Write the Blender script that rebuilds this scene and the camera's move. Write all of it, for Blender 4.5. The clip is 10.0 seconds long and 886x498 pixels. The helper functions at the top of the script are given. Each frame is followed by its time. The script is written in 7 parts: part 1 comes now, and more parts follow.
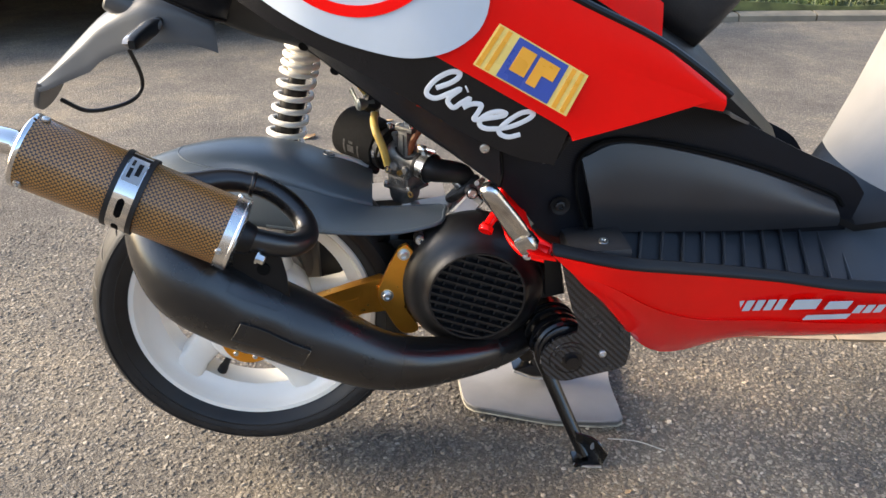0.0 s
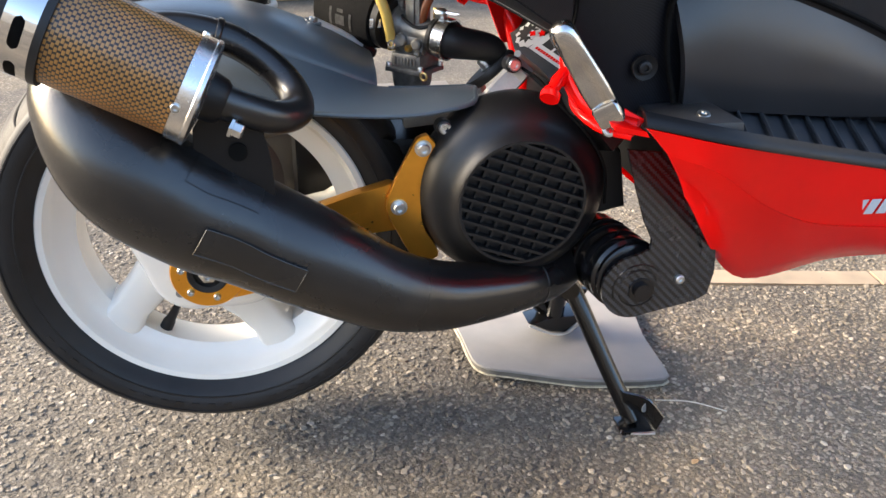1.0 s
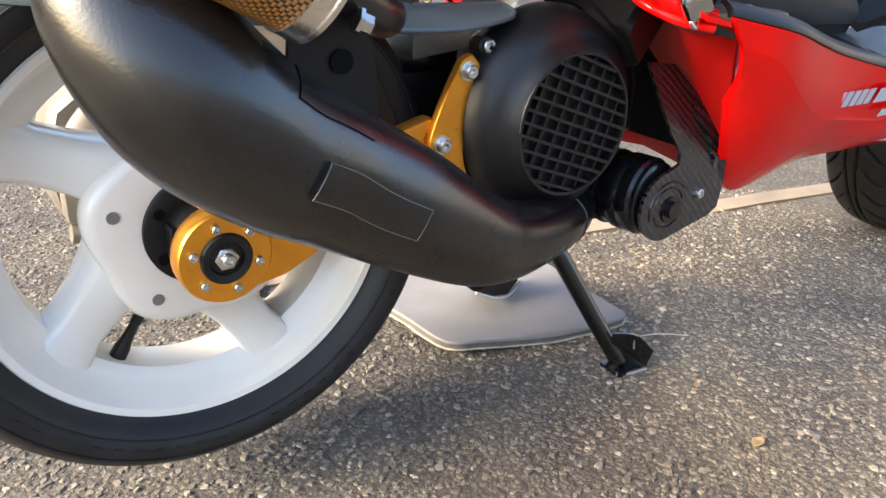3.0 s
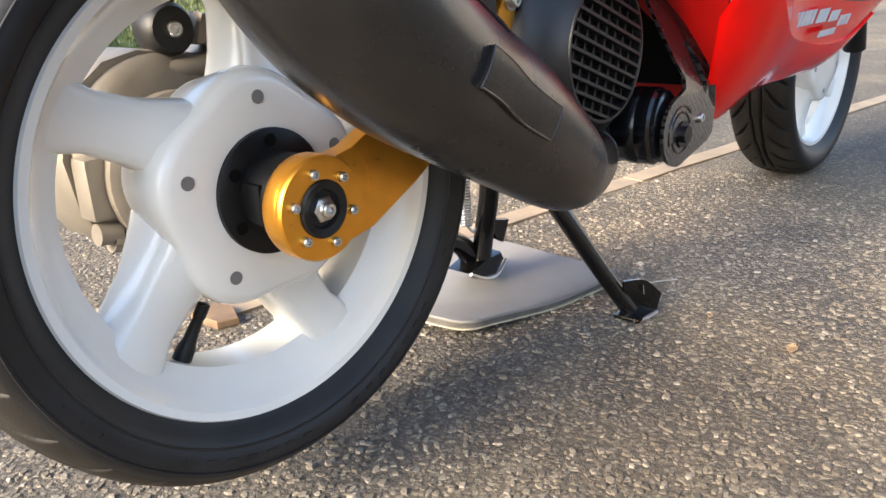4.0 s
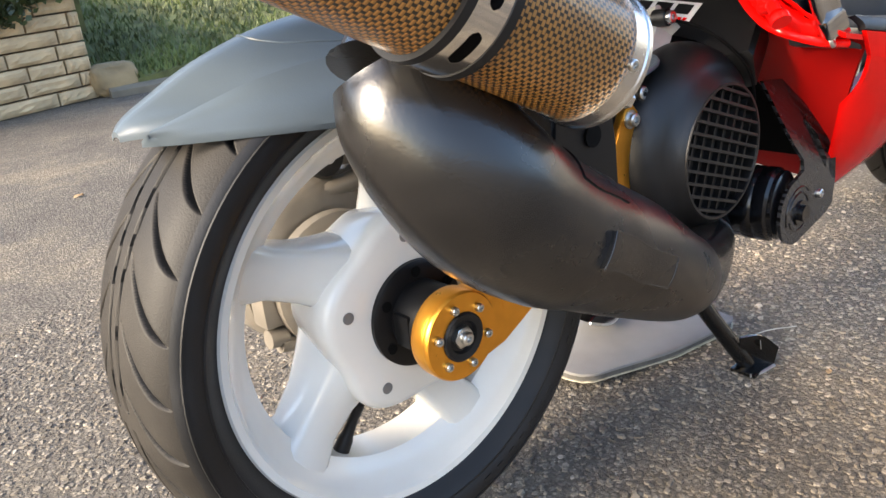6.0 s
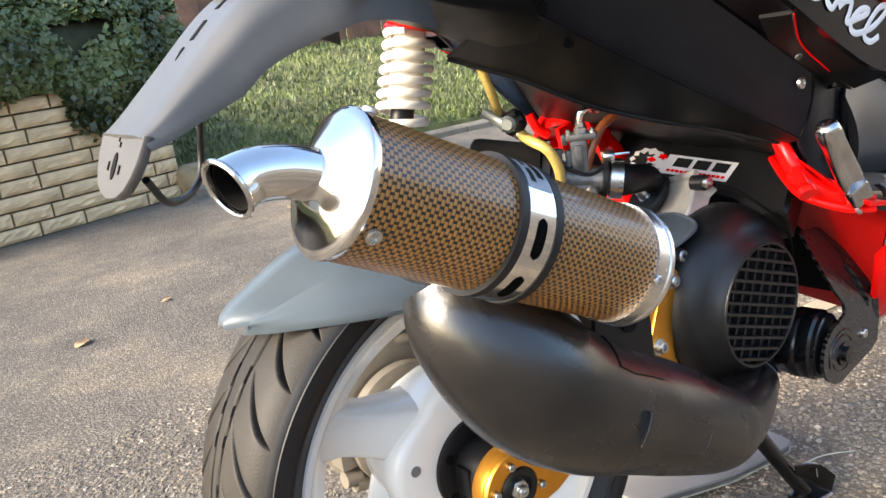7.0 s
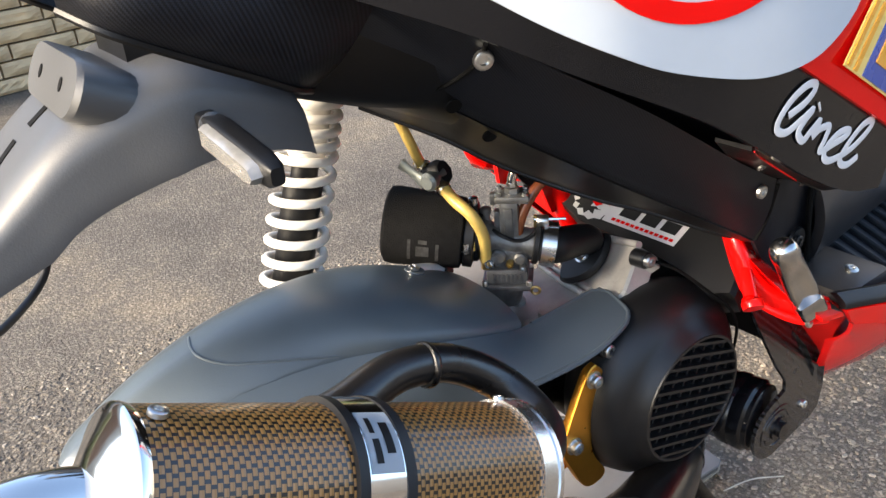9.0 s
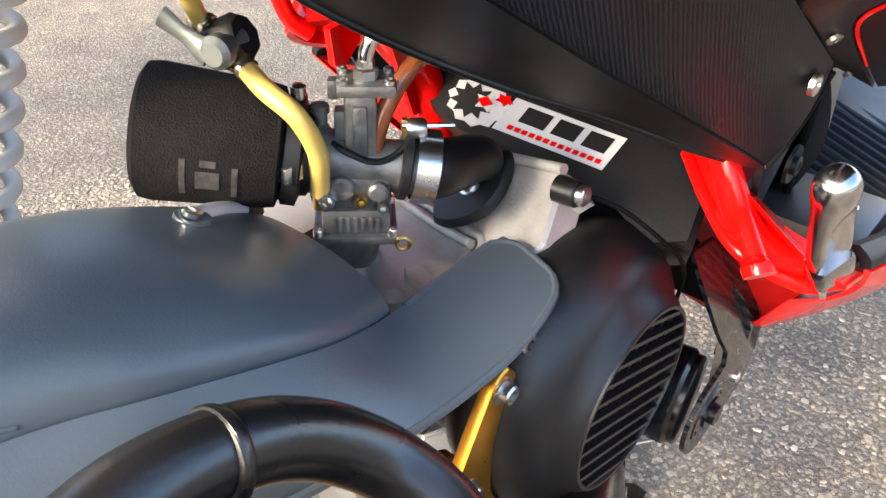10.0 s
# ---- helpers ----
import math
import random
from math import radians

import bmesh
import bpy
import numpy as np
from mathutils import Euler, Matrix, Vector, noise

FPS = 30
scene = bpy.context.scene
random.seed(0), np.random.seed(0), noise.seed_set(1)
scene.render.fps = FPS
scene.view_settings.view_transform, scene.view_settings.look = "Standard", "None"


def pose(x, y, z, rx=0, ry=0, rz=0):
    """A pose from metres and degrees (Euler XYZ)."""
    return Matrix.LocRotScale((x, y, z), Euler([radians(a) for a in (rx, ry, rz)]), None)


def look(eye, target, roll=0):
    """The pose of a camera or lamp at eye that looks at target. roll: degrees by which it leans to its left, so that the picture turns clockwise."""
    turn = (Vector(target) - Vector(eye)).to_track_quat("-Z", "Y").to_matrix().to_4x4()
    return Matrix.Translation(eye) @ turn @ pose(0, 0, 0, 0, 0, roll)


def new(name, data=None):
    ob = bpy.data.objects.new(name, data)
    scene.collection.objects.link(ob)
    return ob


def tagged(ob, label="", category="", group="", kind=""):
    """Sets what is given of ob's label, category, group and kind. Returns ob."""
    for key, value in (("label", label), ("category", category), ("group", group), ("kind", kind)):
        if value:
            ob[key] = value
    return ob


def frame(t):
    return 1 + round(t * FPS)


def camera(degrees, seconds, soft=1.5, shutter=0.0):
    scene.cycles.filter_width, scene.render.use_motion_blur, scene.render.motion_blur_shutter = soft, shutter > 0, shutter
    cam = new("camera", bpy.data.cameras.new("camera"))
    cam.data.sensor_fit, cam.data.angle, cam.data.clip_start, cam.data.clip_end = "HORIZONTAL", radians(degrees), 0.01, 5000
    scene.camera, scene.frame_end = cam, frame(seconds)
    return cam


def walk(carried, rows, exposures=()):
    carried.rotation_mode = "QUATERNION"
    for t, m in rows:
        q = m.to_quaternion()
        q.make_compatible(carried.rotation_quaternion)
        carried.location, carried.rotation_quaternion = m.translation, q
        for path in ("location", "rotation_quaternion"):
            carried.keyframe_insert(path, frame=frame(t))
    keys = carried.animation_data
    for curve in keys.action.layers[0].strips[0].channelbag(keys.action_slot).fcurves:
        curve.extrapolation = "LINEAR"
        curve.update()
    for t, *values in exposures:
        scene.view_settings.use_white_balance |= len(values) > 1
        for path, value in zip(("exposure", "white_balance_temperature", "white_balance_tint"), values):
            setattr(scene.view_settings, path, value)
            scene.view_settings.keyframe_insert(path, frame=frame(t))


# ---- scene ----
cam = camera(58.6, 10.0)
PATH = [
    (0, (0.207, -0.991, 0.868), (0.347, 0.791, -0.028), -0.4),
    (0.5, (0.123, -0.902, 0.745), (0.391, 0.87, -0.143), 0.7),
    (1, (0.111, -0.786, 0.646), (0.448, 0.977, -0.235), 1.2),
    (1.5, (0.084, -0.75, 0.586), (0.547, 0.996, -0.272), 3.0),
    (2, (0.029, -0.752, 0.603), (0.651, 0.94, -0.263), 2.1),
    (2.2, (-0.001, -0.749, 0.614), (0.689, 0.909, -0.267), 1.3),
    (3.3, (-0.208, -0.531, 0.453), (1.008, 0.874, -0.287), 3.0),
    (3.5, (-0.22, -0.507, 0.419), (1.078, 0.852, -0.264), 2.0),
    (4, (-0.322, -0.464, 0.419), (1.082, 0.797, -0.244), -3.0),
    (4.5, (-0.39, -0.472, 0.468), (0.889, 0.862, -0.297), -4.1),
    (5, (-0.391, -0.47, 0.494), (0.874, 0.855, -0.307), -4.2),
    (5.2, (-0.389, -0.471, 0.503), (0.863, 0.871, -0.293), -4.5),
    (6.3, (-0.332, -0.49, 0.595), (0.813, 0.996, -0.097), -7.4),
    (6.5, (-0.344, -0.506, 0.619), (0.787, 1.01, -0.033), -7.9),
    (7, (-0.358, -0.53, 0.661), (0.737, 1.054, 0.121), -8.4),
    (7.5, (-0.355, -0.53, 0.664), (0.721, 1.085, 0.177), -8.3),
    (8, (-0.342, -0.527, 0.67), (0.72, 1.09, 0.163), -7.8),
    (8.5, (-0.288, -0.503, 0.739), (0.748, 1.072, 0.071), -5.7),
    (9, (-0.188, -0.452, 0.82), (0.82, 1.018, -0.088), -5.1),
    (9.5, (-0.104, -0.329, 0.776), (1.018, 0.934, -0.294), -2.0),
    (10, (-0.037, -0.226, 0.694), (1.255, 0.813, -0.425), 3.0),
]
walk(cam, [(t, look(eye, target, roll)) for t, eye, target, roll in PATH],
     exposures=[(0, 2.10), (1.0, 2.42), (2.0, 2.45), (4.5, 2.22), (6.5, 2.30), (7.5, 2.32), (8.5, 2.12), (9.0, 2.12), (9.5, 2.45), (10.0, 2.85)])

# ---- light ----
SUN = Vector((-0.86, 0.17, 0.44)).normalized()
world = bpy.data.worlds.new("sky")
scene.world = world
world.use_nodes = True
wn = world.node_tree
sky = wn.nodes.new("ShaderNodeTexSky")
sky.sky_type = "NISHITA"
sky.sun_disc = False
sky.sun_elevation = math.asin(SUN.z)
sky.sun_rotation = math.atan2(SUN.x, SUN.y)
sky.air_density, sky.dust_density, sky.ozone_density = 1.0, 1.9, 1.3
wn.links.new(sky.outputs[0], wn.nodes["Background"].inputs[0])
wn.nodes["Background"].inputs[1].default_value = 0.15
lamp = bpy.data.lights.new("sun", "SUN")
lamp.energy, lamp.angle, lamp.color = 2.7, radians(24), (1.0, 0.85, 0.66)
sun = new("sun", lamp)
sun.matrix_world = look(SUN * 30, (0, 0, 0))


# ---- materials ----
def mat(name, color, rough=0.5, metal=0.0, coat=0.0, var=0.12, scale=30.0, bump=0.0, bscale=300.0, rvar=0.1, spec=0.5):
    """A painted, moulded or cast surface: colour and gloss vary at two scales, with a fine relief."""
    m = bpy.data.materials.new(name)
    m.use_nodes = True
    t = m.node_tree
    b = t.nodes["Principled BSDF"]
    tc = t.nodes.new("ShaderNodeTexCoord")
    n1 = t.nodes.new("ShaderNodeTexNoise")
    n1.inputs["Scale"].default_value, n1.inputs["Detail"].default_value = scale, 6
    t.links.new(tc.outputs["Object"], n1.inputs["Vector"])
    n2 = t.nodes.new("ShaderNodeTexNoise")
    n2.inputs["Scale"].default_value, n2.inputs["Detail"].default_value = bscale, 4
    t.links.new(tc.outputs["Object"], n2.inputs["Vector"])
    ramp = t.nodes.new("ShaderNodeValToRGB")
    lo = [max(0, c * (1 - var)) for c in color]
    hi = [min(1, c * (1 + var)) for c in color]
    ramp.color_ramp.elements[0].color = (*lo, 1)
    ramp.color_ramp.elements[1].color = (*hi, 1)
    ramp.color_ramp.elements[0].position, ramp.color_ramp.elements[1].position = 0.3, 0.7
    t.links.new(n1.outputs["Fac"], ramp.inputs[0])
    t.links.new(ramp.outputs[0], b.inputs["Base Color"])
    mr = t.nodes.new("ShaderNodeMapRange")
    mr.inputs[1].default_value, mr.inputs[2].default_value = 0.3, 0.7
    mr.inputs[3].default_value, mr.inputs[4].default_value = max(0.02, rough - rvar * rough), min(1, rough + rvar * rough)
    t.links.new(n1.outputs["Fac"], mr.inputs[0])
    t.links.new(mr.outputs[0], b.inputs["Roughness"])
    b.inputs["Metallic"].default_value = metal
    b.inputs["Coat Weight"].default_value = coat
    b.inputs["Coat Roughness"].default_value = 0.06
    b.inputs["Specular IOR Level"].default_value = spec
    if bump:
        bp = t.nodes.new("ShaderNodeBump")
        bp.inputs["Strength"].default_value, bp.inputs["Distance"].default_value = bump, 0.001
        t.links.new(n2.outputs["Fac"], bp.inputs["Height"])
        t.links.new(bp.outputs[0], b.inputs["Normal"])
    return m


def weave(name, light, dark, cell, rough=0.35, coat=1.0, bump=0.3, metal=0.0, bricks=None):
    """A 2/2 twill cloth under lacquer, laid out on the UV map in metres."""
    m = mat(name, light, rough, metal, coat)
    t = m.node_tree
    b = t.nodes["Principled BSDF"]
    uv = t.nodes.new("ShaderNodeUVMap")
    sep = t.nodes.new("ShaderNodeSeparateXYZ")
    t.links.new(uv.outputs[0], sep.inputs[0])

    def op(kind, a, bb=None):
        n = t.nodes.new("ShaderNodeMath")
        n.operation = kind
        for i, v in enumerate((a, bb)):
            if v is None:
                continue
            if isinstance(v, (int, float)):
                n.inputs[i].default_value = v
            else:
                t.links.new(v, n.inputs[i])
        return n.outputs[0]
    u, v = op("DIVIDE", sep.outputs[0], cell), op("DIVIDE", sep.outputs[1], cell)
    fu, fv = op("FLOOR", u), op("FLOOR", v)
    if bricks:
        # staggered floats: columns along the tube, each shifted by half a float
        col, period = bricks
        u, v = op("DIVIDE", sep.outputs[0], period), op("DIVIDE", sep.outputs[1], col)
        fv = op("FLOOR", v)
        u = op("ADD", u, op("MULTIPLY", op("FLOORED_MODULO", fv, 2.0), 0.42))
        k = op("MULTIPLY", op("LESS_THAN", op("FRACT", u), 0.66), op("LESS_THAN", op("ABSOLUTE", op("SUBTRACT", op("FRACT", v), 0.5)), 0.42))
    else:
        k = op("LESS_THAN", op("FLOORED_MODULO", op("ADD", fu, fv), 4.0), 1.5)
    along = op("ABSOLUTE", op("SUBTRACT", op("FRACT", u), 0.5))
    across = op("ABSOLUTE", op("SUBTRACT", op("FRACT", v), 0.5))
    mix = t.nodes.new("ShaderNodeMix")
    mix.data_type = "RGBA"
    t.links.new(k, mix.inputs[0])
    old = b.inputs["Base Color"].links[0].from_socket
    t.links.new(old, mix.inputs[7])
    mix.inputs[6].default_value = (*dark, 1)
    t.links.new(mix.outputs[2], b.inputs["Base Color"])
    h = op("MULTIPLY", op("SUBTRACT", 0.5, op("ADD", op("MULTIPLY", along, op("SUBTRACT", 1.0, k)), op("MULTIPLY", across, k))), 1.0)
    bp = t.nodes.new("ShaderNodeBump")
    bp.inputs["Strength"].default_value, bp.inputs["Distance"].default_value = bump, 0.001
    t.links.new(h, bp.inputs["Height"])
    t.links.new(bp.outputs[0], b.inputs["Normal"])
    return m


M_WHEEL = mat("white_wheel_paint", (0.74, 0.715, 0.65), 0.24, coat=0.5, var=0.04, scale=14, bump=0.04)
M_TYRE = mat("dusty_tread_rubber", (0.0170, 0.0150, 0.0128), 0.60, var=0.45, scale=14, bump=0.3, bscale=700, spec=0.25)
# Groove faces get a blacker rubber: their shade painted into the colour.
M_GROOVE = mat("groove_shade_rubber", (0.0045, 0.0045, 0.0045), 0.6, var=0.2, spec=0.2)
M_SIDE = mat("sidewall_rubber", (0.011, 0.011, 0.0115), 0.50, var=0.35, scale=25, bump=0.15, bscale=500, spec=0.35)
M_GOLD = mat("gold_anodised", (0.80, 0.36, 0.045), 0.30, metal=0.9, var=0.06, scale=60, bump=0.05, bscale=900)
M_PIPE = mat("satin_black_exhaust_paint", (0.0090, 0.0083, 0.0080), 0.28, var=0.5, scale=9, bump=0.12, bscale=420, rvar=0.25, spec=0.62)
M_MUD = mat("dark_grey_plastic", (0.072, 0.090, 0.104), 0.36, var=0.08, scale=10, bump=0.12, bscale=900)
M_BLK = mat("black_plastic", (0.0045, 0.0045, 0.005), 0.42, var=0.2, scale=14, bump=0.12, bscale=900, spec=0.27)
M_SHROUD = mat("black_shroud_plastic", (0.0065, 0.0065, 0.007), 0.40, var=0.25, scale=16, bump=0.15, bscale=800, spec=0.45)
M_GLOSSBLK = mat("gloss_black_paint", (0.004, 0.004, 0.005), 0.16, coat=0.0, var=0.2, spec=0.4)
M_RED = mat("red_gloss_paint", (0.76, 0.0035, 0.0025), 0.13, coat=0.0, var=0.07, scale=8, spec=0.22)
# Matt red for the skirt's inside, darkened in colour for its shade.
M_REDIN = mat("matt_red_inner_shade", (0.38, 0.004, 0.003), 0.6, var=0.15, scale=14, bump=0.15, bscale=600, spec=0.2)
M_WHITE = mat("white_decal", (0.43, 0.47, 0.51), 0.35, coat=0.2, var=0.03)
M_CHROME = mat("chrome", (0.70, 0.68, 0.65), 0.10, metal=1.0, var=0.03, rvar=0.3)
M_STEEL = mat("brushed_steel", (0.70, 0.69, 0.67), 0.26, metal=1.0, var=0.1, scale=50, bump=0.1, bscale=600)
M_ZINC = mat("zinc_bolt", (0.62, 0.62, 0.60), 0.30, metal=1.0, var=0.12, scale=90)
M_CAST = mat("cast_aluminium", (0.37, 0.355, 0.32), 0.46, metal=0.25, var=0.22, scale=38, bump=0.40, bscale=350)
M_CASE = mat("transmission_silver_paint", (0.185, 0.165, 0.138), 0.45, metal=0.35, var=0.12, scale=30, bump=0.15)
M_RUB = mat("black_rubber", (0.008, 0.008, 0.0085), 0.5, var=0.2, scale=40, bump=0.1, spec=0.35)
M_FOAM = mat("black_foam", (0.008, 0.0077, 0.0075), 0.95, var=0.4, scale=160, bump=1.0, bscale=900, spec=0.15)
M_HOSE = mat("yellowed_fuel_hose", (0.60, 0.42, 0.11), 0.30, var=0.1, scale=60)
M_HOSE2 = mat("brown_hose", (0.20, 0.055, 0.018), 0.22, var=0.2, scale=60)
M_BRASS = mat("brass", (0.62, 0.45, 0.18), 0.30, metal=1.0, var=0.12)
M_SPRING = mat("white_spring_coating", (0.72, 0.69, 0.63), 0.38, var=0.08, scale=60, bump=0.08)
M_ORANGE = mat("orange_decal", (0.80, 0.36, 0.03), 0.28, coat=0.5, var=0.05)
M_BLUE = mat("blue_decal", (0.03, 0.07, 0.33), 0.28, coat=0.5, var=0.05)
M_YEL = mat("yellow_decal", (0.85, 0.60, 0.16), 0.28, coat=0.5, var=0.05)
M_DOOR = mat("satin_black_door", (0.024, 0.024, 0.026), 0.34, var=0.15, scale=10, bump=0.1, bscale=900, spec=0.5)
M_SEAT = mat("black_seat_vinyl", (0.009, 0.009, 0.010), 0.5, var=0.2, scale=30, bump=0.3, bscale=500, spec=0.3)
M_GREY = mat("light_grey_plastic", (0.20, 0.19, 0.175), 0.45, var=0.08, scale=20, bump=0.1)
M_STAND = mat("black_gloss_enamel", (0.003, 0.003, 0.003), 0.20, coat=0.2, var=0.3, scale=40, bump=0.1, bscale=200)
M_DRUM = mat("glossy_black_paint", (0.006, 0.006, 0.007), 0.20, var=0.2, scale=30, bump=0.06, bscale=300, spec=0.5)
M_FLOOR = mat("footboard_rubber", (0.022, 0.026, 0.032), 0.50, var=0.15, scale=40, bump=0.15, bscale=700)
M_PEG = mat("polished_peg_alloy", (0.50, 0.49, 0.48), 0.17, metal=1.0, var=0.15, scale=40, bump=0.08, bscale=500)
M_STICK = mat("white_sticker", (0.62, 0.61, 0.60), 0.4, var=0.04)
M_TAPM = mat("dull_grey_tap_alloy", (0.15, 0.165, 0.16), 0.42, metal=0.5, var=0.25, scale=60, bump=0.1)
M_PRINT = mat("faded_print", (0.075, 0.073, 0.070), 0.8, var=0.5, scale=220)
M_HANG = mat("grey_hanger_plastic", (0.060, 0.060, 0.060), 0.42, var=0.12, scale=12, bump=0.12, bscale=900)
# Discs laid where holes are, with the holes' shade painted as grey.
M_HOLE = mat("hole_shade_grey", (0.17, 0.165, 0.155), 0.6, var=0.2)
M_CARBU = mat("dirty_cast_zinc", (0.165, 0.160, 0.150), 0.44, metal=0.6, var=0.4, scale=70, bump=0.35, bscale=400)
# Near-black for holes, slots and recesses: shade painted on laid-on pieces.
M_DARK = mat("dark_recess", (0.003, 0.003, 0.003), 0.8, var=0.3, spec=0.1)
M_LENS = mat("clear_indicator_lens", (0.26, 0.25, 0.23), 0.25, metal=0.3, coat=1.0, var=0.15, scale=120)
M_MATG = mat("grey_rubber_mat", (0.20, 0.192, 0.184), 0.75, var=0.10, scale=22, bump=0.35, bscale=450)
M_MATE = mat("mat_backing", (0.09, 0.085, 0.075), 0.85, var=0.3, scale=60, bump=0.4)
M_KEV = weave("gold_twill_cloth", (0.28, 0.132, 0.030), (0.008, 0.005, 0.0025), 0.0031, rough=0.36, coat=0.35, bump=0.5, bricks=(0.0026, 0.0053))
M_CARB = weave("black_twill_film", (0.0100, 0.0110, 0.0155), (0.0022, 0.0025, 0.0036), 0.0009, rough=0.45, coat=0.0, bump=0.14)
M_CARB.node_tree.nodes["Principled BSDF"].inputs["Specular IOR Level"].default_value = 0.22
M_CARBG = weave("glossy_carbon_cloth", (0.024, 0.024, 0.026), (0.003, 0.003, 0.003), 0.0024, rough=0.26, coat=0.5, bump=0.2)


# ---- mesh helpers ----
PAIRED = []


def part(name, bm, material, parent=None, label="", smooth=True, crease=38):
    """Links a bmesh as one mesh object, under a thing or under a part."""
    bmesh.ops.recalc_face_normals(bm, faces=bm.faces)
    twin = any(b is bm for b in PAIRED)
    me = bpy.data.meshes.new(name)
    bm.to_mesh(me)
    bm.free()
    me.materials.append(material)
    if smooth:
        me.shade_smooth()
        me.set_sharp_from_angle(angle=radians(crease))
    ob = new(name, me)
    if parent:
        ob.parent = parent
    if label:
        tagged(ob, label)
    if twin:
        # the other side's twin, an object of its own
        me2 = me.copy()
        for v in me2.vertices:
            v.co.y = 2 * YM - v.co.y
        me2.flip_normals()
        ob2 = new(name, me2)
        ob2.parent = parent
        if label:
            tagged(ob2, label)
    return ob


def V(*a):
    return Vector(a)


def spline(pts, n=8):
    """Catmull-Rom through points of any dimension."""
    P = [np.array(p, float) for p in pts]
    P = [2 * P[0] - P[1], *P, 2 * P[-1] - P[-2]]
    out = []
    for i in range(1, len(P) - 2):
        a, b, c, d = P[i - 1:i + 3]
        for k in range(n):
            u = k / n
            out.append(0.5 * (2 * b + (c - a) * u + (2 * a - 5 * b + 4 * c - d) * u * u + (3 * b - a - 3 * c + d) * u ** 3))
    out.append(P[-2])
    return out


def rings(bm, loops, cap=(True, True), closed=False, uvs=None):
    """Skins a list of closed loops of points. uvs: for each loop a list of one more (u, v) than it has points."""
    vs = [[bm.verts.new(p) for p in lp] for lp in loops]
    lay = bm.loops.layers.uv.verify() if uvs else None
    m, n = len(vs), len(vs[0])
    for i in range(m if closed else m - 1):
        a, b = vs[i], vs[(i + 1) % m]
        for k in range(n):
            f = bm.faces.new((a[k], a[(k + 1) % n], b[(k + 1) % n], b[k]))
            if lay:
                j = (i + 1) % m
                for lp, uv in zip(f.loops, (uvs[i][k], uvs[i][k + 1], uvs[j][k + 1], uvs[j][k])):
                    lp[lay].uv = uv
    if not closed:
        if cap[0]:
            bm.faces.new(vs[0][::-1])
        if cap[1]:
            bm.faces.new(vs[-1])
    return vs


def tube(pts, radius=None, n=16, smooth=8, cap=(True, True), bm=None, flat=1.0, hint=(0, 0, 1), wall=0.0):
    """A round bar or pipe along points (x, y, z[, r])."""
    bm = bm or bmesh.new()
    P = [tuple(p) + ((radius,) if len(p) == 3 else ()) for p in pts]
    C = spline(P, smooth) if smooth > 1 else [np.array(p, float) for p in P]
    loops, uvs, L = [], [], 0.0
    nrm = None
    for i, c in enumerate(C):
        a, b = C[max(0, i - 1)][:3], C[min(len(C) - 1, i + 1)][:3]
        d = Vector(b - a).normalized()
        if nrm is None:
            nrm = Vector(hint) - d * d.dot(Vector(hint))
            if nrm.length < 1e-3:
                nrm = d.orthogonal()
        nrm = (nrm - d * d.dot(nrm)).normalized()
        bi = d.cross(nrm)
        if i:
            L += float(np.linalg.norm(c[:3] - C[i - 1][:3]))
        r = c[3]
        loops.append([Vector(c[:3]) + nrm * (r * math.cos(2 * math.pi * k / n)) + bi * (r * flat * math.sin(2 * math.pi * k / n)) for k in range(n)])
        uvs.append([(2 * math.pi * k / n * r, L) for k in range(n + 1)])
    if wall:
        inner = [[p + (Vector(C[i][:3]) - p).normalized() * wall for p in lp] for i, lp in enumerate(loops)]
        rings(bm, loops + inner[::-1], closed=True)
    else:
        rings(bm, loops, cap, uvs=uvs)
    return bm


def lathe(profile, origin, axis, n=48, bm=None, closed=False, start=0.0):
    """Turns (along the axis, radius) points about an axis through origin."""
    bm = bm or bmesh.new()
    ax = Vector(axis).normalized()
    e1 = ax.orthogonal().normalized() if abs(ax.y) < 0.99 else Vector((1, 0, 0))
    e2 = ax.cross(e1)
    o = Vector(origin)
    loops = [[o + ax * h + (e1 * math.cos(2 * math.pi * k / n + start) + e2 * math.sin(2 * math.pi * k / n + start)) * r for k in range(n)] for h, r in profile]
    rings(bm, loops, closed=closed)
    return bm


def prism(outline, lift, depth, bevel=0.0, bm=None, rnd=2):
    """An outline of (a, b), placed by lift(a, b, h) for h from 0 to depth. lift gives the point."""
    bm = bm or bmesh.new()
    if bevel:
        cx = sum(p[0] for p in outline) / len(outline)
        cy = sum(p[1] for p in outline) / len(outline)
        size = max(math.hypot(p[0] - cx, p[1] - cy) for p in outline)
        k = 1 - bevel / size
        small = [(cx + (a - cx) * k, cy + (b - cy) * k) for a, b in outline]
        s = 1 if depth > 0 else -1
        steps = [(small, 0), (outline, s * bevel), (outline, depth - s * bevel), (small, depth)]
    else:
        steps = [(outline, 0), (outline, depth)]
    rings(bm, [[lift(a, b, h) for a, b in o] for o, h in steps])
    return bm


def xz(y):
    """Lifts (x, z) onto the plane y, growing towards the rider's right."""
    return lambda a, b, h: V(a, y - h, b)


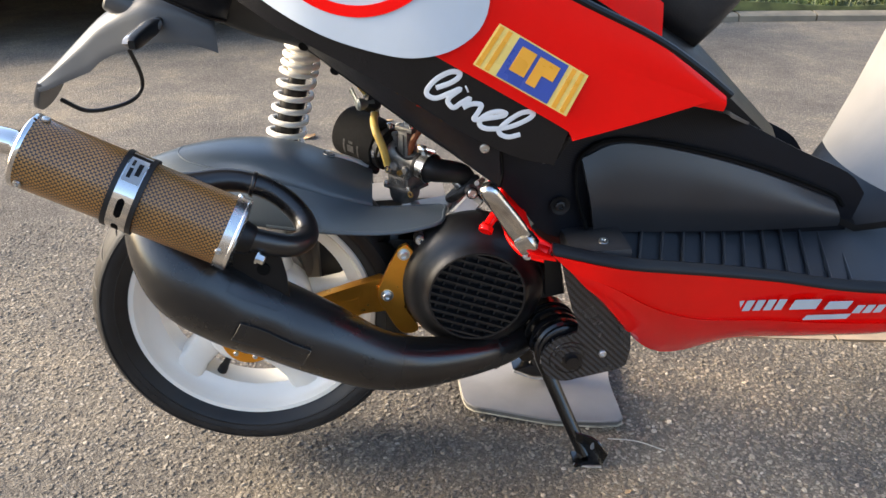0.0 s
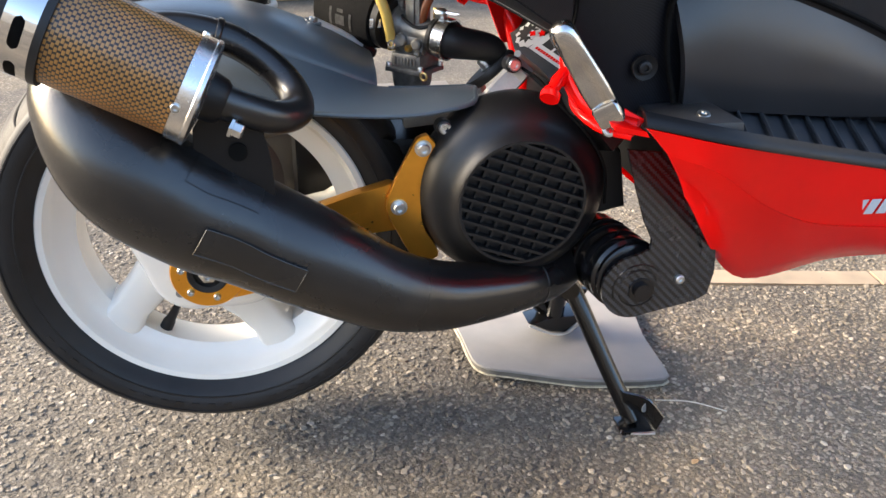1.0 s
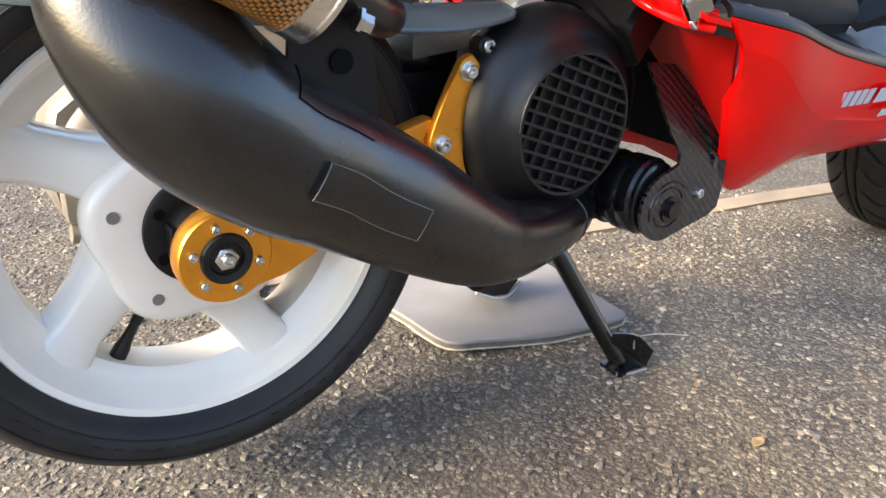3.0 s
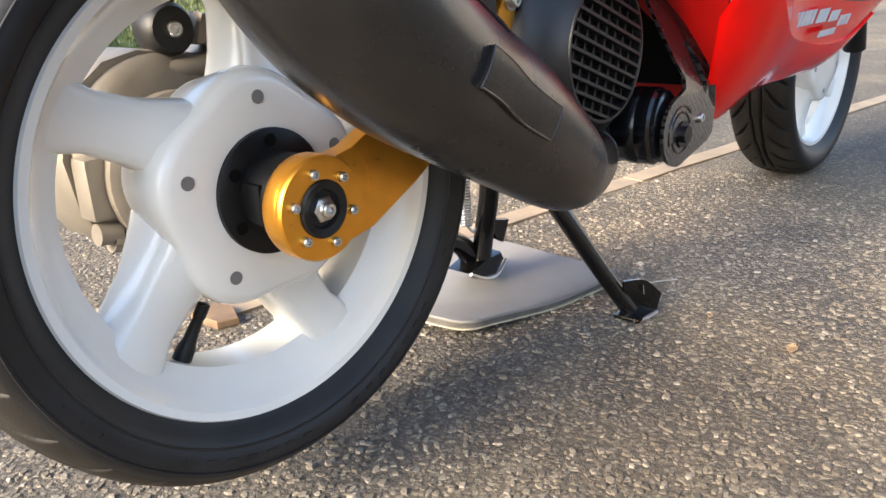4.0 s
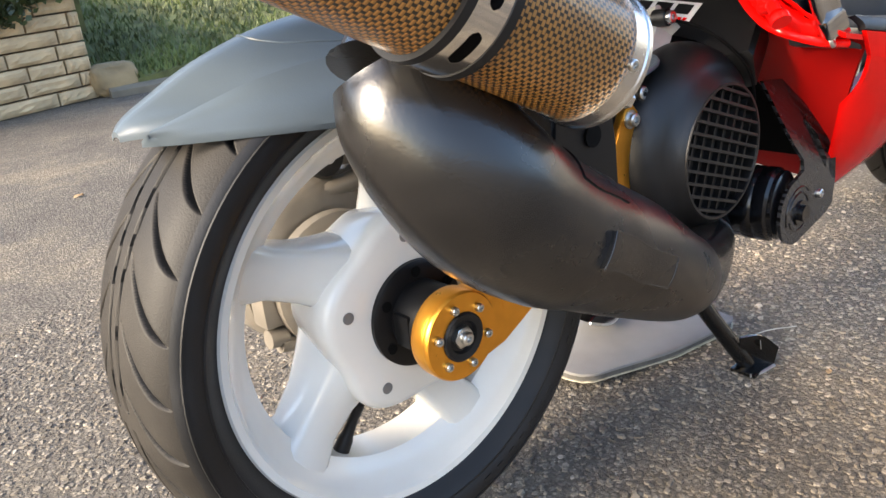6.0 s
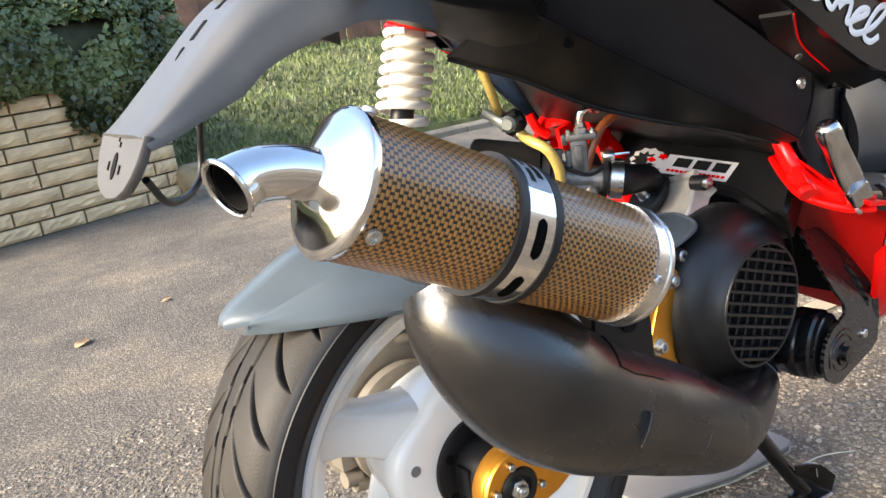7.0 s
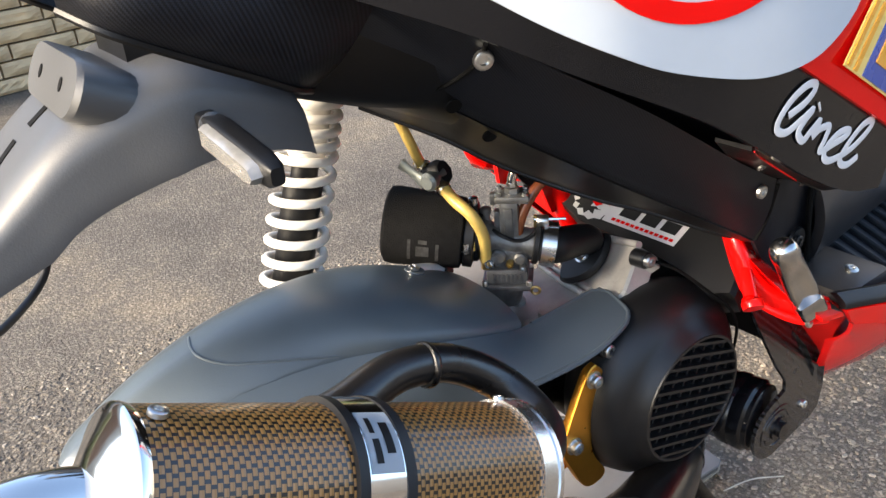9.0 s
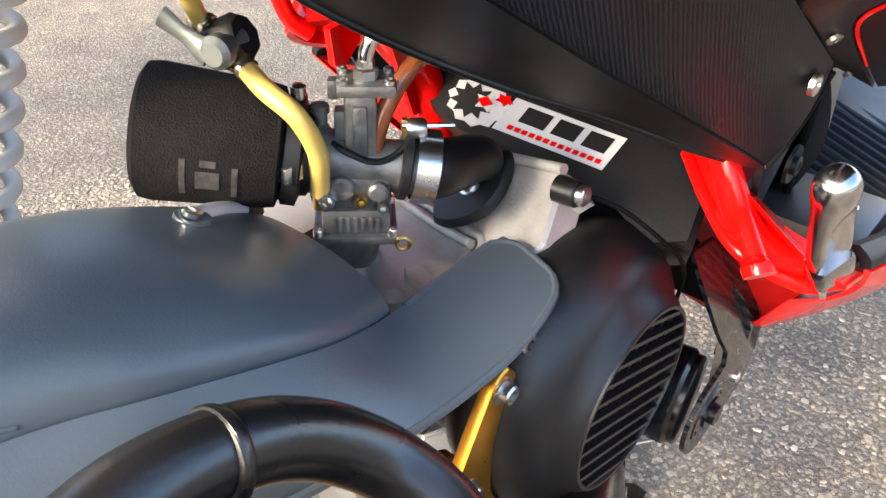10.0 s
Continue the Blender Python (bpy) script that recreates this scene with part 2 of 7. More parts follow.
def box(lo, hi, bevel=0.0, bm=None):
    bm = bm or bmesh.new()
    (x0, y0, z0), (x1, y1, z1) = lo, hi
    new_bm = bmesh.new()
    bmesh.ops.create_cube(new_bm, size=1)
    for v in new_bm.verts:
        v.co = V((x0 + x1) / 2 + v.co.x * (x1 - x0), (y0 + y1) / 2 + v.co.y * (y1 - y0), (z0 + z1) / 2 + v.co.z * (z1 - z0))
    if bevel:
        bmesh.ops.bevel(new_bm, geom=new_bm.edges[:], offset=bevel, segments=2, affect="EDGES", profile=0.6)
    me = bpy.data.meshes.new("tmp")
    new_bm.to_mesh(me)
    new_bm.free()
    bm.from_mesh(me)
    bpy.data.meshes.remove(me)
    return bm


def sheet(grid, thick, bm=None, uv=False):
    """A shell through a grid of points [row][column], thickened to one side (thick: a vector or a number along the mean normal)."""
    bm = bm or bmesh.new()
    R, C = len(grid), len(grid[0])
    if isinstance(thick, (int, float)):
        a = Vector(grid[R // 2][min(C - 1, C // 2 + 1)]) - Vector(grid[R // 2][C // 2 - 1 if C > 1 else 0])
        b = Vector(grid[min(R - 1, R // 2 + 1)][C // 2]) - Vector(grid[max(0, R // 2 - 1)][C // 2])
        thick = a.cross(b).normalized() * thick
    lay = bm.loops.layers.uv.verify() if uv else None
    front = [[bm.verts.new(Vector(p)) for p in row] for row in grid]
    back = [[bm.verts.new(Vector(p) + thick) for p in row] for row in grid]
    us = [0.0]
    for j in range(1, C):
        us.append(us[-1] + (Vector(grid[R // 2][j]) - Vector(grid[R // 2][j - 1])).length)
    ws = [0.0]
    for i in range(1, R):
        ws.append(ws[-1] + (Vector(grid[i][C // 2]) - Vector(grid[i - 1][C // 2])).length)
    for i in range(R - 1):
        for j in range(C - 1):
            for g, flip in ((front, False), (back, True)):
                idx = [(i, j), (i, j + 1), (i + 1, j + 1), (i + 1, j)]
                if flip:
                    idx = idx[::-1]
                f = bm.faces.new([g[a][b] for a, b in idx])
                if lay:
                    for lp, (a, b) in zip(f.loops, idx):
                        lp[lay].uv = (us[b], ws[a])
    edge = [(0, j) for j in range(C)] + [(i, C - 1) for i in range(1, R)] + [(R - 1, j) for j in range(C - 2, -1, -1)] + [(i, 0) for i in range(R - 2, 0, -1)]
    for (a, b), (c, d) in zip(edge, edge[1:] + edge[:1]):
        bm.faces.new((front[c][d], front[a][b], back[a][b], back[c][d]))
    return bm


def between(low, high, rows=8, cols=24, f=None, bow=0.0):
    """A grid from a lower to an upper curve; f(p) moves each point, bow bulges the middle towards -y."""
    lo, hi = resample(low, cols), resample(high, cols)
    g = []
    for i in range(rows):
        u = i / (rows - 1)
        row = []
        for a, b in zip(lo, hi):
            p = a.lerp(b, u) + V(0, -bow * math.sin(math.pi * u), 0)
            row.append(f(p) if f else p)
        g.append(row)
    return g


def resample(pts, n, fine=10):
    C = [Vector(p) for p in (spline(pts, fine) if len(pts) > 2 else pts)]
    L = [0.0]
    for a, b in zip(C, C[1:]):
        L.append(L[-1] + (b - a).length)
    out, k = [], 0
    for i in range(n):
        s = L[-1] * i / (n - 1)
        while k < len(L) - 2 and L[k + 1] < s:
            k += 1
        out.append(C[k].lerp(C[k + 1], (s - L[k]) / max(1e-9, L[k + 1] - L[k])))
    return out


def bolt(name, at, axis, r, h, parent, material=None, hexa=False, label=""):
    """A cap screw with a socket, or a hexagon head on a washer."""
    if hexa:
        bm = lathe([(0, r * 1.35), (h * 0.25, r * 1.35), (h * 0.25, r), (h * 0.92, r), (h, r * 0.85)], at, axis, n=6)
    else:
        bm = lathe([(0, r), (h * 0.8, r), (h, r * 0.82), (h, r * 0.5), (h * 0.45, r * 0.45)], at, axis, n=14)
    return part(name, bm, material or M_ZINC, parent, label)


def planar_uv(bm, flip=False):
    """Lays a UV map in metres over x and z."""
    lay = bm.loops.layers.uv.verify()
    for f in bm.faces:
        for lp in f.loops:
            lp[lay].uv = (lp.vert.co.x, lp.vert.co.z)
    return bm


def arc(cx, cy, r, a0, a1, n):
    return [(cx + r * math.cos(radians(a0 + (a1 - a0) * i / (n - 1))), cy + r * math.sin(radians(a0 + (a1 - a0) * i / (n - 1)))) for i in range(n)]


# ---- the scooter ----
YM = 0.05                      # the plane of the wheels
WX, WZ = 0.011, 0.275          # the rear axle
scooter = tagged(new("scooter"), "red and black sports scooter parked on its centre stand", "scooter")


def mirrored(bm):
    """Marks a shell that has a twin on the other side."""
    PAIRED.append(bm)
    return bm


def tyre_profile(half, rim_r, out_r, fine):
    """(across, radius, tread share) from the right bead over the crown to the left bead."""
    pts = [(-half * 0.66, rim_r - 0.006), (-half * 0.74, rim_r + 0.004), (-half * 0.93, rim_r + (out_r - rim_r) * 0.30), (-half, rim_r + (out_r - rim_r) * 0.52),
           (-half * 0.95, rim_r + (out_r - rim_r) * 0.70), (-half * 0.72, rim_r + (out_r - rim_r) * 0.885), (-half * 0.38, rim_r + (out_r - rim_r) * 0.975), (0, out_r)]
    pts = pts + [(-a, b) for a, b in pts[-2::-1]]
    return spline(pts, fine)


def make_tyre(parent, cx, cz, half, rim_r, out_r, around, label, fine=20, shift=0.0):
    """A tyre whose slanted sipes and crown groove are sunk into its tread."""
    prof = tyre_profile(half, rim_r, out_r, fine)
    n = len(prof)
    bm = bmesh.new()
    sipes = 30
    base = rim_r + (out_r - rim_r) * 0.62
    loops, deep = [], []
    for k in range(around):
        th = 2 * math.pi * k / around + shift
        lp = []
        for i, (a, r) in enumerate(prof):
            s = a / half
            sink = 0.0
            for side in (-1, 1):
                w = s * side
                if 0.20 < w < 0.90 and r > base:
                    q = (w - 0.20) / 0.70
                    phase = (th * sipes / (2 * math.pi) - 1.15 * (1.5 * q - 0.5 * q * q) + (0.5 if side > 0 else 0)) % 1.0
                    width = 0.21 * math.sin(math.pi * (0.04 + 0.93 * q ** 1.2)) ** 0.8
                    sink = max(sink, 0.0070 * max(0.0, min(1.0, (width * 0.5 - abs(phase - 0.5)) / 0.075)))
            wob = 0.13 + 0.03 * math.sin(th * sipes / 5)
            gap = (th * 6 / (2 * math.pi)) % 1.0
            if gap > 0.06 and r > base:
                sink = max(sink, 0.005 * max(0.0, min(1.0, (0.036 - abs(abs(s) - wob)) / 0.018)))
            rr = r - sink
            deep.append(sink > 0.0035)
            lp.append(V(cx + rr * math.cos(th), YM + a, cz + rr * math.sin(th)))
        loops.append(lp)
    # skin around the wheel
    vs = [[bm.verts.new(p) for p in lp] for lp in loops]
    for k in range(around):
        a, b = vs[k], vs[(k + 1) % around]
        for i in range(n - 1):
            bm.faces.new((a[i], a[i + 1], b[i + 1], b[i]))
        bm.faces.new((a[n - 1], a[0], b[0], b[n - 1]))
    ob = part("tyre", bm, M_TYRE, parent, label, crease=70)
    ob.data.materials.append(M_SIDE)
    edge = rim_r + (out_r - rim_r) * 0.74
    flank = [1 if (prof[i][1] + prof[(i + 1) % n][1]) / 2 < edge else 0 for i in range(n)]
    # faces deep in the grooves take the shade-dark rubber
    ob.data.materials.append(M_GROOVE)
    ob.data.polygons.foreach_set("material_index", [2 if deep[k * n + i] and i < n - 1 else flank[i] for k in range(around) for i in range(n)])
    return ob


def wheel(name, cx, cz, rim_r, half, turn, label):
    """A cast wheel: deep rim with rolled lips, five swept spokes and a drilled hub."""
    prof = [(-half, rim_r), (-half - 0.004, rim_r - 0.003), (-half - 0.003, rim_r - 0.009), (-half + 0.004, rim_r - 0.013), (-half + 0.010, rim_r - 0.016), (-half + 0.018, rim_r - 0.028), (-half * 0.45, rim_r - 0.036),
            (half * 0.45, rim_r - 0.036), (half - 0.018, rim_r - 0.028), (half - 0.010, rim_r - 0.016), (half - 0.004, rim_r - 0.013), (half + 0.003, rim_r - 0.009), (half + 0.004, rim_r - 0.003), (half, rim_r),
            (half - 0.010, rim_r - 0.001), (half - 0.016, rim_r - 0.014), (0, rim_r - 0.026), (-half + 0.016, rim_r - 0.014), (-half + 0.010, rim_r - 0.001)]
    bm = bmesh.new()
    lathe(prof, (cx, YM, cz), (0, 1, 0), n=128, bm=bm, closed=True)
    ob = part(name, bm, M_WHEEL, scooter, label)
    # hub: a lobed boss with a flat face, a lobe round each hole
    bm = bmesh.new()
    loops = []
    for h, r in ((0.045, 0.030), (0.045, 0.058), (0.02, 0.070), (-0.030, 0.0800), (-0.042, 0.0795), (-0.0470, 0.0765), (-0.0492, 0.071), (-0.050, 0.045), (-0.050, 0.020)):
        lp = []
        for k in range(80):
            t = 2 * math.pi * k / 80
            lobe = (0.5 + 0.5 * math.cos(5 * (t - radians(turn + 13)))) ** 0.9
            rr = r * (1 + 0.11 * lobe * min(1.0, max(0.0, (r - 0.05) / 0.018)))
            lp.append(V(cx + rr * math.cos(t), YM + h, cz + rr * math.sin(t)))
        loops.append(lp)
    rings(bm, loops)
    part("hub", bm, M_WHEEL, ob)
    for k in range(5):
        a1 = radians(turn + 72 * k)
        a0 = a1 - radians(15)
        p0, p1 = V(math.cos(a0) * 0.052, 0, math.sin(a0) * 0.052), V(math.cos(a1) * (rim_r - 0.029), 0, math.sin(a1) * (rim_r - 0.029))
        d = (p1 - p0).normalized()
        side = V(-d.z, 0, d.x)
        loops = []
        for u, w, y0, y1 in ((0, 0.034, -0.044, 0.030), (0.25, 0.027, -0.040, 0.026), (0.5, 0.0225, -0.032, 0.022), (0.8, 0.021, -0.028, 0.022), (0.93, 0.024, -0.029, 0.026), (1.08, 0.027, -0.030, 0.030)):
            c = p0.lerp(p1, u)
            lp = []
            for j in range(16):
                t = 2 * math.pi * j / 16
                cs, sn = math.cos(t), math.sin(t)
                ex = abs(cs) ** 0.42 * math.copysign(1, cs)
                ey = abs(sn) ** 0.42 * math.copysign(1, sn)
                lp.append(V(cx, YM, cz) + c + side * (w * ex) + V(0, (y0 + y1) / 2 + (y1 - y0) / 2 * ey, 0))
            loops.append(lp)
        bm = bmesh.new()
        rings(bm, loops)
        part("spoke", bm, M_WHEEL, ob)
    for k in range(5):
        a = radians(turn + 72 * k + 13)
        part("hub_hole", lathe([(0.002, 0.0048), (-0.0008, 0.0050), (-0.0008, 0.0010)], (cx + 0.0680 * math.cos(a), YM - 0.0494, cz + 0.0680 * math.sin(a)), (0, 1, 0), n=18), M_HOLE, ob)
    return ob


rear_wheel = wheel("rear_wheel", WX, WZ, 0.1765, 0.044, 150, "white-painted five-spoke cast rear wheel")
make_tyre(rear_wheel, WX, WZ, 0.063, 0.172, 0.229, 1800, "wide black sports tyre with slanted sipes")
# valve stem
va = radians(-119)
vp = V(WX + 0.136 * math.cos(va), YM - 0.006, WZ + 0.136 * math.sin(va))
vd = V(-math.cos(va), -0.15, -math.sin(va)).normalized()
part("valve_stem", lathe([(-0.004, 0.0075), (0.006, 0.007), (0.012, 0.0055), (0.03, 0.0042), (0.032, 0.0050), (0.042, 0.0050), (0.043, 0.003)], vp, vd, n=14), M_RUB, rear_wheel, "black rubber valve stem with cap")
for rr, ya in ((0.1905, 0.0590), (0.2075, 0.0625)):
    part("sidewall_ridge", lathe([(-0.001, rr + 0.0012), (0.0012, rr + 0.0008), (0.0012, rr - 0.0008), (-0.001, rr - 0.0012)], (WX, YM - ya, WZ), (0, -1, 0), n=120, closed=True), M_SIDE, rear_wheel)
# black flange and hexagonal carrier in front of the hub
part("hub_flange", lathe([(0, 0.046), (0.006, 0.046), (0.008, 0.043), (0.008, 0.020)], (WX, YM - 0.048, WZ), (0, -1, 0), n=56), M_BLK, rear_wheel, "black round hub flange")
part("hub_carrier", lathe([(0, 0.030), (0.030, 0.030), (0.036, 0.027), (0.045, 0.027)], (WX, YM - 0.054, WZ), (0, -1, 0), n=40), M_BLK, rear_wheel, "black round bearing carrier")
part("carrier_flat", box((WX - 0.0305, YM - 0.078, WZ - 0.014), (WX - 0.026, YM - 0.060, WZ + 0.014), 0.001), M_BLK, rear_wheel)
for k in range(6):
    a = radians(30 + 60 * k)
    part("flange_recess", lathe([(0, 0.0042), (0.0012, 0.0046), (0.0012, 0.003)], (WX + 0.038 * math.cos(a), YM - 0.0561, WZ + 0.038 * math.sin(a)), (0, -1, 0), n=12), M_DARK, rear_wheel)
# raised bars on the sidewall, where the lettering is worn
for k in range(26):
    if k % 9 in (4, 5):
        continue
    a = radians(-152 + k * 5.1)
    bm = bmesh.new()
    pts = []
    for r in (0.197, 0.206):
        for s in (-0.0042, 0.0042):
            pts.append(V(WX + r * math.cos(a) - s * math.sin(a), YM - 0.0615 + (r - 0.203) * 0.05, WZ + r * math.sin(a) + s * math.cos(a)))
    rings(bm, [[pts[0], pts[1], pts[3], pts[2]], [p + V(0, -0.0014, 0) for p in (pts[0], pts[1], pts[3], pts[2])]])
    part("sidewall_bar", bm, M_SIDE, rear_wheel)

# ---- gold outrigger arm ----
AX, AZ, AY = 0.011, 0.270, -0.037
outline = arc(AX, AZ, 0.0372, 62, 300, 26) + [(0.060, 0.243), (0.110, 0.267), (0.170, 0.302), (0.206, 0.306), (0.212, 0.330), (0.206, 0.352), (0.197, 0.356), (0.160, 0.346), (0.110, 0.330), (0.070, 0.318), (0.045, 0.306)]
arm = part("outrigger_arm", prism(outline, xz(AY), 0.016, 0.0030), M_GOLD, scooter, "gold anodised outrigger arm")
lk = resample([(0.232, 0.4075, 0), (0.241, 0.397, 0), (0.238, 0.384, 0), (0.231, 0.363, 0), (0.2265, 0.332, 0), (0.230, 0.307, 0), (0.246, 0.276, 0), (0.222, 0.272, 0), (0.202, 0.305, 0), (0.1915, 0.331, 0), (0.198, 0.356, 0), (0.218, 0.397, 0), (0.224, 0.405, 0), (0.232, 0.4075, 0)], 60, 6)[:-1]
part("arm_link", prism([(p.x, p.y) for p in lk], xz(AY - 0.014), 0.008, 0.0012), M_GOLD, arm, "gold curved link plate")
part("arm_web", prism(arc(AX, AZ, 0.0500, 4, 40, 8) + [(0.070, 0.3035), (0.105, 0.314), (0.165, 0.327), (0.165, 0.312), (0.105, 0.284), (0.075, 0.270)][0:], xz(AY - 0.0155), 0.0008, 0.0004), M_GOLD, arm)
part("arm_rim", lathe([(0, 0.0372), (0.003, 0.0372), (0.005, 0.0358), (0.005, 0.0200), (0, 0.019)], (AX, AY - 0.0155, AZ), (0, -1, 0), n=64), M_GOLD, arm)
part("bearing_seal", lathe([(0, 0.0205), (0.0062, 0.0205), (0.0075, 0.019), (0.006, 0.014), (0.003, 0.0125), (0.003, 0.004)], (AX, AY - 0.0155, AZ), (0, -1, 0), n=40), M_RUB, arm, "black bearing seal")
part("axle_nut", lathe([(0, 0.0095), (0.004, 0.0095), (0.005, 0.008)], (AX, AY - 0.018, AZ), (0, -1, 0), n=6), M_ZINC, arm)
bolt("axle_bolt", (AX, AY - 0.023, AZ), (0, -1, 0), 0.0055, 0.005, arm)
for k in range(6):
    a = radians(105 - 60 * k)
    bolt("ring_screw", (AX + 0.0262 * math.cos(a), AY - 0.0205, AZ + 0.0262 * math.sin(a)), (0, -1, 0), 0.0036, 0.004, arm)
for x, z in ((0.228, 0.394), (0.204, 0.333)):
    part("bolt_washer", lathe([(0, 0.0085), (0.0014, 0.0085), (0.0014, 0.003)], (x, AY - 0.022, z), (0, -1, 0), n=24), M_ZINC, arm)
    bolt("arm_bolt", (x, AY - 0.0234, z), (0, -1, 0), 0.0062, 0.006, arm)

# ---- exhaust ----
CH = [(-0.060, -0.100, 0.494, 0.036), (-0.055, -0.116, 0.462, 0.0475), (-0.030, -0.136, 0.416, 0.0535), (0.015, -0.138, 0.377, 0.052), (0.062, -0.134, 0.350, 0.050), (0.118, -0.134, 0.318, 0.047), (0.179, -0.129, 0.281, 0.0405), (0.222, -0.116, 0.262, 0.0365), (0.262, -0.102, 0.252, 0.033), (0.322, -0.078, 0.243, 0.028), (0.372, -0.050, 0.238, 0.025), (0.410, -0.020, 0.245, 0.023)]
chamber = part("expansion_chamber", tube(CH, n=48, smooth=10), M_PIPE, scooter, "satin black expansion chamber")
TAIL = [(-0.060, -0.100, 0.494, 0.036), (-0.050, -0.094, 0.509, 0.022), (-0.020, -0.088, 0.514, 0.0165), (0.017, -0.078, 0.515, 0.0145), (0.053, -0.076, 0.506, 0.0140), (0.082, -0.080, 0.489, 0.0140), (0.104, -0.094, 0.468, 0.0140), (0.110, -0.118, 0.454, 0.0140), (0.094, -0.143, 0.455, 0.0140), (0.068, -0.158, 0.467, 0.0140), (0.040, -0.168, 0.482, 0.0140)]
stinger = part("stinger_pipe", tube(TAIL, n=24, smooth=10), M_PIPE, scooter, "looped black stinger pipe")
part("weld_ring", tube([(0.044, -0.0765, 0.5085, 0.0143), (0.0455, -0.0765, 0.508, 0.0162), (0.048, -0.0765, 0.5075, 0.0162), (0.0495, -0.0765, 0.507, 0.0143)], n=24, smooth=3), M_PIPE, stinger)


def on_tube(C, u, ang, lift=0.0):
    """A point on the chamber's skin: u along its centre line, ang degrees round it from up towards the rider's right."""
    S = spline(C, 20)
    w = u * (len(S) - 1)
    i = min(len(S) - 3, int(w))
    w -= i
    a0, a1, a2 = (Vector(q[:3]) for q in S[i:i + 3])
    c, d = a0.lerp(a1, w), (a1 - a0).lerp(a2 - a1, w).normalized()
    up = (V(0, 0, 1) - d * d.z).normalized()
    out = d.cross(up) * (1 if d.cross(up).y < 0 else -1)
    a = radians(ang)
    return c + (up * math.cos(a) + out * math.sin(a)) * (S[i][3] * (1 - w) + S[i + 1][3] * w + lift)


# pressed plate and welded seams on the chamber
bm = sheet([[on_tube(CH, u, a, 0.0042) for u in np.linspace(0.290, 0.435, 14)] for a in np.linspace(80, 106, 7)], V(0, 0.006, 0))
part("stamped_plate", bm, M_PIPE, chamber, "raised maker's plate on the chamber")
for u0, u1, a0, a1 in ((0.290, 0.435, 80, 80), (0.290, 0.290, 80, 106), (0.435, 0.435, 80, 106), (0.290, 0.435, 106, 106)):
    part("plate_weld", tube([on_tube(CH, u0 + (u1 - u0) * i / 8, a0 + (a1 - a0) * i / 8, 0.0038) for i in range(9)], 0.0008, n=8, smooth=2), M_PIPE, chamber)
for u in (0.86,):
    S = [on_tube(CH, u, a, 0.0004) for a in range(0, 360, 10)]
    part("pipe_weld", tube(S + [S[0]], 0.0007, n=8, smooth=1), M_PIPE, chamber)
# bracket between chamber and silencer
part("silencer_bracket", prism([(0.022, 0.400), (0.088, 0.372), (0.086, 0.420), (0.078, 0.462), (0.044, 0.474), (0.026, 0.450)], xz(-0.148), 0.004, 0.0008), M_BLK, chamber, "black steel silencer bracket")
part("bracket_hole", lathe([(0, 0.0075), (0.0045, 0.0078), (0.0045, 0.006)], (0.060, -0.1498, 0.430), (0, -1, 0), n=18), M_DARK, chamber)
part("bracket_foot", sheet([[on_tube(CH, u, a, 0.0010) for u in np.linspace(0.240, 0.350, 10)] for a in np.linspace(16, 50, 8)], V(0, 0.003, -0.003)), M_PIPE, chamber)

# ---- silencer ----
S0, S1, SR = V(-0.1685, -0.1650, 0.5905), V(0.036, -0.1705, 0.4855), 0.0405
SD = (S1 - S0).normalized()
SL = (S1 - S0).length


def sil(h):
    return tuple(S0 + SD * h)


silencer = part("silencer", tube([(*sil(0.0), SR), (*sil(SL * 0.5), SR), (*sil(SL), SR)], n=64, smooth=6), M_KEV, scooter, "gold and black twill-cloth silencer sleeve")
part("rear_end_cap", lathe([(0.003, SR + 0.0004), (0.0005, SR + 0.0012), (-0.0015, SR + 0.0012), (-0.003, SR), (-0.0045, SR - 0.004), (-0.0075, SR - 0.011), (-0.011, SR - 0.019), (-0.0135, SR - 0.026), (-0.0145, 0.008)], S0, SD, n=64), M_CHROME, silencer, "polished domed end cap")
part("front_band", lathe([(-0.011, SR + 0.0002), (-0.011, SR + 0.0014), (0.0, SR + 0.0014), (0.001, SR + 0.0022), (0.004, SR + 0.0022), (0.005, SR), (0.006, SR - 0.006), (0.008, 0.013)], S1, SD, n=64), M_STEEL, silencer, "steel front band")
for h, rr, l in ((0.010, 0.0045, 0.003), (SL - 0.009, 0.0036, 0.003)):
    for a in ((-32, 88, 208) if h < 0.05 else (-8, 112, 232)):
        side = V(0, -1, 0) - SD * SD.dot(V(0, -1, 0))
        side.normalize()
        upv = SD.cross(side) * (1 if SD.cross(side).z > 0 else -1)
        out = side * math.cos(radians(a)) + upv * math.sin(radians(a))
        bolt("rivet", V(*sil(h)) + out * (SR + 0.0006), out, rr, l, silencer)
# strap with slots
CL = SL * 0.485
strap = part("silencer_clamp", lathe([(-0.0125, SR), (-0.0125, SR + 0.0028), (0.0125, SR + 0.0028), (0.0125, SR)], sil(CL), SD, n=64, closed=True), M_CHROME, silencer, "polished slotted clamp")
for h in (-0.0135, 0.0135):
    part("rubber_strip", lathe([(-0.0028, SR - 0.001), (-0.0028, SR + 0.0034), (0.0028, SR + 0.0034), (0.0028, SR - 0.001)], sil(CL + h), SD, n=64, closed=True), M_RUB, silencer, "black rubber strip")
sideV = (V(0, -1, 0) - SD * SD.dot(V(0, -1, 0))).normalized()
upV = SD.cross(sideV)
upV = upV if upV.z > 0 else -upV


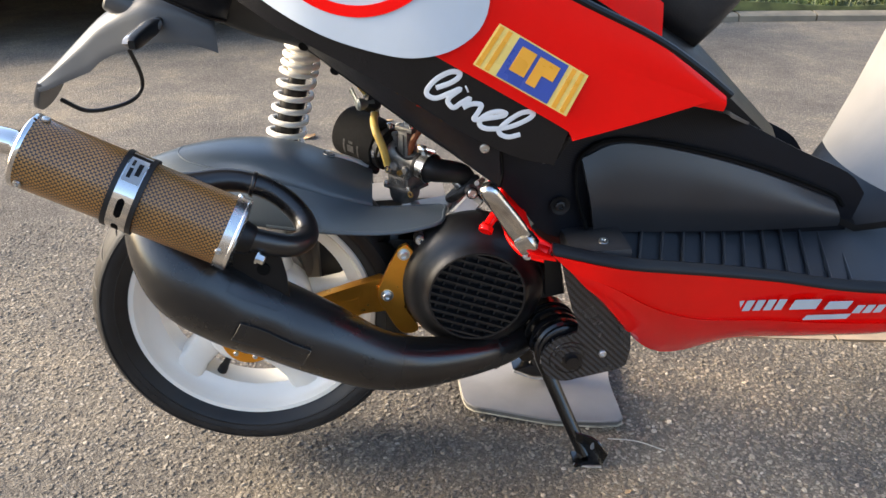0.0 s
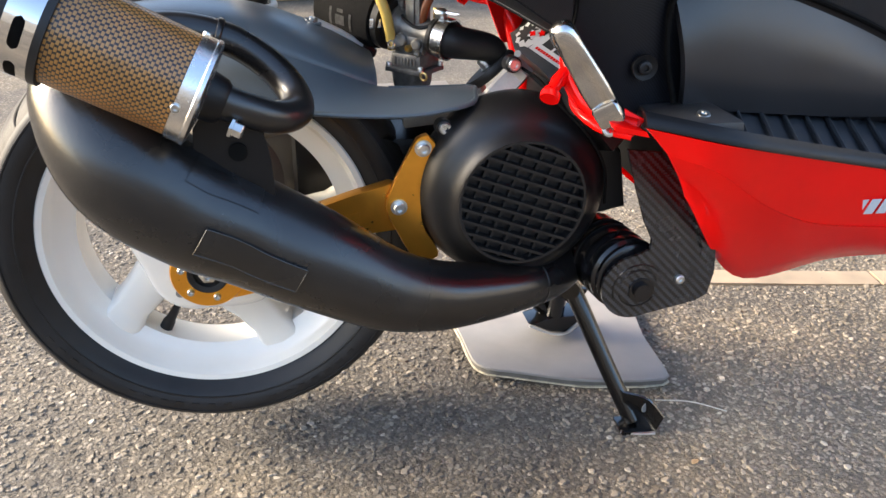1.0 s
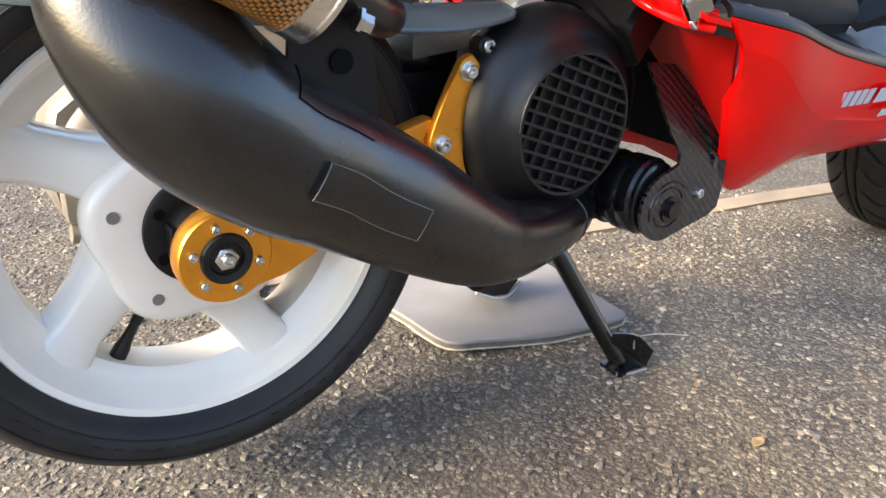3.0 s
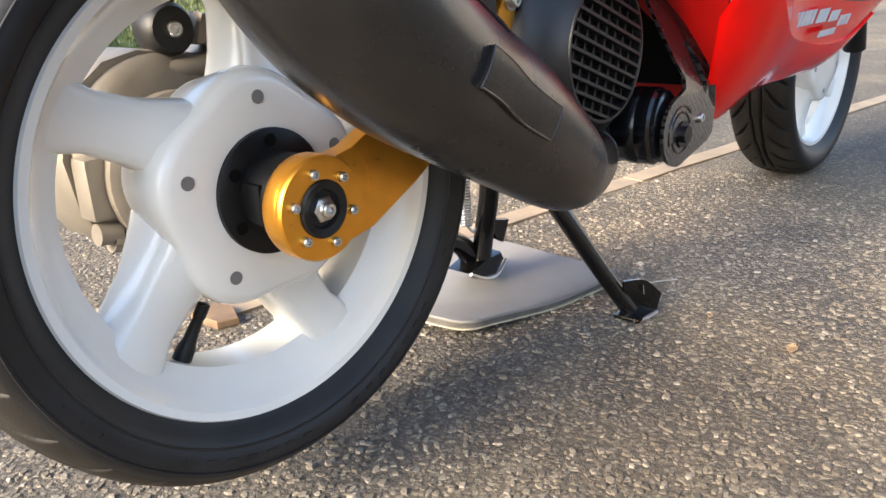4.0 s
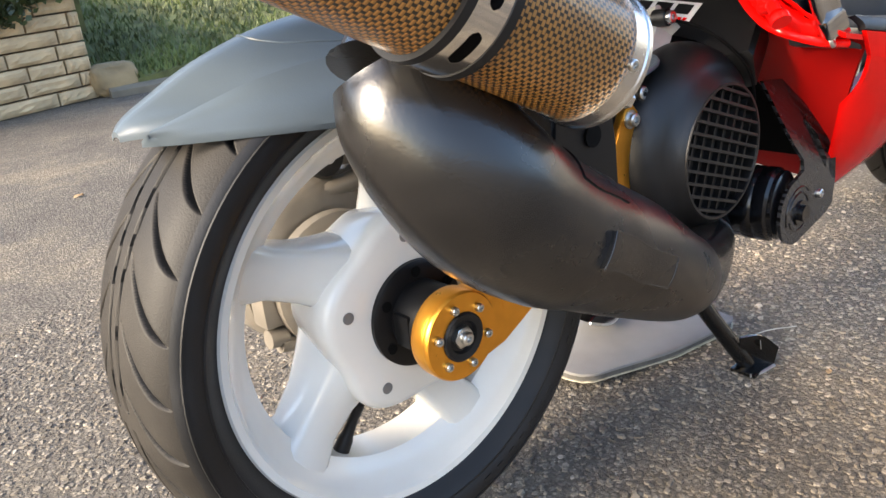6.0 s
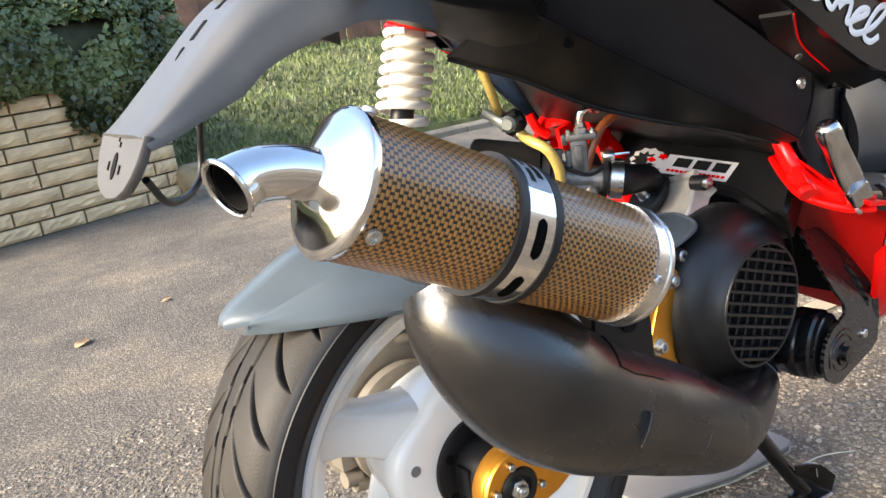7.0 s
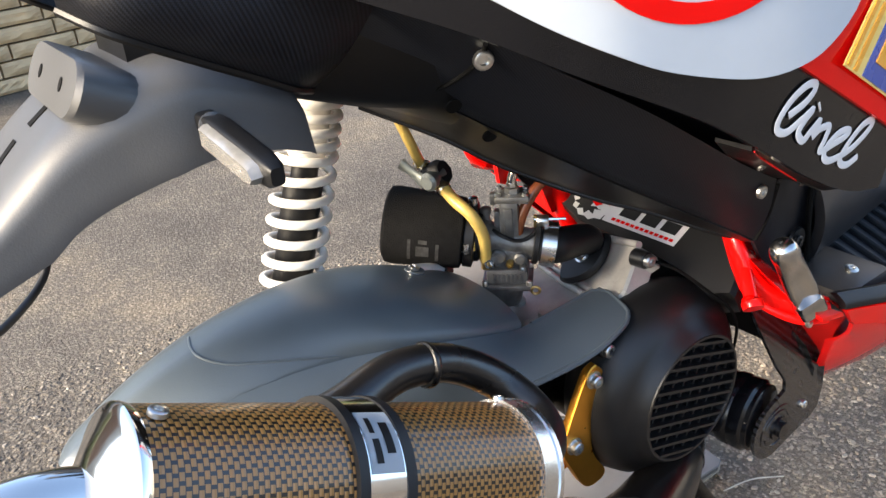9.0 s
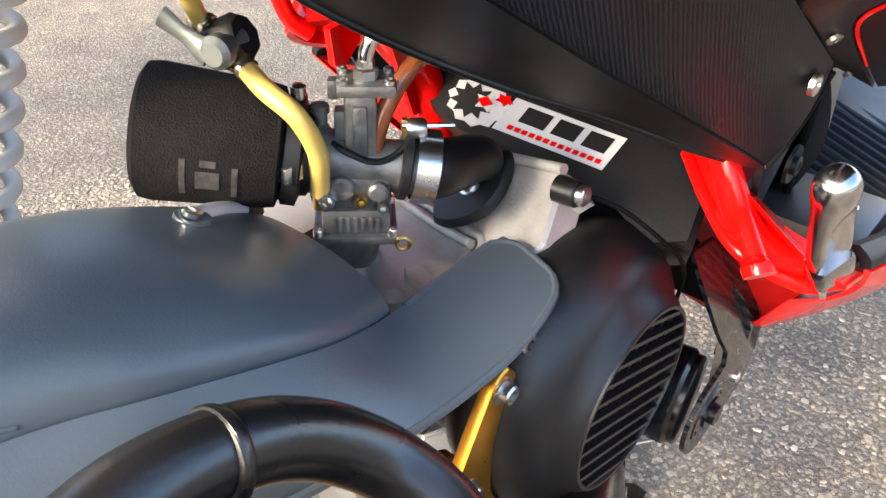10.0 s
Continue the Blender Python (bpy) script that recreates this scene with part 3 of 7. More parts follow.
def on_sil(h, ang, lift=0.0):
    a = radians(ang)
    return V(*sil(h)) + (sideV * math.cos(a) + upV * math.sin(a)) * (SR + lift)


def sil_patch(h0, h1, a0, a1, lift, nh=4, na=8, round_=False):
    g = []
    for i in range(na):
        u = i / (na - 1)
        k = math.sqrt(max(0.02, 1 - (2 * abs(u - 0.5)) ** 6)) if round_ else 1
        m, d = (h0 + h1) / 2, (h1 - h0) / 2 * k
        g.append([on_sil(m - d + 2 * d * j / (nh - 1), a0 + (a1 - a0) * u, lift) for j in range(nh)])
    return sheet(g, V(0, 0, 0))


for a0, a1 in ((-18, 14), (-62, -34), (150, 180)):
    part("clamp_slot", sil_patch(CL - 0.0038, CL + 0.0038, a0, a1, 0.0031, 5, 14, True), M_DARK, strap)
part("clamp_label", sil_patch(CL - 0.0095, CL + 0.0095, 38, 82, 0.0031, 4, 10), M_WHITE, strap, "white printed label")
for h0, h1, a0, a1 in ((-0.006, -0.002, 44, 60), (0.001, 0.006, 50, 72), (-0.006, -0.003, 64, 76)):
    part("label_bar", sil_patch(CL + h0, CL + h1, a0, a1, 0.0034, 3, 6), M_RUB, strap)
# curved outlet
OUT = [(-0.162, -0.1645, 0.5885), (-0.177, -0.1635, 0.5965), (-0.191, -0.1625, 0.6015), (-0.204, -0.1618, 0.6035), (-0.2145, -0.1622, 0.6030)]
od = V(-0.93, -0.20, -0.31).normalized()
OE = V(-0.2245, -0.1640, 0.6003)
outlet = part("exhaust_outlet", tube([(*p, 0.0142) for p in OUT] + [(*OE, 0.0156)], n=32, smooth=8, wall=0.0014), M_CHROME, silencer, "polished curved outlet pipe")
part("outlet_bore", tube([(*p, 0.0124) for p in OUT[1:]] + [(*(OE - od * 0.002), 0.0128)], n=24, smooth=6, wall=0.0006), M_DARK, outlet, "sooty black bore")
oe = od.orthogonal().normalized()
of = od.cross(oe)
part("outlet_lip", tube([OE + (oe * math.cos(t) + of * math.sin(t)) * 0.0156 for t in np.linspace(0, 2 * math.pi, 41)], 0.0015, n=8, smooth=1), M_CHROME, outlet)
part("outlet_weld", lathe([(-0.002, 0.0148), (0.0, 0.0160), (0.002, 0.0148)], OUT[1], V(-0.83, 0.05, 0.45), n=32), M_CHROME, outlet)
part("front_cap", lathe([(0, 0.020), (0.012, 0.018), (0.016, 0.015)], S1 + SD * 0.006, SD, n=32), M_BLK, silencer)
bolt("bracket_bolt", (0.058, -0.176, 0.458), (0.9, -0.2, -0.4), 0.006, 0.010, silencer, hexa=True)

# ---- fan shroud and engine ----
FX, FZ = 0.322, 0.345
shroud = part("fan_shroud", lathe([(-0.014, 0.070), (-0.014, 0.0860), (-0.020, 0.0915), (-0.030, 0.0965), (-0.038, 0.0998), (-0.048, 0.1002), (-0.066, 0.0945), (-0.076, 0.0865), (-0.0815, 0.0790), (-0.085, 0.0725), (-0.092, 0.0685), (-0.096, 0.0652), (-0.096, 0.0617), (-0.086, 0.0612)], (FX, 0.0, FZ), (0, 1, 0), n=72), M_SHROUD, scooter, "black plastic fan shroud")
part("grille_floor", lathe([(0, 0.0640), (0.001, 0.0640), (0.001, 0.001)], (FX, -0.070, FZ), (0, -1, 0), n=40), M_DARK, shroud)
gt = radians(-20)
for kind, count, gap in (("grille_bar", 5, 0.0113), ("grille_fin", 3, 0.0158)):
    for k in range(-count, count + 1):
        o = k * gap
        half = math.sqrt(0.0622 ** 2 - o * o)
        if kind == "grille_bar":
            a, n_, w, y0, y1 = V(math.cos(gt), 0, math.sin(gt)), V(-math.sin(gt), 0, math.cos(gt)), 0.0014, -0.097, -0.084
        else:
            n_, a, w, y0, y1 = V(math.cos(gt), 0, math.sin(gt)), V(-math.sin(gt), 0, math.cos(gt)), 0.0012, -0.0918, -0.074
        c = V(FX, 0, FZ) + n_ * o
        bm = bmesh.new()
        q = [c - a * half - n_ * w, c + a * half - n_ * w, c + a * half + n_ * w, c - a * half + n_ * w]
        rings(bm, [[p + V(0, y0, 0) for p in q], [p + V(0, y1, 0) for p in q]])
        part(kind, bm, M_SHROUD, shroud)
part("grille_rim", lathe([(0, 0.0618), (0.0014, 0.0622), (0.0014, 0.0646), (0, 0.0650)], (FX, -0.096, FZ), (0, -1, 0), n=72, closed=True), M_SHROUD, shroud)
part("shroud_seam", tube([(0.330, -0.034, 0.4645), (0.343, -0.055, 0.4565), (0.360, -0.076, 0.4365), (0.388, -0.083, 0.408), (0.410, -0.078, 0.372), (0.418, -0.070, 0.330)], 0.0016, n=8), M_DARK, shroud)
# cowl from the fan over the cylinder: a slanted face towards the rear
CO = V(0.3835, -0.0172, 0.4527)
CE, CN = V(-0.2353, 0.9632, 0.1302), V(-0.6478, -0.2552, 0.7178)
CW = CN.cross(CE).normalized()


def on_cowl(a, b, h):
    """A point on the cowl's face: a along it, b down it, h out of it."""
    return CO + CE * a + CW * b + CN * h


bm = prism([(-0.068, -0.030), (-0.046, -0.052), (0.110, -0.054), (0.146, -0.046), (0.150, -0.008), (0.105, 0.010), (0.040, 0.012), (-0.018, 0.020), (-0.048, 0.036), (-0.072, 0.024)], lambda a, b, h: on_cowl(a, b, -h), 0.060, 0.006)
cowl = part("cylinder_cowl", bm, M_SHROUD, scooter, "black plastic cylinder cowl")
part("cowl_duct", prism([(0.362, 0.424), (0.386, 0.430), (0.410, 0.418), (0.442, 0.376), (0.454, 0.312), (0.424, 0.306), (0.404, 0.302), (0.380, 0.300)], xz(0.02), 0.066, 0.006), M_SHROUD, cowl)
for z_ in (0.426, 0.404):
    part("duct_clip", box((0.380, -0.052, z_ - 0.0025), (0.396, -0.044, z_ + 0.0025), 0.001), M_SHROUD, cowl)
part("cowl_rib", tube([(0.388, -0.047, 0.428), (0.402, -0.048, 0.370), (0.410, -0.047, 0.318)], 0.004, n=10), M_SHROUD, cowl)
for at_ in ((0.321, -0.034, 0.468), (0.250, -0.052, 0.412)):
    part("screw_boss", lathe([(-0.012, 0.0085), (0.002, 0.0082), (0.003, 0.0072), (0.003, 0.003)], at_, (0, -1, 0.1), n=20), M_SHROUD, shroud)
    bolt("shroud_screw", V(*at_) + V(0, -0.003, 0.0003), (0, -1, 0.1), 0.0062, 0.005, shroud)
bolt("shroud_bolt", (0.392, -0.050, 0.300), (0, -1, 0), 0.005, 0.006, shroud, hexa=True)

# crankcase: cast block with ribs behind the shroud
# Engine body given black plastic, so the cavity's shade is in its colour.
eb = bmesh.new()
lathe([(-0.050, 0.050), (-0.046, 0.056), (0.04, 0.056), (0.06, 0.050)], (0.300, 0.03, 0.335), (0, 1, 0), n=40, bm=eb)
box((0.195, 0.012, 0.310), (0.30, 0.09, 0.382), 0.012, eb)
box((0.10, 0.085, 0.25), (0.36, 0.125, 0.385), 0.02, eb)
part("engine_block", eb, M_BLK, scooter, "engine block coloured black, its shade painted in")
CN1 = V(-0.688, 0.382, 0.616)
P1 = [V(0.3426, 0.0320, 0.4574), V(0.3282, -0.0214, 0.4745), V(0.3191, -0.0325, 0.4712), V(0.3159, -0.0253, 0.4631), V(0.2959, -0.0316, 0.4447), V(0.2646, -0.0146, 0.3992), V(0.2773, 0.0313, 0.3849), V(0.2976, 0.0131, 0.4188), V(0.3137, 0.0495, 0.4143)]
cc = bmesh.new()
mid1 = sum(P1, V(0, 0, 0)) / len(P1)
rings(cc, [[p - CN1 * 0.022 for p in P1], [p - CN1 * 0.003 for p in P1], [p.lerp(mid1, 0.05) for p in P1]])
crank = part("crankcase", cc, M_CAST, scooter, "cast aluminium crankcase", crease=20)
P2 = [(0.330, 0.110), (0.309, 0.045), (0.305, 0.017), (0.259, 0.012), (0.218, 0.012), (0.222, 0.056), (0.232, 0.090), (0.301, 0.100)]
part("casting_web", prism(P2, lambda a, b, h: V(a, b, 0.392 + h + 0.10 * (a - 0.26) - 0.10 * (b - 0.05)), 0.020, 0.004), M_CAST, crank, "rough sloping cast web")
for off in (0.0, 0.010):
    part("casting_rib", tube([(0.322 - off, 0.098, 0.4150), (0.309 - off, 0.052, 0.4195), (0.302 - off, 0.016, 0.4230)], 0.0032, n=10), M_CAST, crank)
part("casting_rib", tube([(0.3150, 0.0470, 0.4180), (0.2985, 0.0130, 0.4210), (0.2780, 0.0250, 0.3900)], 0.0030, n=10), M_CAST, crank)
part("casting_rib", tube([(0.3440, 0.0330, 0.4590), (0.3290, -0.0200, 0.4755)], 0.0035, n=10), M_CAST, crank)
part("casting_step", prism([(0.243, 0.014), (0.256, 0.013), (0.262, 0.030), (0.252, 0.036), (0.244, 0.028)], lambda a, b, h: V(a, b, 0.411 + h), 0.006, 0.0015), M_CAST, crank)
for x_, y_ in ((0.228, 0.024), (0.250, 0.062)):
    part("casting_stud", lathe([(0, 0.007), (0.007, 0.0065), (0.008, 0.005), (0.008, 0.002)], (x_, y_, 0.409), (-0.1, -0.2, 1), n=14), M_CAST, crank)

# ---- intake: manifold, carburettor, air filter ----
A0, A1 = V(0.157, 0.142, 0.504), V(0.267, 0.035, 0.480)
AD = (A1 - A0).normalized()


def intake(s):
    return tuple(A0 + AD * s)


filt = part("air_filter", lathe([(0, 0.012), (0, 0.032), (0.003, 0.0365), (0.010, 0.0375), (0.068, 0.0345), (0.074, 0.0335), (0.076, 0.028), (0.076, 0.010)], A0, AD, n=48), M_FOAM, scooter, "black foam air filter")
fu = (V(0, 0, 1) - AD * AD.z).normalized()
fs = AD.cross(fu)
fs = fs if fs.y < 0 else -fs
for h0, h1, a0, a1 in ((0.026, 0.029, -28, 8), (0.034, 0.046, -20, -2), (0.052, 0.055, -28, 4), (0.036, 0.044, 2, 8)):
    g = [[V(*intake(h0 + (h1 - h0) * j / 3)) + (fs * math.cos(radians(a)) + fu * math.sin(radians(a))) * (0.0382 - 0.047 * (h0 + (h1 - h0) * j / 3)) for j in range(4)] for a in np.linspace(a0, a1, 6)]
    part("filter_print", sheet(g, V(0, 0, 0)), M_PRINT, filt)
part("filter_collar", lathe([(0, 0.027), (0.002, 0.0315), (0.010, 0.0315), (0.012, 0.025)], intake(0.075), AD, n=40), M_RUB, filt, "black rubber collar")
part("filter_clamp", lathe([(0, 0.0242), (0, 0.0264), (0.0075, 0.0264), (0.0075, 0.0242)], intake(0.0770), AD, n=40, closed=True), M_STEEL, filt, "steel hose clamp")
part("clamp_housing", box((-0.006, -0.004, -0.005), (0.006, 0.004, 0.005), 0.001), M_STEEL, filt).matrix_world = Matrix.Translation(V(*intake(0.081)) + fs * 0.027)
part("filter_lip", lathe([(0, 0.0225), (0.002, 0.0255), (0.006, 0.0250), (0.008, 0.0205)], intake(0.0848), AD, n=36), M_RUB, filt)


def cpt(s, f, z):
    """A point by the carburettor: s along the intake, f out of it towards the rider's right, z up."""
    return V(0.157 + 0.7168 * s - 0.6973 * f, 0.142 - 0.6973 * s - 0.7168 * f, z)


def placed(bm):
    for v in bm.verts:
        v.co = cpt(*v.co)
    return bm


CA = V(0.988, 0, -0.155)
cb = bmesh.new()
lathe([(0.086, 0.0170), (0.090, 0.0215), (0.095, 0.0215), (0.098, 0.0170), (0.104, 0.0150), (0.136, 0.0146), (0.139, 0.0158), (0.142, 0.0158), (0.144, 0.0148), (0.150, 0.0165), (0.160, 0.0170)], (0, 0, 0.502), CA, n=32, bm=cb)
box((0.1085, -0.0110, 0.474), (0.1265, 0.0110, 0.527), 0.004, cb)
carb = part("carburettor", placed(cb), M_CARBU, scooter, "bare cast carburettor")
for lo, hi, r_ in (((0.1030, -0.0050, 0.488), (0.1100, 0.0050, 0.516), 0.002), ((0.1130, 0.0090, 0.488), (0.1210, 0.0132, 0.522), 0.0018), ((0.0960, -0.0140, 0.461), (0.1340, 0.0150, 0.481), 0.004), ((0.0880, -0.0060, 0.462), (0.0970, 0.0090, 0.474), 0.003)):
    part("casting_block", placed(box(lo, hi, r_)), M_CARBU, carb)
for s_, z_, r_ in ((0.1060, 0.4750, 0.0078), (0.1265, 0.4730, 0.0060)):
    part("screw_boss", placed(lathe([(0, r_), (0.006, r_ - 0.0003), (0.0075, r_ - 0.0018)], (s_, 0.0120, z_), (0, 1, 0), n=18)), M_CARBU, carb)
part("slide_cover", placed(box((0.1050, -0.0130, 0.5265), (0.1365, 0.0130, 0.5335), 0.0022)), M_CARBU, carb, "cast slide cover")
part("cover_lug", placed(box((0.1000, -0.0040, 0.5220), (0.1060, 0.0040, 0.5330), 0.0015)), M_CARBU, carb)
for s_, f_ in ((0.1080, -0.0085), (0.1080, 0.0085), (0.1330, -0.0085), (0.1330, 0.0085)):
    bolt("cover_screw", cpt(s_, f_, 0.5333), (0, 0, 1), 0.0030, 0.0028, carb)
part("cable_nut", placed(lathe([(0, 0.0068), (0.005, 0.0068), (0.006, 0.0050), (0.010, 0.0048)], (0.1205, 0, 0.5335), (0, 0, 1), n=6)), M_ZINC, carb)
part("cable_elbow", placed(tube([(0.1205, 0, 0.540), (0.1212, 0, 0.548), (0.1240, 0, 0.5545), (0.1290, -0.002, 0.5575), (0.1350, -0.008, 0.5560), (0.1400, -0.018, 0.5530)], 0.0042, n=14)), M_CHROME, carb, "bright steel cable elbow")
for s_, z0_, z1_, r_, m_ in ((0.0848, 0.494, 0.5300, 0.0040, M_STEEL), (0.0955, 0.490, 0.5192, 0.0050, M_CARBU)):
    part("choke_post", placed(lathe([(0, r_), ((z1_ - z0_) * 0.55, r_), ((z1_ - z0_) * 0.58, r_ * 0.8), ((z1_ - z0_) * 0.80, r_ * 0.8), ((z1_ - z0_) * 0.82, r_ * 1.05), (z1_ - z0_ - 0.001, r_ * 1.05), (z1_ - z0_, r_ * 0.7)], (s_, 0.001, z0_), (0, 0, 1), n=16)), m_, carb)
part("post_bridge", placed(box((0.0830, -0.0050, 0.486), (0.1020, 0.0060, 0.497), 0.003)), M_CARBU, carb)
fb = bmesh.new()
box((0.0945, -0.0175, 0.4465), (0.1335, 0.0195, 0.4625), 0.0035, fb)
for k in range(7):
    box((0.1000 + k * 0.0042, 0.0190, 0.4495), (0.1022 + k * 0.0042, 0.0206, 0.4585), 0.0004, fb)
loops = []
for z, a, b in ((0.4420, 0.0190, 0.0200), (0.4340, 0.0186, 0.0196), (0.4260, 0.0176, 0.0186), (0.4205, 0.0150, 0.0160), (0.4180, 0.0100, 0.0110)):
    loops.append([V(0.1095 + a * math.copysign(abs(math.cos(t)) ** 0.6, math.cos(t)), b * math.copysign(abs(math.sin(t)) ** 0.6, math.sin(t)), z) for t in np.linspace(0, 2 * math.pi, 33)[:-1]])
rings(fb, loops)
part("float_bowl", placed(fb), M_CARBU, carb, "grey cast float bowl")
part("bowl_flange", placed(box((0.0895, -0.0205, 0.4415), (0.1375, 0.0230, 0.4468), 0.0014)), M_CARBU, carb)
for s_, f_ in ((0.0925, 0.0200), (0.1345, 0.0200), (0.0925, -0.0170), (0.1345, -0.0170)):
    bolt("bowl_screw", cpt(s_, f_, 0.4466), (0, 0, 1), 0.0030, 0.0045, carb, M_ZINC)
part("drain_ring", placed(tube([(0.1405 + 0.0038 * math.cos(t), 0.0225, 0.4425 + 0.0038 * math.sin(t)) for t in np.linspace(0, 2 * math.pi, 21)], 0.0013, n=8, smooth=1)), M_BRASS, carb, "brass overflow ring")
bolt("idle_screw", cpt(0.0985, 0.0130, 0.4700), (-0.6973, -0.7168, 0.1), 0.0055, 0.011, carb, M_STEEL)
bolt("mixture_screw", cpt(0.1170, 0.0140, 0.4680), (-0.6973, -0.7168, 0), 0.0038, 0.007, carb, M_BRASS)
bolt("body_screw", cpt(0.1290, 0.0150, 0.4640), (-0.6973, -0.7168, 0), 0.0034, 0.006, carb, M_ZINC)
part("hose_nipple", placed(lathe([(0, 0.0046), (0.010, 0.0042), (0.012, 0.0050)], (0.0942, 0.0165, 0.464), (0.05, 0.1, 1), n=12)), M_BRASS, carb)
part("vent_hose", placed(tube([(0.1020, 0.0080, 0.4990), (0.1100, 0.0135, 0.4960), (0.1230, 0.0140, 0.4905), (0.1340, 0.0110, 0.4915), (0.1440, 0.0060, 0.4985), (0.1500, 0.0, 0.5040)], 0.0019, n=8)), M_RUB, carb, "thin black vent hose")
part("throttle_rod", placed(tube([(0.1400, 0.004, 0.5075), (0.1690, 0.001, 0.5062)], 0.0015, n=8, smooth=1)), M_CHROME, carb)
part("rod_barrel", placed(lathe([(-0.005, 0.0045), (-0.003, 0.0058), (0.004, 0.0058), (0.006, 0.0045)], (0.1475, 0.003, 0.5055), (1, 0, 0), n=14)), M_ZINC, carb)
part("rod_tab", placed(box((0.1395, 0.0, 0.4990), (0.1430, 0.0050, 0.5110), 0.001)), M_BRASS, carb)
mani = part("intake_manifold", tube([(*cpt(0.148, 0, 0.4795), 0.0190), (*cpt(0.157, -0.001, 0.4788), 0.0186), (*cpt(0.166, -0.006, 0.4765), 0.0168), (0.3120, 0.0310, 0.4705, 0.0145), (0.3240, 0.0350, 0.4580, 0.0125)], n=28), M_RUB, scooter, "black rubber intake manifold")
part("manifold_clamp", lathe([(0, 0.0198), (0, 0.0216), (0.0130, 0.0216), (0.0130, 0.0198)], intake(0.1485), AD, n=36, closed=True), M_STEEL, mani, "bright steel clamp")
part("manifold_ring", lathe([(0, 0.0190), (0.001, 0.0207), (0.005, 0.0207), (0.006, 0.0190)], intake(0.1405), AD, n=36), M_RUB, mani)
MN = V(-0.66, 0.16, 0.735).normalized()
MA = V(0.0289, -0.0175, 0.0431)
MA = (MA - MN * MN.dot(MA)).normalized()
MB = MN.cross(MA)
part("manifold_flange", prism([(0.033 * math.cos(t) * (1 - 0.20 * abs(math.sin(t))), 0.023 * math.sin(t)) for t in np.linspace(0, 2 * math.pi, 25)[:-1]], lambda a, b, h: V(0.3185, 0.0345, 0.4425) + MA * a + MB * b + MN * h, 0.010, 0.003), M_RUB, mani, "black rubber mounting flange")
bolt("manifold_bolt", V(0.3112, 0.0362, 0.4508), MN, 0.0062, 0.010, mani)
part("bolt_washer", lathe([(0, 0.0078), (0.0012, 0.0078), (0.0012, 0.004)], V(0.3120, 0.0360, 0.4499), MN, n=24), M_ZINC, mani)
hose = part("fuel_hose", placed(tube([(0.058, 0.002, 0.540), (0.070, 0.017, 0.533), (0.0855, 0.029, 0.524), (0.0945, 0.027, 0.504), (0.0950, 0.021, 0.484), (0.0945, 0.018, 0.474)], 0.0056, n=14)), M_HOSE, scooter, "yellowed clear fuel hose")
part("upper_hose", tube([(0.158, 0.108, 0.622), (0.164, 0.106, 0.604), (0.172, 0.108, 0.586), (0.1881, 0.1201, 0.5604)], 0.0048, n=14), M_HOSE, hose)
TAP, TAPD = V(0.1941, 0.1030, 0.5535), V(0.35, -0.80, 0.45).normalized()
part("fuel_tap", lathe([(-0.012, 0.0100), (-0.010, 0.0128), (0.006, 0.0128), (0.009, 0.0105), (0.009, 0.003)], TAP, TAPD, n=8), M_RUB, hose, "black inline fuel tap")
part("tap_neck", lathe([(0, 0.0062), (0.012, 0.0058), (0.016, 0.0085), (0.022, 0.0088), (0.025, 0.006)], TAP + TAPD * 0.004, V(-0.9278, -0.3715, -0.0339), n=14), M_TAPM, hose)
part("tap_lever", tube([(0.1748, 0.0953, 0.5528, 0.0078), (0.1734, 0.0987, 0.5552, 0.0070), (0.1700, 0.1065, 0.5608, 0.0046), (0.1652, 0.1177, 0.5688, 0.0062)], n=12, smooth=4, flat=0.5), M_TAPM, hose, "dull grey tap lever")
for p, d in (((0.1972, 0.1000, 0.5398), (0.05, -0.75, -0.35)), ((0.1881, 0.1201, 0.5604), (-0.3108, 0.8802, 0.3587))):
    part("tap_spigot", lathe([(-0.012, 0.0044), (0.006, 0.0044)], p, d, n=12), M_BRASS, hose)
    for h_ in (-0.004, 0.002):
        part("hose_clip", lathe([(h_ - 0.0014, 0.0056), (h_ - 0.0014, 0.0066), (h_ + 0.0014, 0.0066), (h_ + 0.0014, 0.0056)], p, d, n=16, closed=True), M_ZINC, hose)
part("breather_stub", tube([(0.130, 0.061, 0.496), (0.158, 0.078, 0.480), (0.184, 0.096, 0.461)], 0.0043, n=12), M_STICK, hose, "short white hose behind the mudguard")
part("stub_end", tube([(0.182, 0.095, 0.4625), (0.196, 0.104, 0.452)], 0.0068, n=12, smooth=2), M_RUB, hose)
part("overflow_hose", placed(tube([(0.1240, 0.005, 0.4860), (0.1270, 0.004, 0.5050), (0.1350, 0.0, 0.5240), (0.1480, -0.008, 0.5400), (0.1700, -0.020, 0.5500)], 0.0050, n=14)), M_HOSE2, scooter, "brown translucent breather hose")

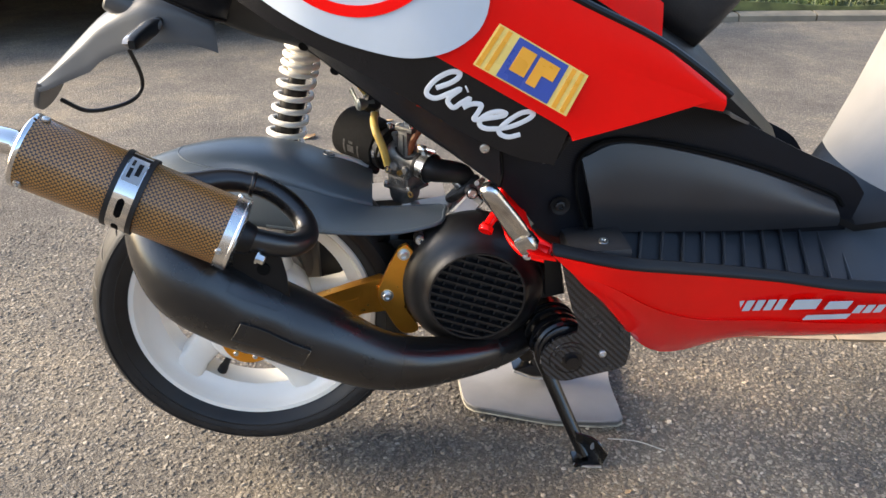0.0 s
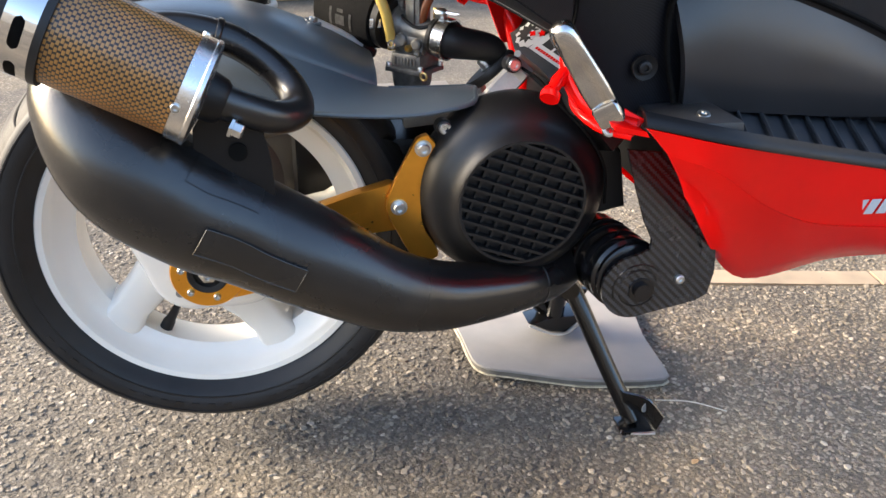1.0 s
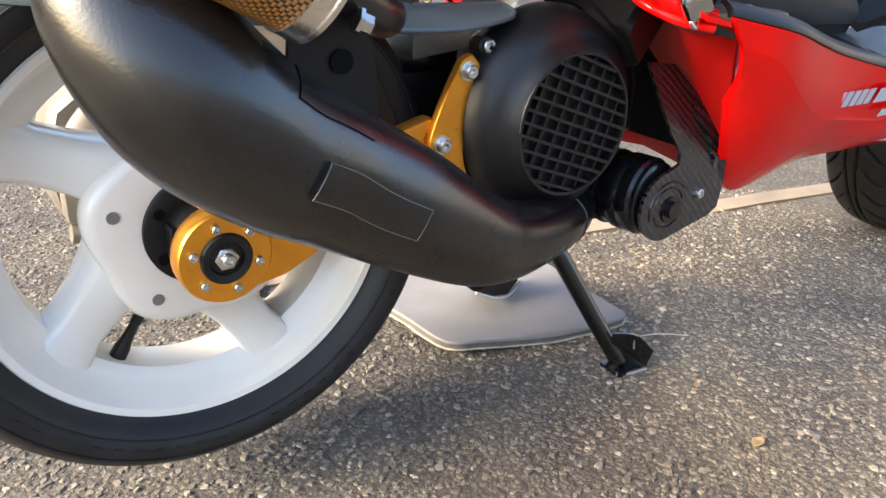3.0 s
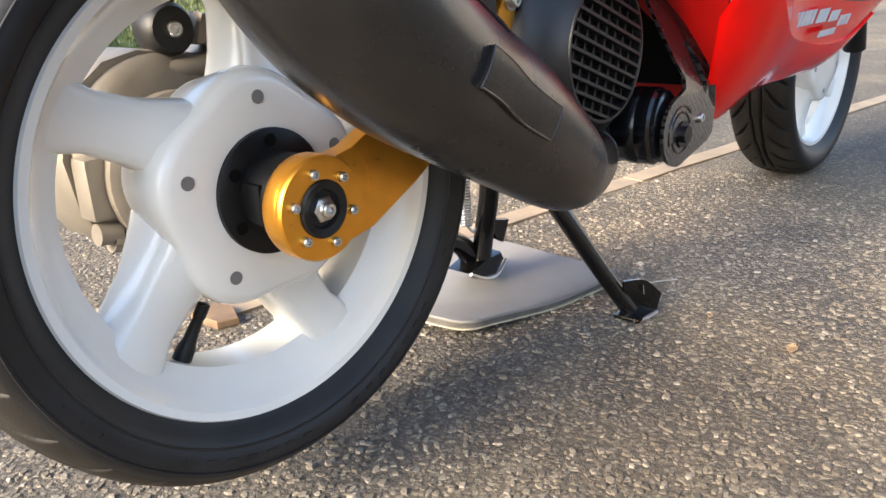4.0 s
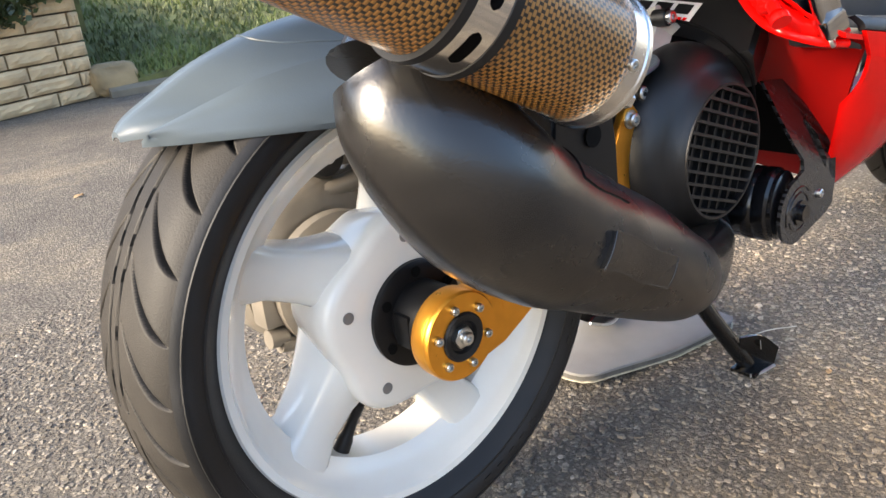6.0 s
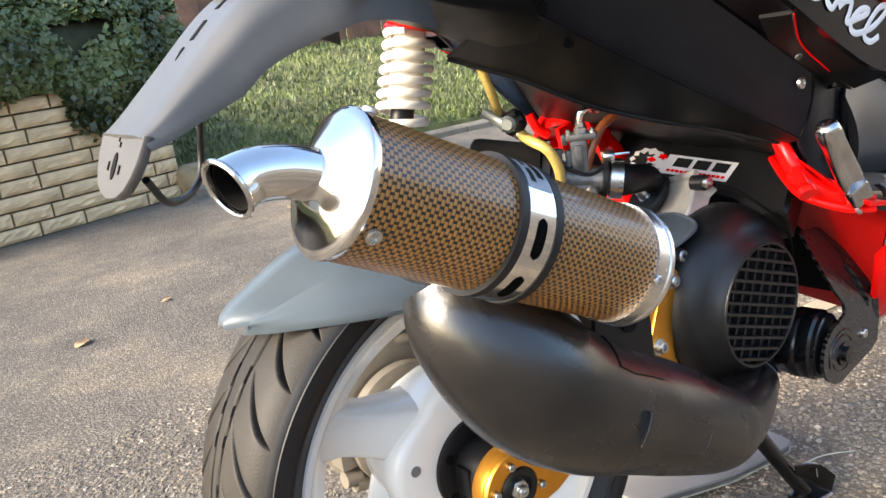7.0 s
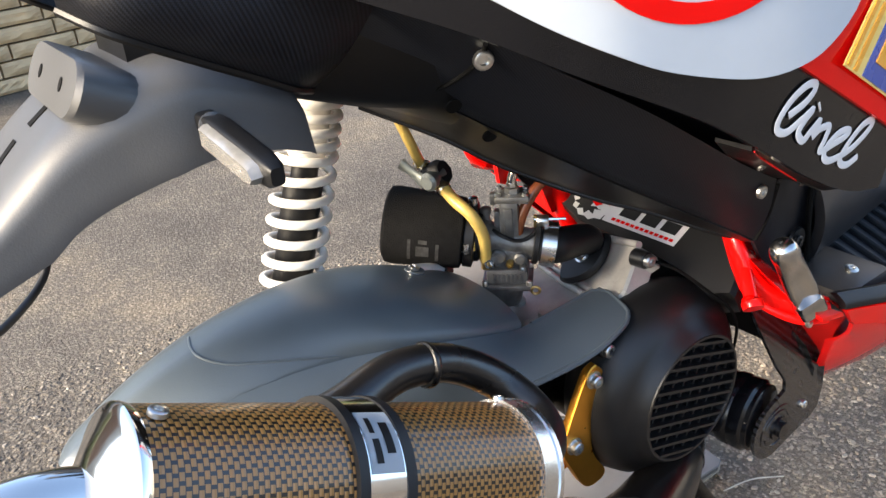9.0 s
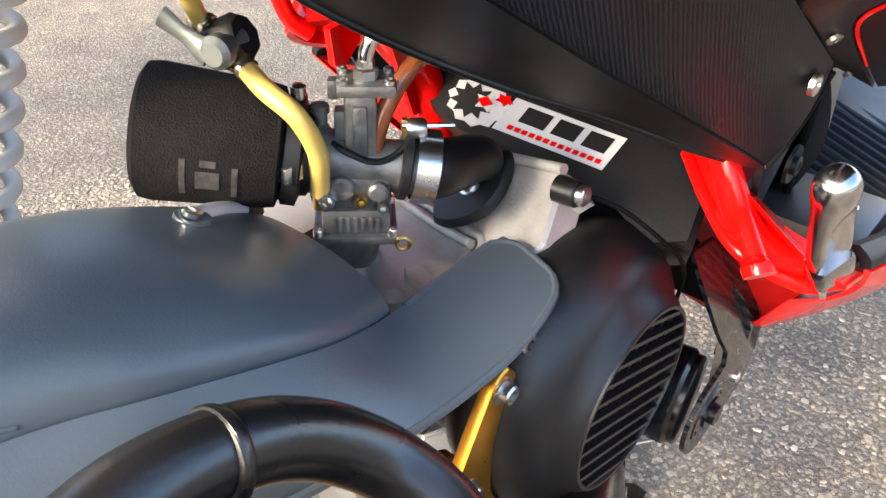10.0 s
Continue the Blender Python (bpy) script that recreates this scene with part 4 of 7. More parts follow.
# red frame under the seat, seen above the carburettor
fr = bmesh.new()
tube([(0.330, 0.175, 0.560), (0.345, 0.150, 0.520), (0.362, 0.120, 0.480), (0.385, 0.105, 0.40)], 0.014, n=20, bm=fr)
lathe([(-0.022, 0.018), (-0.018, 0.030), (-0.004, 0.036), (0.002, 0.0375), (0.005, 0.0360), (0.004, 0.0310), (-0.004, 0.0280), (-0.008, 0.012)], (0.329, 0.17, 0.514), (-0.35, -0.45, -0.82), n=40, bm=fr)
prism([(0.0, 0.0), (0.030, 0.006), (0.028, -0.014), (0.012, -0.030), (0.004, -0.026)], lambda a, b, h: V(0.296 + a, 0.150 - h, 0.526 + b), 0.006, 0.001, fr)
prism([(0.316, 0.535), (0.352, 0.525), (0.368, 0.458), (0.348, 0.458), (0.330, 0.500)], xz(0.122), 0.006, 0.0015, fr)
tube([(0.282, 0.176, 0.545), (0.287, 0.170, 0.528), (0.298, 0.164, 0.518)], 0.006, n=12, bm=fr)
part("frame", fr, M_RED, scooter, "red painted tubular frame")

# ---- rear mudguard ----
rows = []
MUD = [(-0.174, 0.466, 0.010, 0.004), (-0.166, 0.472, 0.024, 0.010), (-0.150, 0.480, 0.038, 0.020), (-0.105, 0.500, 0.058, 0.042), (-0.045, 0.516, 0.074, 0.060), (0.020, 0.521, 0.084, 0.070), (0.080, 0.513, 0.088, 0.070), (0.140, 0.490, 0.088, 0.060), (0.190, 0.462, 0.086, 0.040)]
CREASE = [(-0.174, 0.044, 0.464), (-0.145, 0.022, 0.468), (-0.090, 0.010, 0.486), (-0.025, -0.002, 0.4935), (0.020, -0.013, 0.4935), (0.055, -0.025, 0.491), (0.100, -0.032, 0.481), (0.140, -0.030, 0.467), (0.189, -0.014, 0.4455)]
cre = spline(CREASE, 6)
for (x, z, w, drop), (ex, ey, ez) in zip(spline(MUD, 6), cre):
    ez = min(ez, z - 0.002)
    full = radians(56 + 34 * max(0.0, min(1.0, (x + 0.07) / 0.10)))
    row = []
    for j in range(29):
        u = -1 + 2 * j / 28
        if u < 0:
            k = abs(u)
            row.append(V(x + (ex - x) * k, YM + (ey + 0.002 - YM) * (math.sin(k * full) / math.sin(full)) ** 0.95, z - (z - ez + 0.001) * (1 - math.cos(k * full)) / (1 - math.cos(full))))
        else:
            row.append(V(x, YM + u * w, z - drop * (0.30 * u * u + 0.70 * abs(u) ** 4)))
    rows.append(row)
mud = part("rear_mudguard", sheet(rows, V(0, 0, -0.0035)), M_MUD, scooter, "dark grey plastic rear mudguard")
# its forward wing beside the shroud
wing = between([(-0.166, 0.030, 0.4600), (-0.145, 0.012, 0.4590), (-0.095, -0.016, 0.4565), (-0.030, -0.036, 0.451), (0.060, -0.055, 0.441), (0.142, -0.066, 0.434), (0.210, -0.068, 0.4315), (0.250, -0.064, 0.4345), (0.279, -0.057, 0.4375)], [(-0.160, 0.026, 0.4660)] + CREASE[2:] + [(0.240, -0.009, 0.4420), (0.290, -0.006, 0.4420)], 10, 48)
for i, row in enumerate(wing):
    for p in row:
        p += V(0, -0.004, 0.002) * math.sin(math.pi * i / 9) * max(0.0, min(1.0, (0.20 - p.x) / 0.1))
for j in range(43, 48):
    q = 1 - 0.09 * (1 - math.sqrt(max(0.0, 1 - ((j - 42) / 5) ** 2)))
    m_ = wing[0][j].lerp(wing[-1][j], 0.5)
    for row in wing:
        row[j] = m_.lerp(row[j], q)
for j in range(30, 48):
    for i, row in enumerate(wing):
        row[j] += V(0, 0, 0.003 * math.sin(math.pi * i / 9) * min(1, (j - 30) / 8))
part("wing_rim", tube([wing[i][j] + V(0, 0, -0.0015) for i, j in [(0, j) for j in range(24, 48, 2)] + [(i, 47) for i in range(1, 9, 2)] + [(9, j) for j in range(46, 36, -2)]], 0.0026, n=8, smooth=2), M_MUD, mud)
part("mudguard_wing", sheet(wing, V(0, 0.001, -0.004)), M_MUD, mud, "smooth mudguard side wing")
part("dome_edge", tube([(-0.0649, 0.0708, 0.5100), (-0.0690, 0.0561, 0.5107), (-0.0685, 0.0439, 0.5092), (-0.0625, 0.0337, 0.5067), (-0.0521, 0.0237, 0.5044), (-0.0352, 0.0137, 0.5028), (-0.0139, 0.0034, 0.5002), (0.0158, -0.0088, 0.4951)], 0.0011, n=8), M_MUD, mud, "thin raised edge round the dome")
part("screw_seat", lathe([(-0.002, 0.0095), (0.0006, 0.0088), (0.0006, 0.0068), (0.0, 0.0055)], (0.1310, 0.0590, 0.4955), (0.30, -0.10, 0.95), n=24), M_MUD, mud)
bolt("mudguard_screw", (0.1310, 0.0600, 0.4962), (0.3, -0.1, 0.95), 0.0045, 0.003, mud)

# ---- shock absorber ----
T0, T1 = V(0.112, 0.150, 0.662), V(0.052, 0.156, 0.455)
TD = (T1 - T0).normalized()
TL = (T1 - T0).length
shock = part("shock_absorber", lathe([(0, 0.012), (0.10, 0.012), (0.10, 0.0175), (TL, 0.0185), (TL + 0.01, 0.012), (TL + 0.05, 0.011)], T0, TD, n=28), M_BLK, scooter, "black damper of the rear shock absorber")
coil = []
e1 = TD.orthogonal().normalized()
e2 = TD.cross(e1)
h, a = 0.004, 0.0
while h < TL - 0.005:
    pitch = 0.0122 if h < 0.078 else 0.0190
    coil.append(T0 + TD * h + (e1 * math.cos(a) + e2 * math.sin(a)) * (0.0232 + 0.0032 * h / TL))
    a += 2 * math.pi / 24
    h += pitch / 24
part("spring_sleeve", lathe([(0.002, 0.0165), (0.074, 0.0165), (0.078, 0.0150)], T0, TD, n=28), M_SPRING, shock, "cream bump sleeve")
part("spring", tube(coil, 0.0042, n=10, smooth=1), M_SPRING, shock, "white coil spring")
part("spring_seat", lathe([(-0.004, 0.024), (0.0, 0.027), (0.003, 0.027), (0.003, 0.010)], T0, TD, n=32), M_RED, shock)

# ---- number plate hanger ----
PL = [(0.014, 0.700, 0.076), (-0.012, 0.716, 0.079), (-0.042, 0.727, 0.080), (-0.066, 0.725, 0.078), (-0.095, 0.712, 0.070), (-0.125, 0.694, 0.063), (-0.165, 0.660, 0.057), (-0.198, 0.631, 0.054), (-0.2115, 0.6205, 0.053)]
rows = []
for x, z, w in spline(PL, 6):
    deep = 0.006 + 0.034 * max(0.0, min(1.0, (x + 0.214) / 0.07)) + 0.012 * max(0.0, min(1.0, (x + 0.13) / 0.06)) - 0.012 * max(0.0, min(1.0, (x + 0.04) / 0.05))
    row = []
    for k in range(33):
        u = -1 + k / 16
        q = abs(u)
        if q < 0.35:
            y, d = 0.55 * q / 0.35, 0.02 * q
        elif q < 0.80:
            t = (q - 0.35) / 0.45 * math.pi / 2
            y, d = 0.55 + 0.40 * math.sin(t), 0.007 + 0.45 * (1 - math.cos(t))
        else:
            y, d = 0.95 + 0.05 * (q - 0.80) / 0.20, 0.457 + 0.543 * (q - 0.80) / 0.20
        row.append(V(x - 0.003 * (1 - u * u), YM + w * math.copysign(y, u), z - deep * d))
    rows.append(row)
hanger = part("plate_hanger", sheet(rows, V(0.002, 0, -0.004)), M_HANG, scooter, "grey plastic number plate hanger with no plate")
# shield-shaped mounting face, folded down from the end
LN, LT = V(-0.892, 0, 0.451), V(0.451, 0, 0.892)
shield = [(-0.053, 0.0465), (-0.050, 0.030), (-0.044, 0.018), (-0.034, 0.008), (-0.020, 0.002), (-0.006, 0.0), (0.006, 0.0), (0.020, 0.002), (0.034, 0.008), (0.044, 0.018), (0.050, 0.030), (0.053, 0.0465)]


def on_lip(a, b, h):
    return V(-0.2325, YM, 0.579) + V(0, 1, 0) * a + LT * b + LN * h


part("hanger_lip", prism(shield, lambda a, b, h: on_lip(a, b, h - 0.007), 0.007, 0.0012), M_HANG, hanger, "grey shield-shaped mounting face")
part("lip_slot", prism([(0.0048 * math.cos(t), 0.023 + 0.0098 * math.sin(t)) for t in np.linspace(0, 2 * math.pi, 21)[:-1]], lambda a, b, h: on_lip(a, b, h + 0.0003), 0.0006), M_DARK, hanger)
for dy, dz in ((-0.014, 0.021), (0.014, 0.0225), (-0.004, 0.0385), (0.001, 0.0425)):
    w_ = 0.0014 if dz < 0.03 else 0.0008
    part("lip_hole", prism([(dy - w_, dz - 2.4 * w_), (dy + w_, dz - 2.4 * w_), (dy + w_, dz + 2.4 * w_), (dy - w_, dz + 2.4 * w_)], lambda a, b, h: on_lip(a, b, h + 0.0003), 0.0006), M_DARK, hanger)


def top_z(x):
    """Height of the hanger's spine."""
    c = sorted((p[0] - 0.003, p[1]) for p in spline(PL, 6))
    return float(np.interp(x, [p[0] for p in c], [p[1] for p in c]))


for x, ends in ((-0.1188, ((-0.0075, -0.0045), (0.0075, -0.0025), (0.0075, 0.0050), (-0.0075, 0.0030))), (-0.1430, ((-0.0070, -0.0040), (0.0075, -0.0020), (0.0075, 0.0050), (-0.0070, 0.0030))), (-0.1590, ((-0.0050, 0.0010), (0.0040, 0.0020), (0.0045, 0.0065), (0.0005, 0.0060)))):
    q = [V(x + s_, YM - 0.002 + w_, top_z(x + s_) + 0.0008) for s_, w_ in ends]
    bm = bmesh.new()
    rings(bm, [[p + V(0.001, 0, -0.0016) for p in q], q])
    part("hanger_slot", bm, M_DARK, hanger)
stad = [(0.039 + 0.017 * math.cos(t), 0.017 * math.sin(t)) for t in np.linspace(-math.pi / 2, math.pi / 2, 10)] + [(-0.039 + 0.017 * math.cos(t), 0.017 * math.sin(t)) for t in np.linspace(math.pi / 2, 3 * math.pi / 2, 10)]
MD, MU = V(-0.88, 0, 0.47), V(0.47, 0, 0.88)


def mount_pt(a, b, h):
    return V(-0.097, 0.040, 0.7150) + V(0, 1, 0) * a + MU * b + MD * h


part("light_mount", prism(stad, lambda a, b, h: mount_pt(a, b, h - 0.032), 0.045, 0.003), M_HANG, hanger, "grey blanked-off tail lamp mount")
for dy in (-0.024, 0.024):
    part("mount_hole", prism([(dy + 0.0028 * math.cos(t), 0.0042 * math.sin(t)) for t in np.linspace(0, 2 * math.pi, 13)[:-1]], lambda a, b, h: mount_pt(a, b, 0.0131 + h), 0.0005), M_DARK, hanger)
part("plate_wire", tube([(-0.205, 0.045, 0.586), (-0.185, 0.075, 0.562), (-0.155, 0.120, 0.556), (-0.135, 0.140, 0.566), (-0.128, 0.142, 0.590), (-0.130, 0.110, 0.640)], 0.0030, n=10), M_RUB, hanger, "loose black wire")
bm = bmesh.new()
loops = []
for y, w, h in ((-0.005, 0.006, 0.006), (-0.034, 0.0060, 0.0058), (-0.042, 0.0064, 0.0074), (-0.054, 0.0070, 0.0084), (-0.110, 0.0064, 0.0078), (-0.122, 0.0052, 0.0064), (-0.126, 0.0036, 0.0044)):
    loops.append([V(-0.047 + 0.05 * y + w * math.copysign(abs(math.cos(t)) ** 0.5, math.cos(t)), y, 0.6955 + 0.05 * y + h * math.copysign(abs(math.sin(t)) ** 0.5, math.sin(t))) for t in np.linspace(0, 2 * math.pi, 25)[:-1]])
rings(bm, loops)
ind = part("indicator", bm, M_BLK, scooter, "small black indicator with clear lens")
bm = bmesh.new()
rim_ = [(-0.050, -0.0062), (-0.108, -0.0060), (-0.117, -0.0045), (-0.121, 0.0), (-0.117, 0.0045), (-0.108, 0.0060), (-0.050, 0.0064)]
rings(bm, [[V(-0.047 + 0.05 * y - d, y, 0.6955 + 0.05 * y + k * h) for y, h in rim_] for d, k in ((0.004, 1.0), (0.0090, 1.0), (0.0115, 0.75))])
part("indicator_lens", bm, M_LENS, ind, "clear indicator lens")
for k in range(5):
    y = -0.036 - k * 0.0030
    part("stalk_rib", lathe([(0, 0.0066), (0.0008, 0.0078), (0.0016, 0.0066)], (-0.047 + 0.05 * y, y, 0.6955 + 0.05 * y), (0, -1, 0), n=20), M_HANG, ind)

# body tail that sits on the hanger
TE = [(-0.104, -0.010, 0.762), (-0.087, -0.034, 0.750), (-0.048, -0.036, 0.729), (-0.019, -0.033, 0.714), (0.007, -0.028, 0.700), (0.026, -0.012, 0.692)]
TU = [(-0.100, -0.020, 0.800), (-0.070, -0.046, 0.786), (-0.036, -0.056, 0.772), (-0.004, -0.060, 0.760), (0.028, -0.058, 0.752), (0.056, -0.052, 0.744)]
g = between(TE, TU, 8, 24)
for i, row in enumerate(g):
    for p in row:
        p += V(-0.004, -0.008, -0.004) * math.sin(math.pi * i / 7)
part("body_tail", mirrored(sheet(g, V(0.002, 0.004, 0), uv=True)), M_CARB, scooter, "black carbon-look tail moulding over the hanger")
part("tail_edge", mirrored(tube(TE, 0.0030, n=8)), M_BLK, scooter)

# ---- bodywork ----
core = bmesh.new()
loops = []
for x, hw, hl, zb, zl, zu, zt in ((-0.070, 0.030, 0.030, 0.705, 0.712, 0.738, 0.760), (0.000, 0.045, 0.050, 0.690, 0.700, 0.745, 0.790), (0.060, 0.090, 0.070, 0.672, 0.680, 0.728, 0.830), (0.110, 0.125, 0.080, 0.648, 0.668, 0.705, 0.850), (0.180, 0.165, 0.090, 0.612, 0.632, 0.668, 0.850),
                                 (0.250, 0.165, 0.105, 0.572, 0.586, 0.625, 0.845), (0.320, 0.170, 0.146, 0.525, 0.530, 0.585, 0.835), (0.380, 0.160, 0.146, 0.500, 0.500, 0.560, 0.815), (0.450, 0.135, 0.130, 0.460, 0.470, 0.60, 0.780), (0.540, 0.115, 0.110, 0.44, 0.455, 0.60, 0.715), (0.640, 0.098, 0.095, 0.43, 0.45, 0.55, 0.625), (0.74, 0.075, 0.075, 0.42, 0.44, 0.48, 0.530)):
    half = [(0, zb), (hl * 0.5, zb + 0.004), (hl * 0.85, zl - 0.008), (hl, zl), (hl * 0.35 + hw * 0.65, zu), (hw, zu + 0.02), (hw, zu + (zt - zu) * 0.6), (hw * 0.86, zt - 0.02), (hw * 0.5, zt), (0, zt + 0.004)]
    loops.append([V(x, YM - a, b) for a, b in half] + [V(x, YM + a, b) for a, b in half[-2:0:-1]])
rings(core, loops)
body = part("rear_body", core, M_BLK, scooter, "black inner body shell and under-tray")


YS = ((-0.1, -0.01), (-0.02, -0.06), (0.06, -0.128), (0.12, -0.162), (0.2, -0.182), (0.28, -0.19), (0.37, -0.193), (0.45, -0.199), (0.57, -0.206), (0.8, -0.208))


def yu(x):
    """The side's outer face at x."""
    return float(np.interp(x, [k[0] for k in YS], [k[1] for k in YS]))


def fair(pts, lift=0.0):
    return [(x, yu(x) - lift, z) for x, z in pts]


LOW = [(-0.0176, 0.7711), (0.0581, 0.7348), (0.1108, 0.7054), (0.1932, 0.6635), (0.2444, 0.6329), (0.2958, 0.6005), (0.349, 0.574), (0.3915, 0.5639)]
RB = [(0.2611, 0.6859), (0.3289, 0.647), (0.4026, 0.6035), (0.4087, 0.5925)]
# gloss black side with a white race-number field and a red nose
side = part("side_fairing", mirrored(sheet(between(fair(LOW), fair([(-0.0176, 0.8304), (0.063, 0.8406), (0.1306, 0.8303), (0.1903, 0.8011), (0.2493, 0.7716), (0.3088, 0.7217), (0.3592, 0.6611), (0.4046, 0.6005)]), 10, 40), V(0, 0.006, 0))), M_GLOSSBLK, scooter, "gloss black side fairing")


def field(pts, lift):
    """On the side's face, raised over the red panel where the two overlap."""
    return [(x, yu(x) - lift - 0.0065 * min(1.0, max(0.0, (x - 0.20) / 0.06)), z) for x, z in pts]


bm = sheet(between(field([(0.063, 0.7553), (0.0954, 0.7327), (0.1306, 0.7132), (0.1685, 0.6973), (0.2237, 0.6842), (0.2611, 0.6859), (0.2889, 0.6964), (0.3098, 0.7157), (0.3168, 0.7463), (0.3088, 0.7909)], 0.003), field([(0.063, 0.7622), (0.082, 0.8011), (0.1205, 0.8302), (0.1606, 0.8403), (0.2001, 0.8405), (0.2395, 0.8355), (0.269, 0.8306), (0.2889, 0.8207), (0.2988, 0.8107), (0.3088, 0.7958)], 0.003), 10, 40), V(0, 0.002, 0))
part("number_field", bm, M_WHITE, side, "white race-number field")
ringg = []
for r in (0.082, 0.094):
    ringg.append([V(*field([(0.186 + r * math.cos(t), 0.812 + r * 0.95 * math.sin(t))], 0.0042)[0]) for t in np.linspace(0, 2 * math.pi, 65)])
part("number_ring", sheet(ringg, V(0, 0.001, 0)), M_RED, side, "red ring on the number field")
redp = between(fair(RB, 0.004), fair([(0.2988, 0.791), (0.3996, 0.7373), (0.4831, 0.6973), (0.5661, 0.6399)], 0.004), 12, 36, bow=0.004)
redp2 = between([(0.409, yu(0.4) - 0.004, 0.592), (0.436, -0.2015, 0.622), (0.493, -0.2045, 0.634), (0.567, -0.206, 0.622)], fair([(0.3289, 0.7729), (0.4198, 0.7271), (0.4913, 0.6932), (0.5661, 0.6399)], 0.004), 12, 30, bow=0.004)
rp = bmesh.new()
sheet(redp, V(0, 0.004, 0), rp)
red = part("red_nose_panel", mirrored(rp), M_RED, side, "gloss red side panel")
part("red_nose_tip", mirrored(sheet(redp2, V(0, 0.004, 0))), M_RED, side)


def decal(name, quad, lift, material, parent, label="", rows=3, cols=8):
    """A printed patch on the fairing: four corners (x, z), the lower edge first."""
    a, b, c, d = quad
    g = []
    for i in range(rows):
        u = i / (rows - 1)
        row = []
        for j in range(cols):
            v = j / (cols - 1)
            x = (a[0] * (1 - v) + b[0] * v) * (1 - u) + (d[0] * (1 - v) + c[0] * v) * u
            z = (a[1] * (1 - v) + b[1] * v) * (1 - u) + (d[1] * (1 - v) + c[1] * v) * u
            row.append(V(x, yu(x) - lift, z))
        g.append(row)
    return part(name, sheet(g, V(0, 0.0008, 0)), material, parent, label)


LQ = [(0.3008, 0.6774), (0.3985, 0.6216), (0.4188, 0.6642), (0.3269, 0.7174)]


def lq(u, v):
    a, b, c, d = LQ
    return tuple((a[i] * (1 - u) + b[i] * u) * (1 - v) + (d[i] * (1 - u) + c[i] * u) * v for i in (0, 1))


def lquad(u0, u1, v0, v1):
    return [lq(u0, v0), lq(u1, v0), lq(u1, v1), lq(u0, v1)]


logo = decal("sponsor_decal", lquad(0, 1, 0, 1), 0.0100, M_YEL, side, "orange and blue sponsor sticker")
decal("sticker_field", lquad(0.23, 0.78, 0.03, 0.97), 0.0108, M_BLUE, logo)
for u in (0.04, 0.13, 0.85, 0.94):
    decal("sticker_stripe", lquad(u - 0.022, u + 0.022, 0.03, 0.97), 0.0108, M_ORANGE, logo)
for q in ((0.30, 0.46, 0.28, 0.84), (0.50, 0.72, 0.50, 0.84), (0.50, 0.60, 0.20, 0.84)):
    decal("sticker_mark", lquad(*q), 0.0116, M_ORANGE, logo)
# flowing white mark beside it: a looped stroke
strokes = (
    [(0.2641, 0.6514), (0.2779, 0.6562), (0.2869, 0.6619), (0.2879, 0.6668), (0.2789, 0.668), (0.2651, 0.6612), (0.2552, 0.6505), (0.2552, 0.6436), (0.2641, 0.6406), (0.2769, 0.6454), (0.2889, 0.65), (0.2789, 0.6424), (0.276, 0.6365), (0.2819, 0.6305), (0.2899, 0.6352), (0.2988, 0.6399), (0.2918, 0.6312)],
    [(0.2918, 0.6302), (0.3008, 0.6339), (0.3108, 0.6327), (0.3078, 0.6248), (0.3038, 0.6171), (0.3208, 0.6185), (0.3329, 0.6202), (0.3369, 0.623), (0.3299, 0.6252), (0.3198, 0.6235), (0.3108, 0.6178), (0.3098, 0.6109), (0.3168, 0.6068), (0.3299, 0.6064)],
    [(0.3299, 0.6064), (0.344, 0.6089), (0.3592, 0.6154), (0.3662, 0.6212), (0.3622, 0.6243), (0.3521, 0.6226), (0.34, 0.615), (0.3309, 0.6063), (0.3319, 0.6004), (0.341, 0.5971), (0.3531, 0.5997)],
    [(0.295, 0.6495), (0.2966, 0.6502)])
bm = bmesh.new()
for k_, sq in enumerate(strokes):
    tube([(x, yu(x), z, 0.0027 if k_ < 3 else 0.0038) for x, z in sq], n=10, smooth=8 if k_ < 3 else 2, bm=bm)
for v in bm.verts:
    v.co.y = yu(v.co.x) - 0.0010 + (v.co.y - yu(v.co.x)) * 0.12
part("script_mark", bm, M_STICK, side, "white flowing brush mark")

# carbon-look strip below it and the turned-under edge
SLOW = [(0.030, 0.020, 0.690), (0.062, 0.002, 0.694), (0.100, -0.018, 0.674), (0.158, -0.044, 0.634), (0.239, -0.080, 0.580), (0.323, -0.118, 0.527), (0.344, -0.127, 0.513)]
SUP = [(-0.010, 0.000, 0.758), (0.055, -0.055, 0.744), (0.110, -0.088, 0.714), (0.193, -0.122, 0.664), (0.245, -0.134, 0.630), (0.290, -0.141, 0.600), (0.338, -0.143, 0.573)]
strip = part("lower_side_panel", mirrored(sheet(between(SLOW, SUP, 8, 40, bow=0.003), V(0, 0.004, 0), uv=True)), M_CARB, scooter, "black carbon-look lower side panel")
UE = [(0.134, 0.124, 0.628), (0.180, 0.075, 0.600), (0.210, 0.045, 0.577), (0.240, 0.018, 0.558), (0.270, -0.020, 0.542), (0.300, -0.052, 0.530), (0.330, -0.088, 0.515), (0.346, -0.104, 0.508)]
UT = [(0.100, -0.016, 0.672), (0.130, -0.031, 0.652), (0.158, -0.043, 0.632), (0.200, -0.062, 0.604), (0.239, -0.080, 0.578), (0.282, -0.099, 0.551), (0.323, -0.118, 0.525), (0.344, -0.127, 0.511)]
g = between(UE, UT, 8, 40)
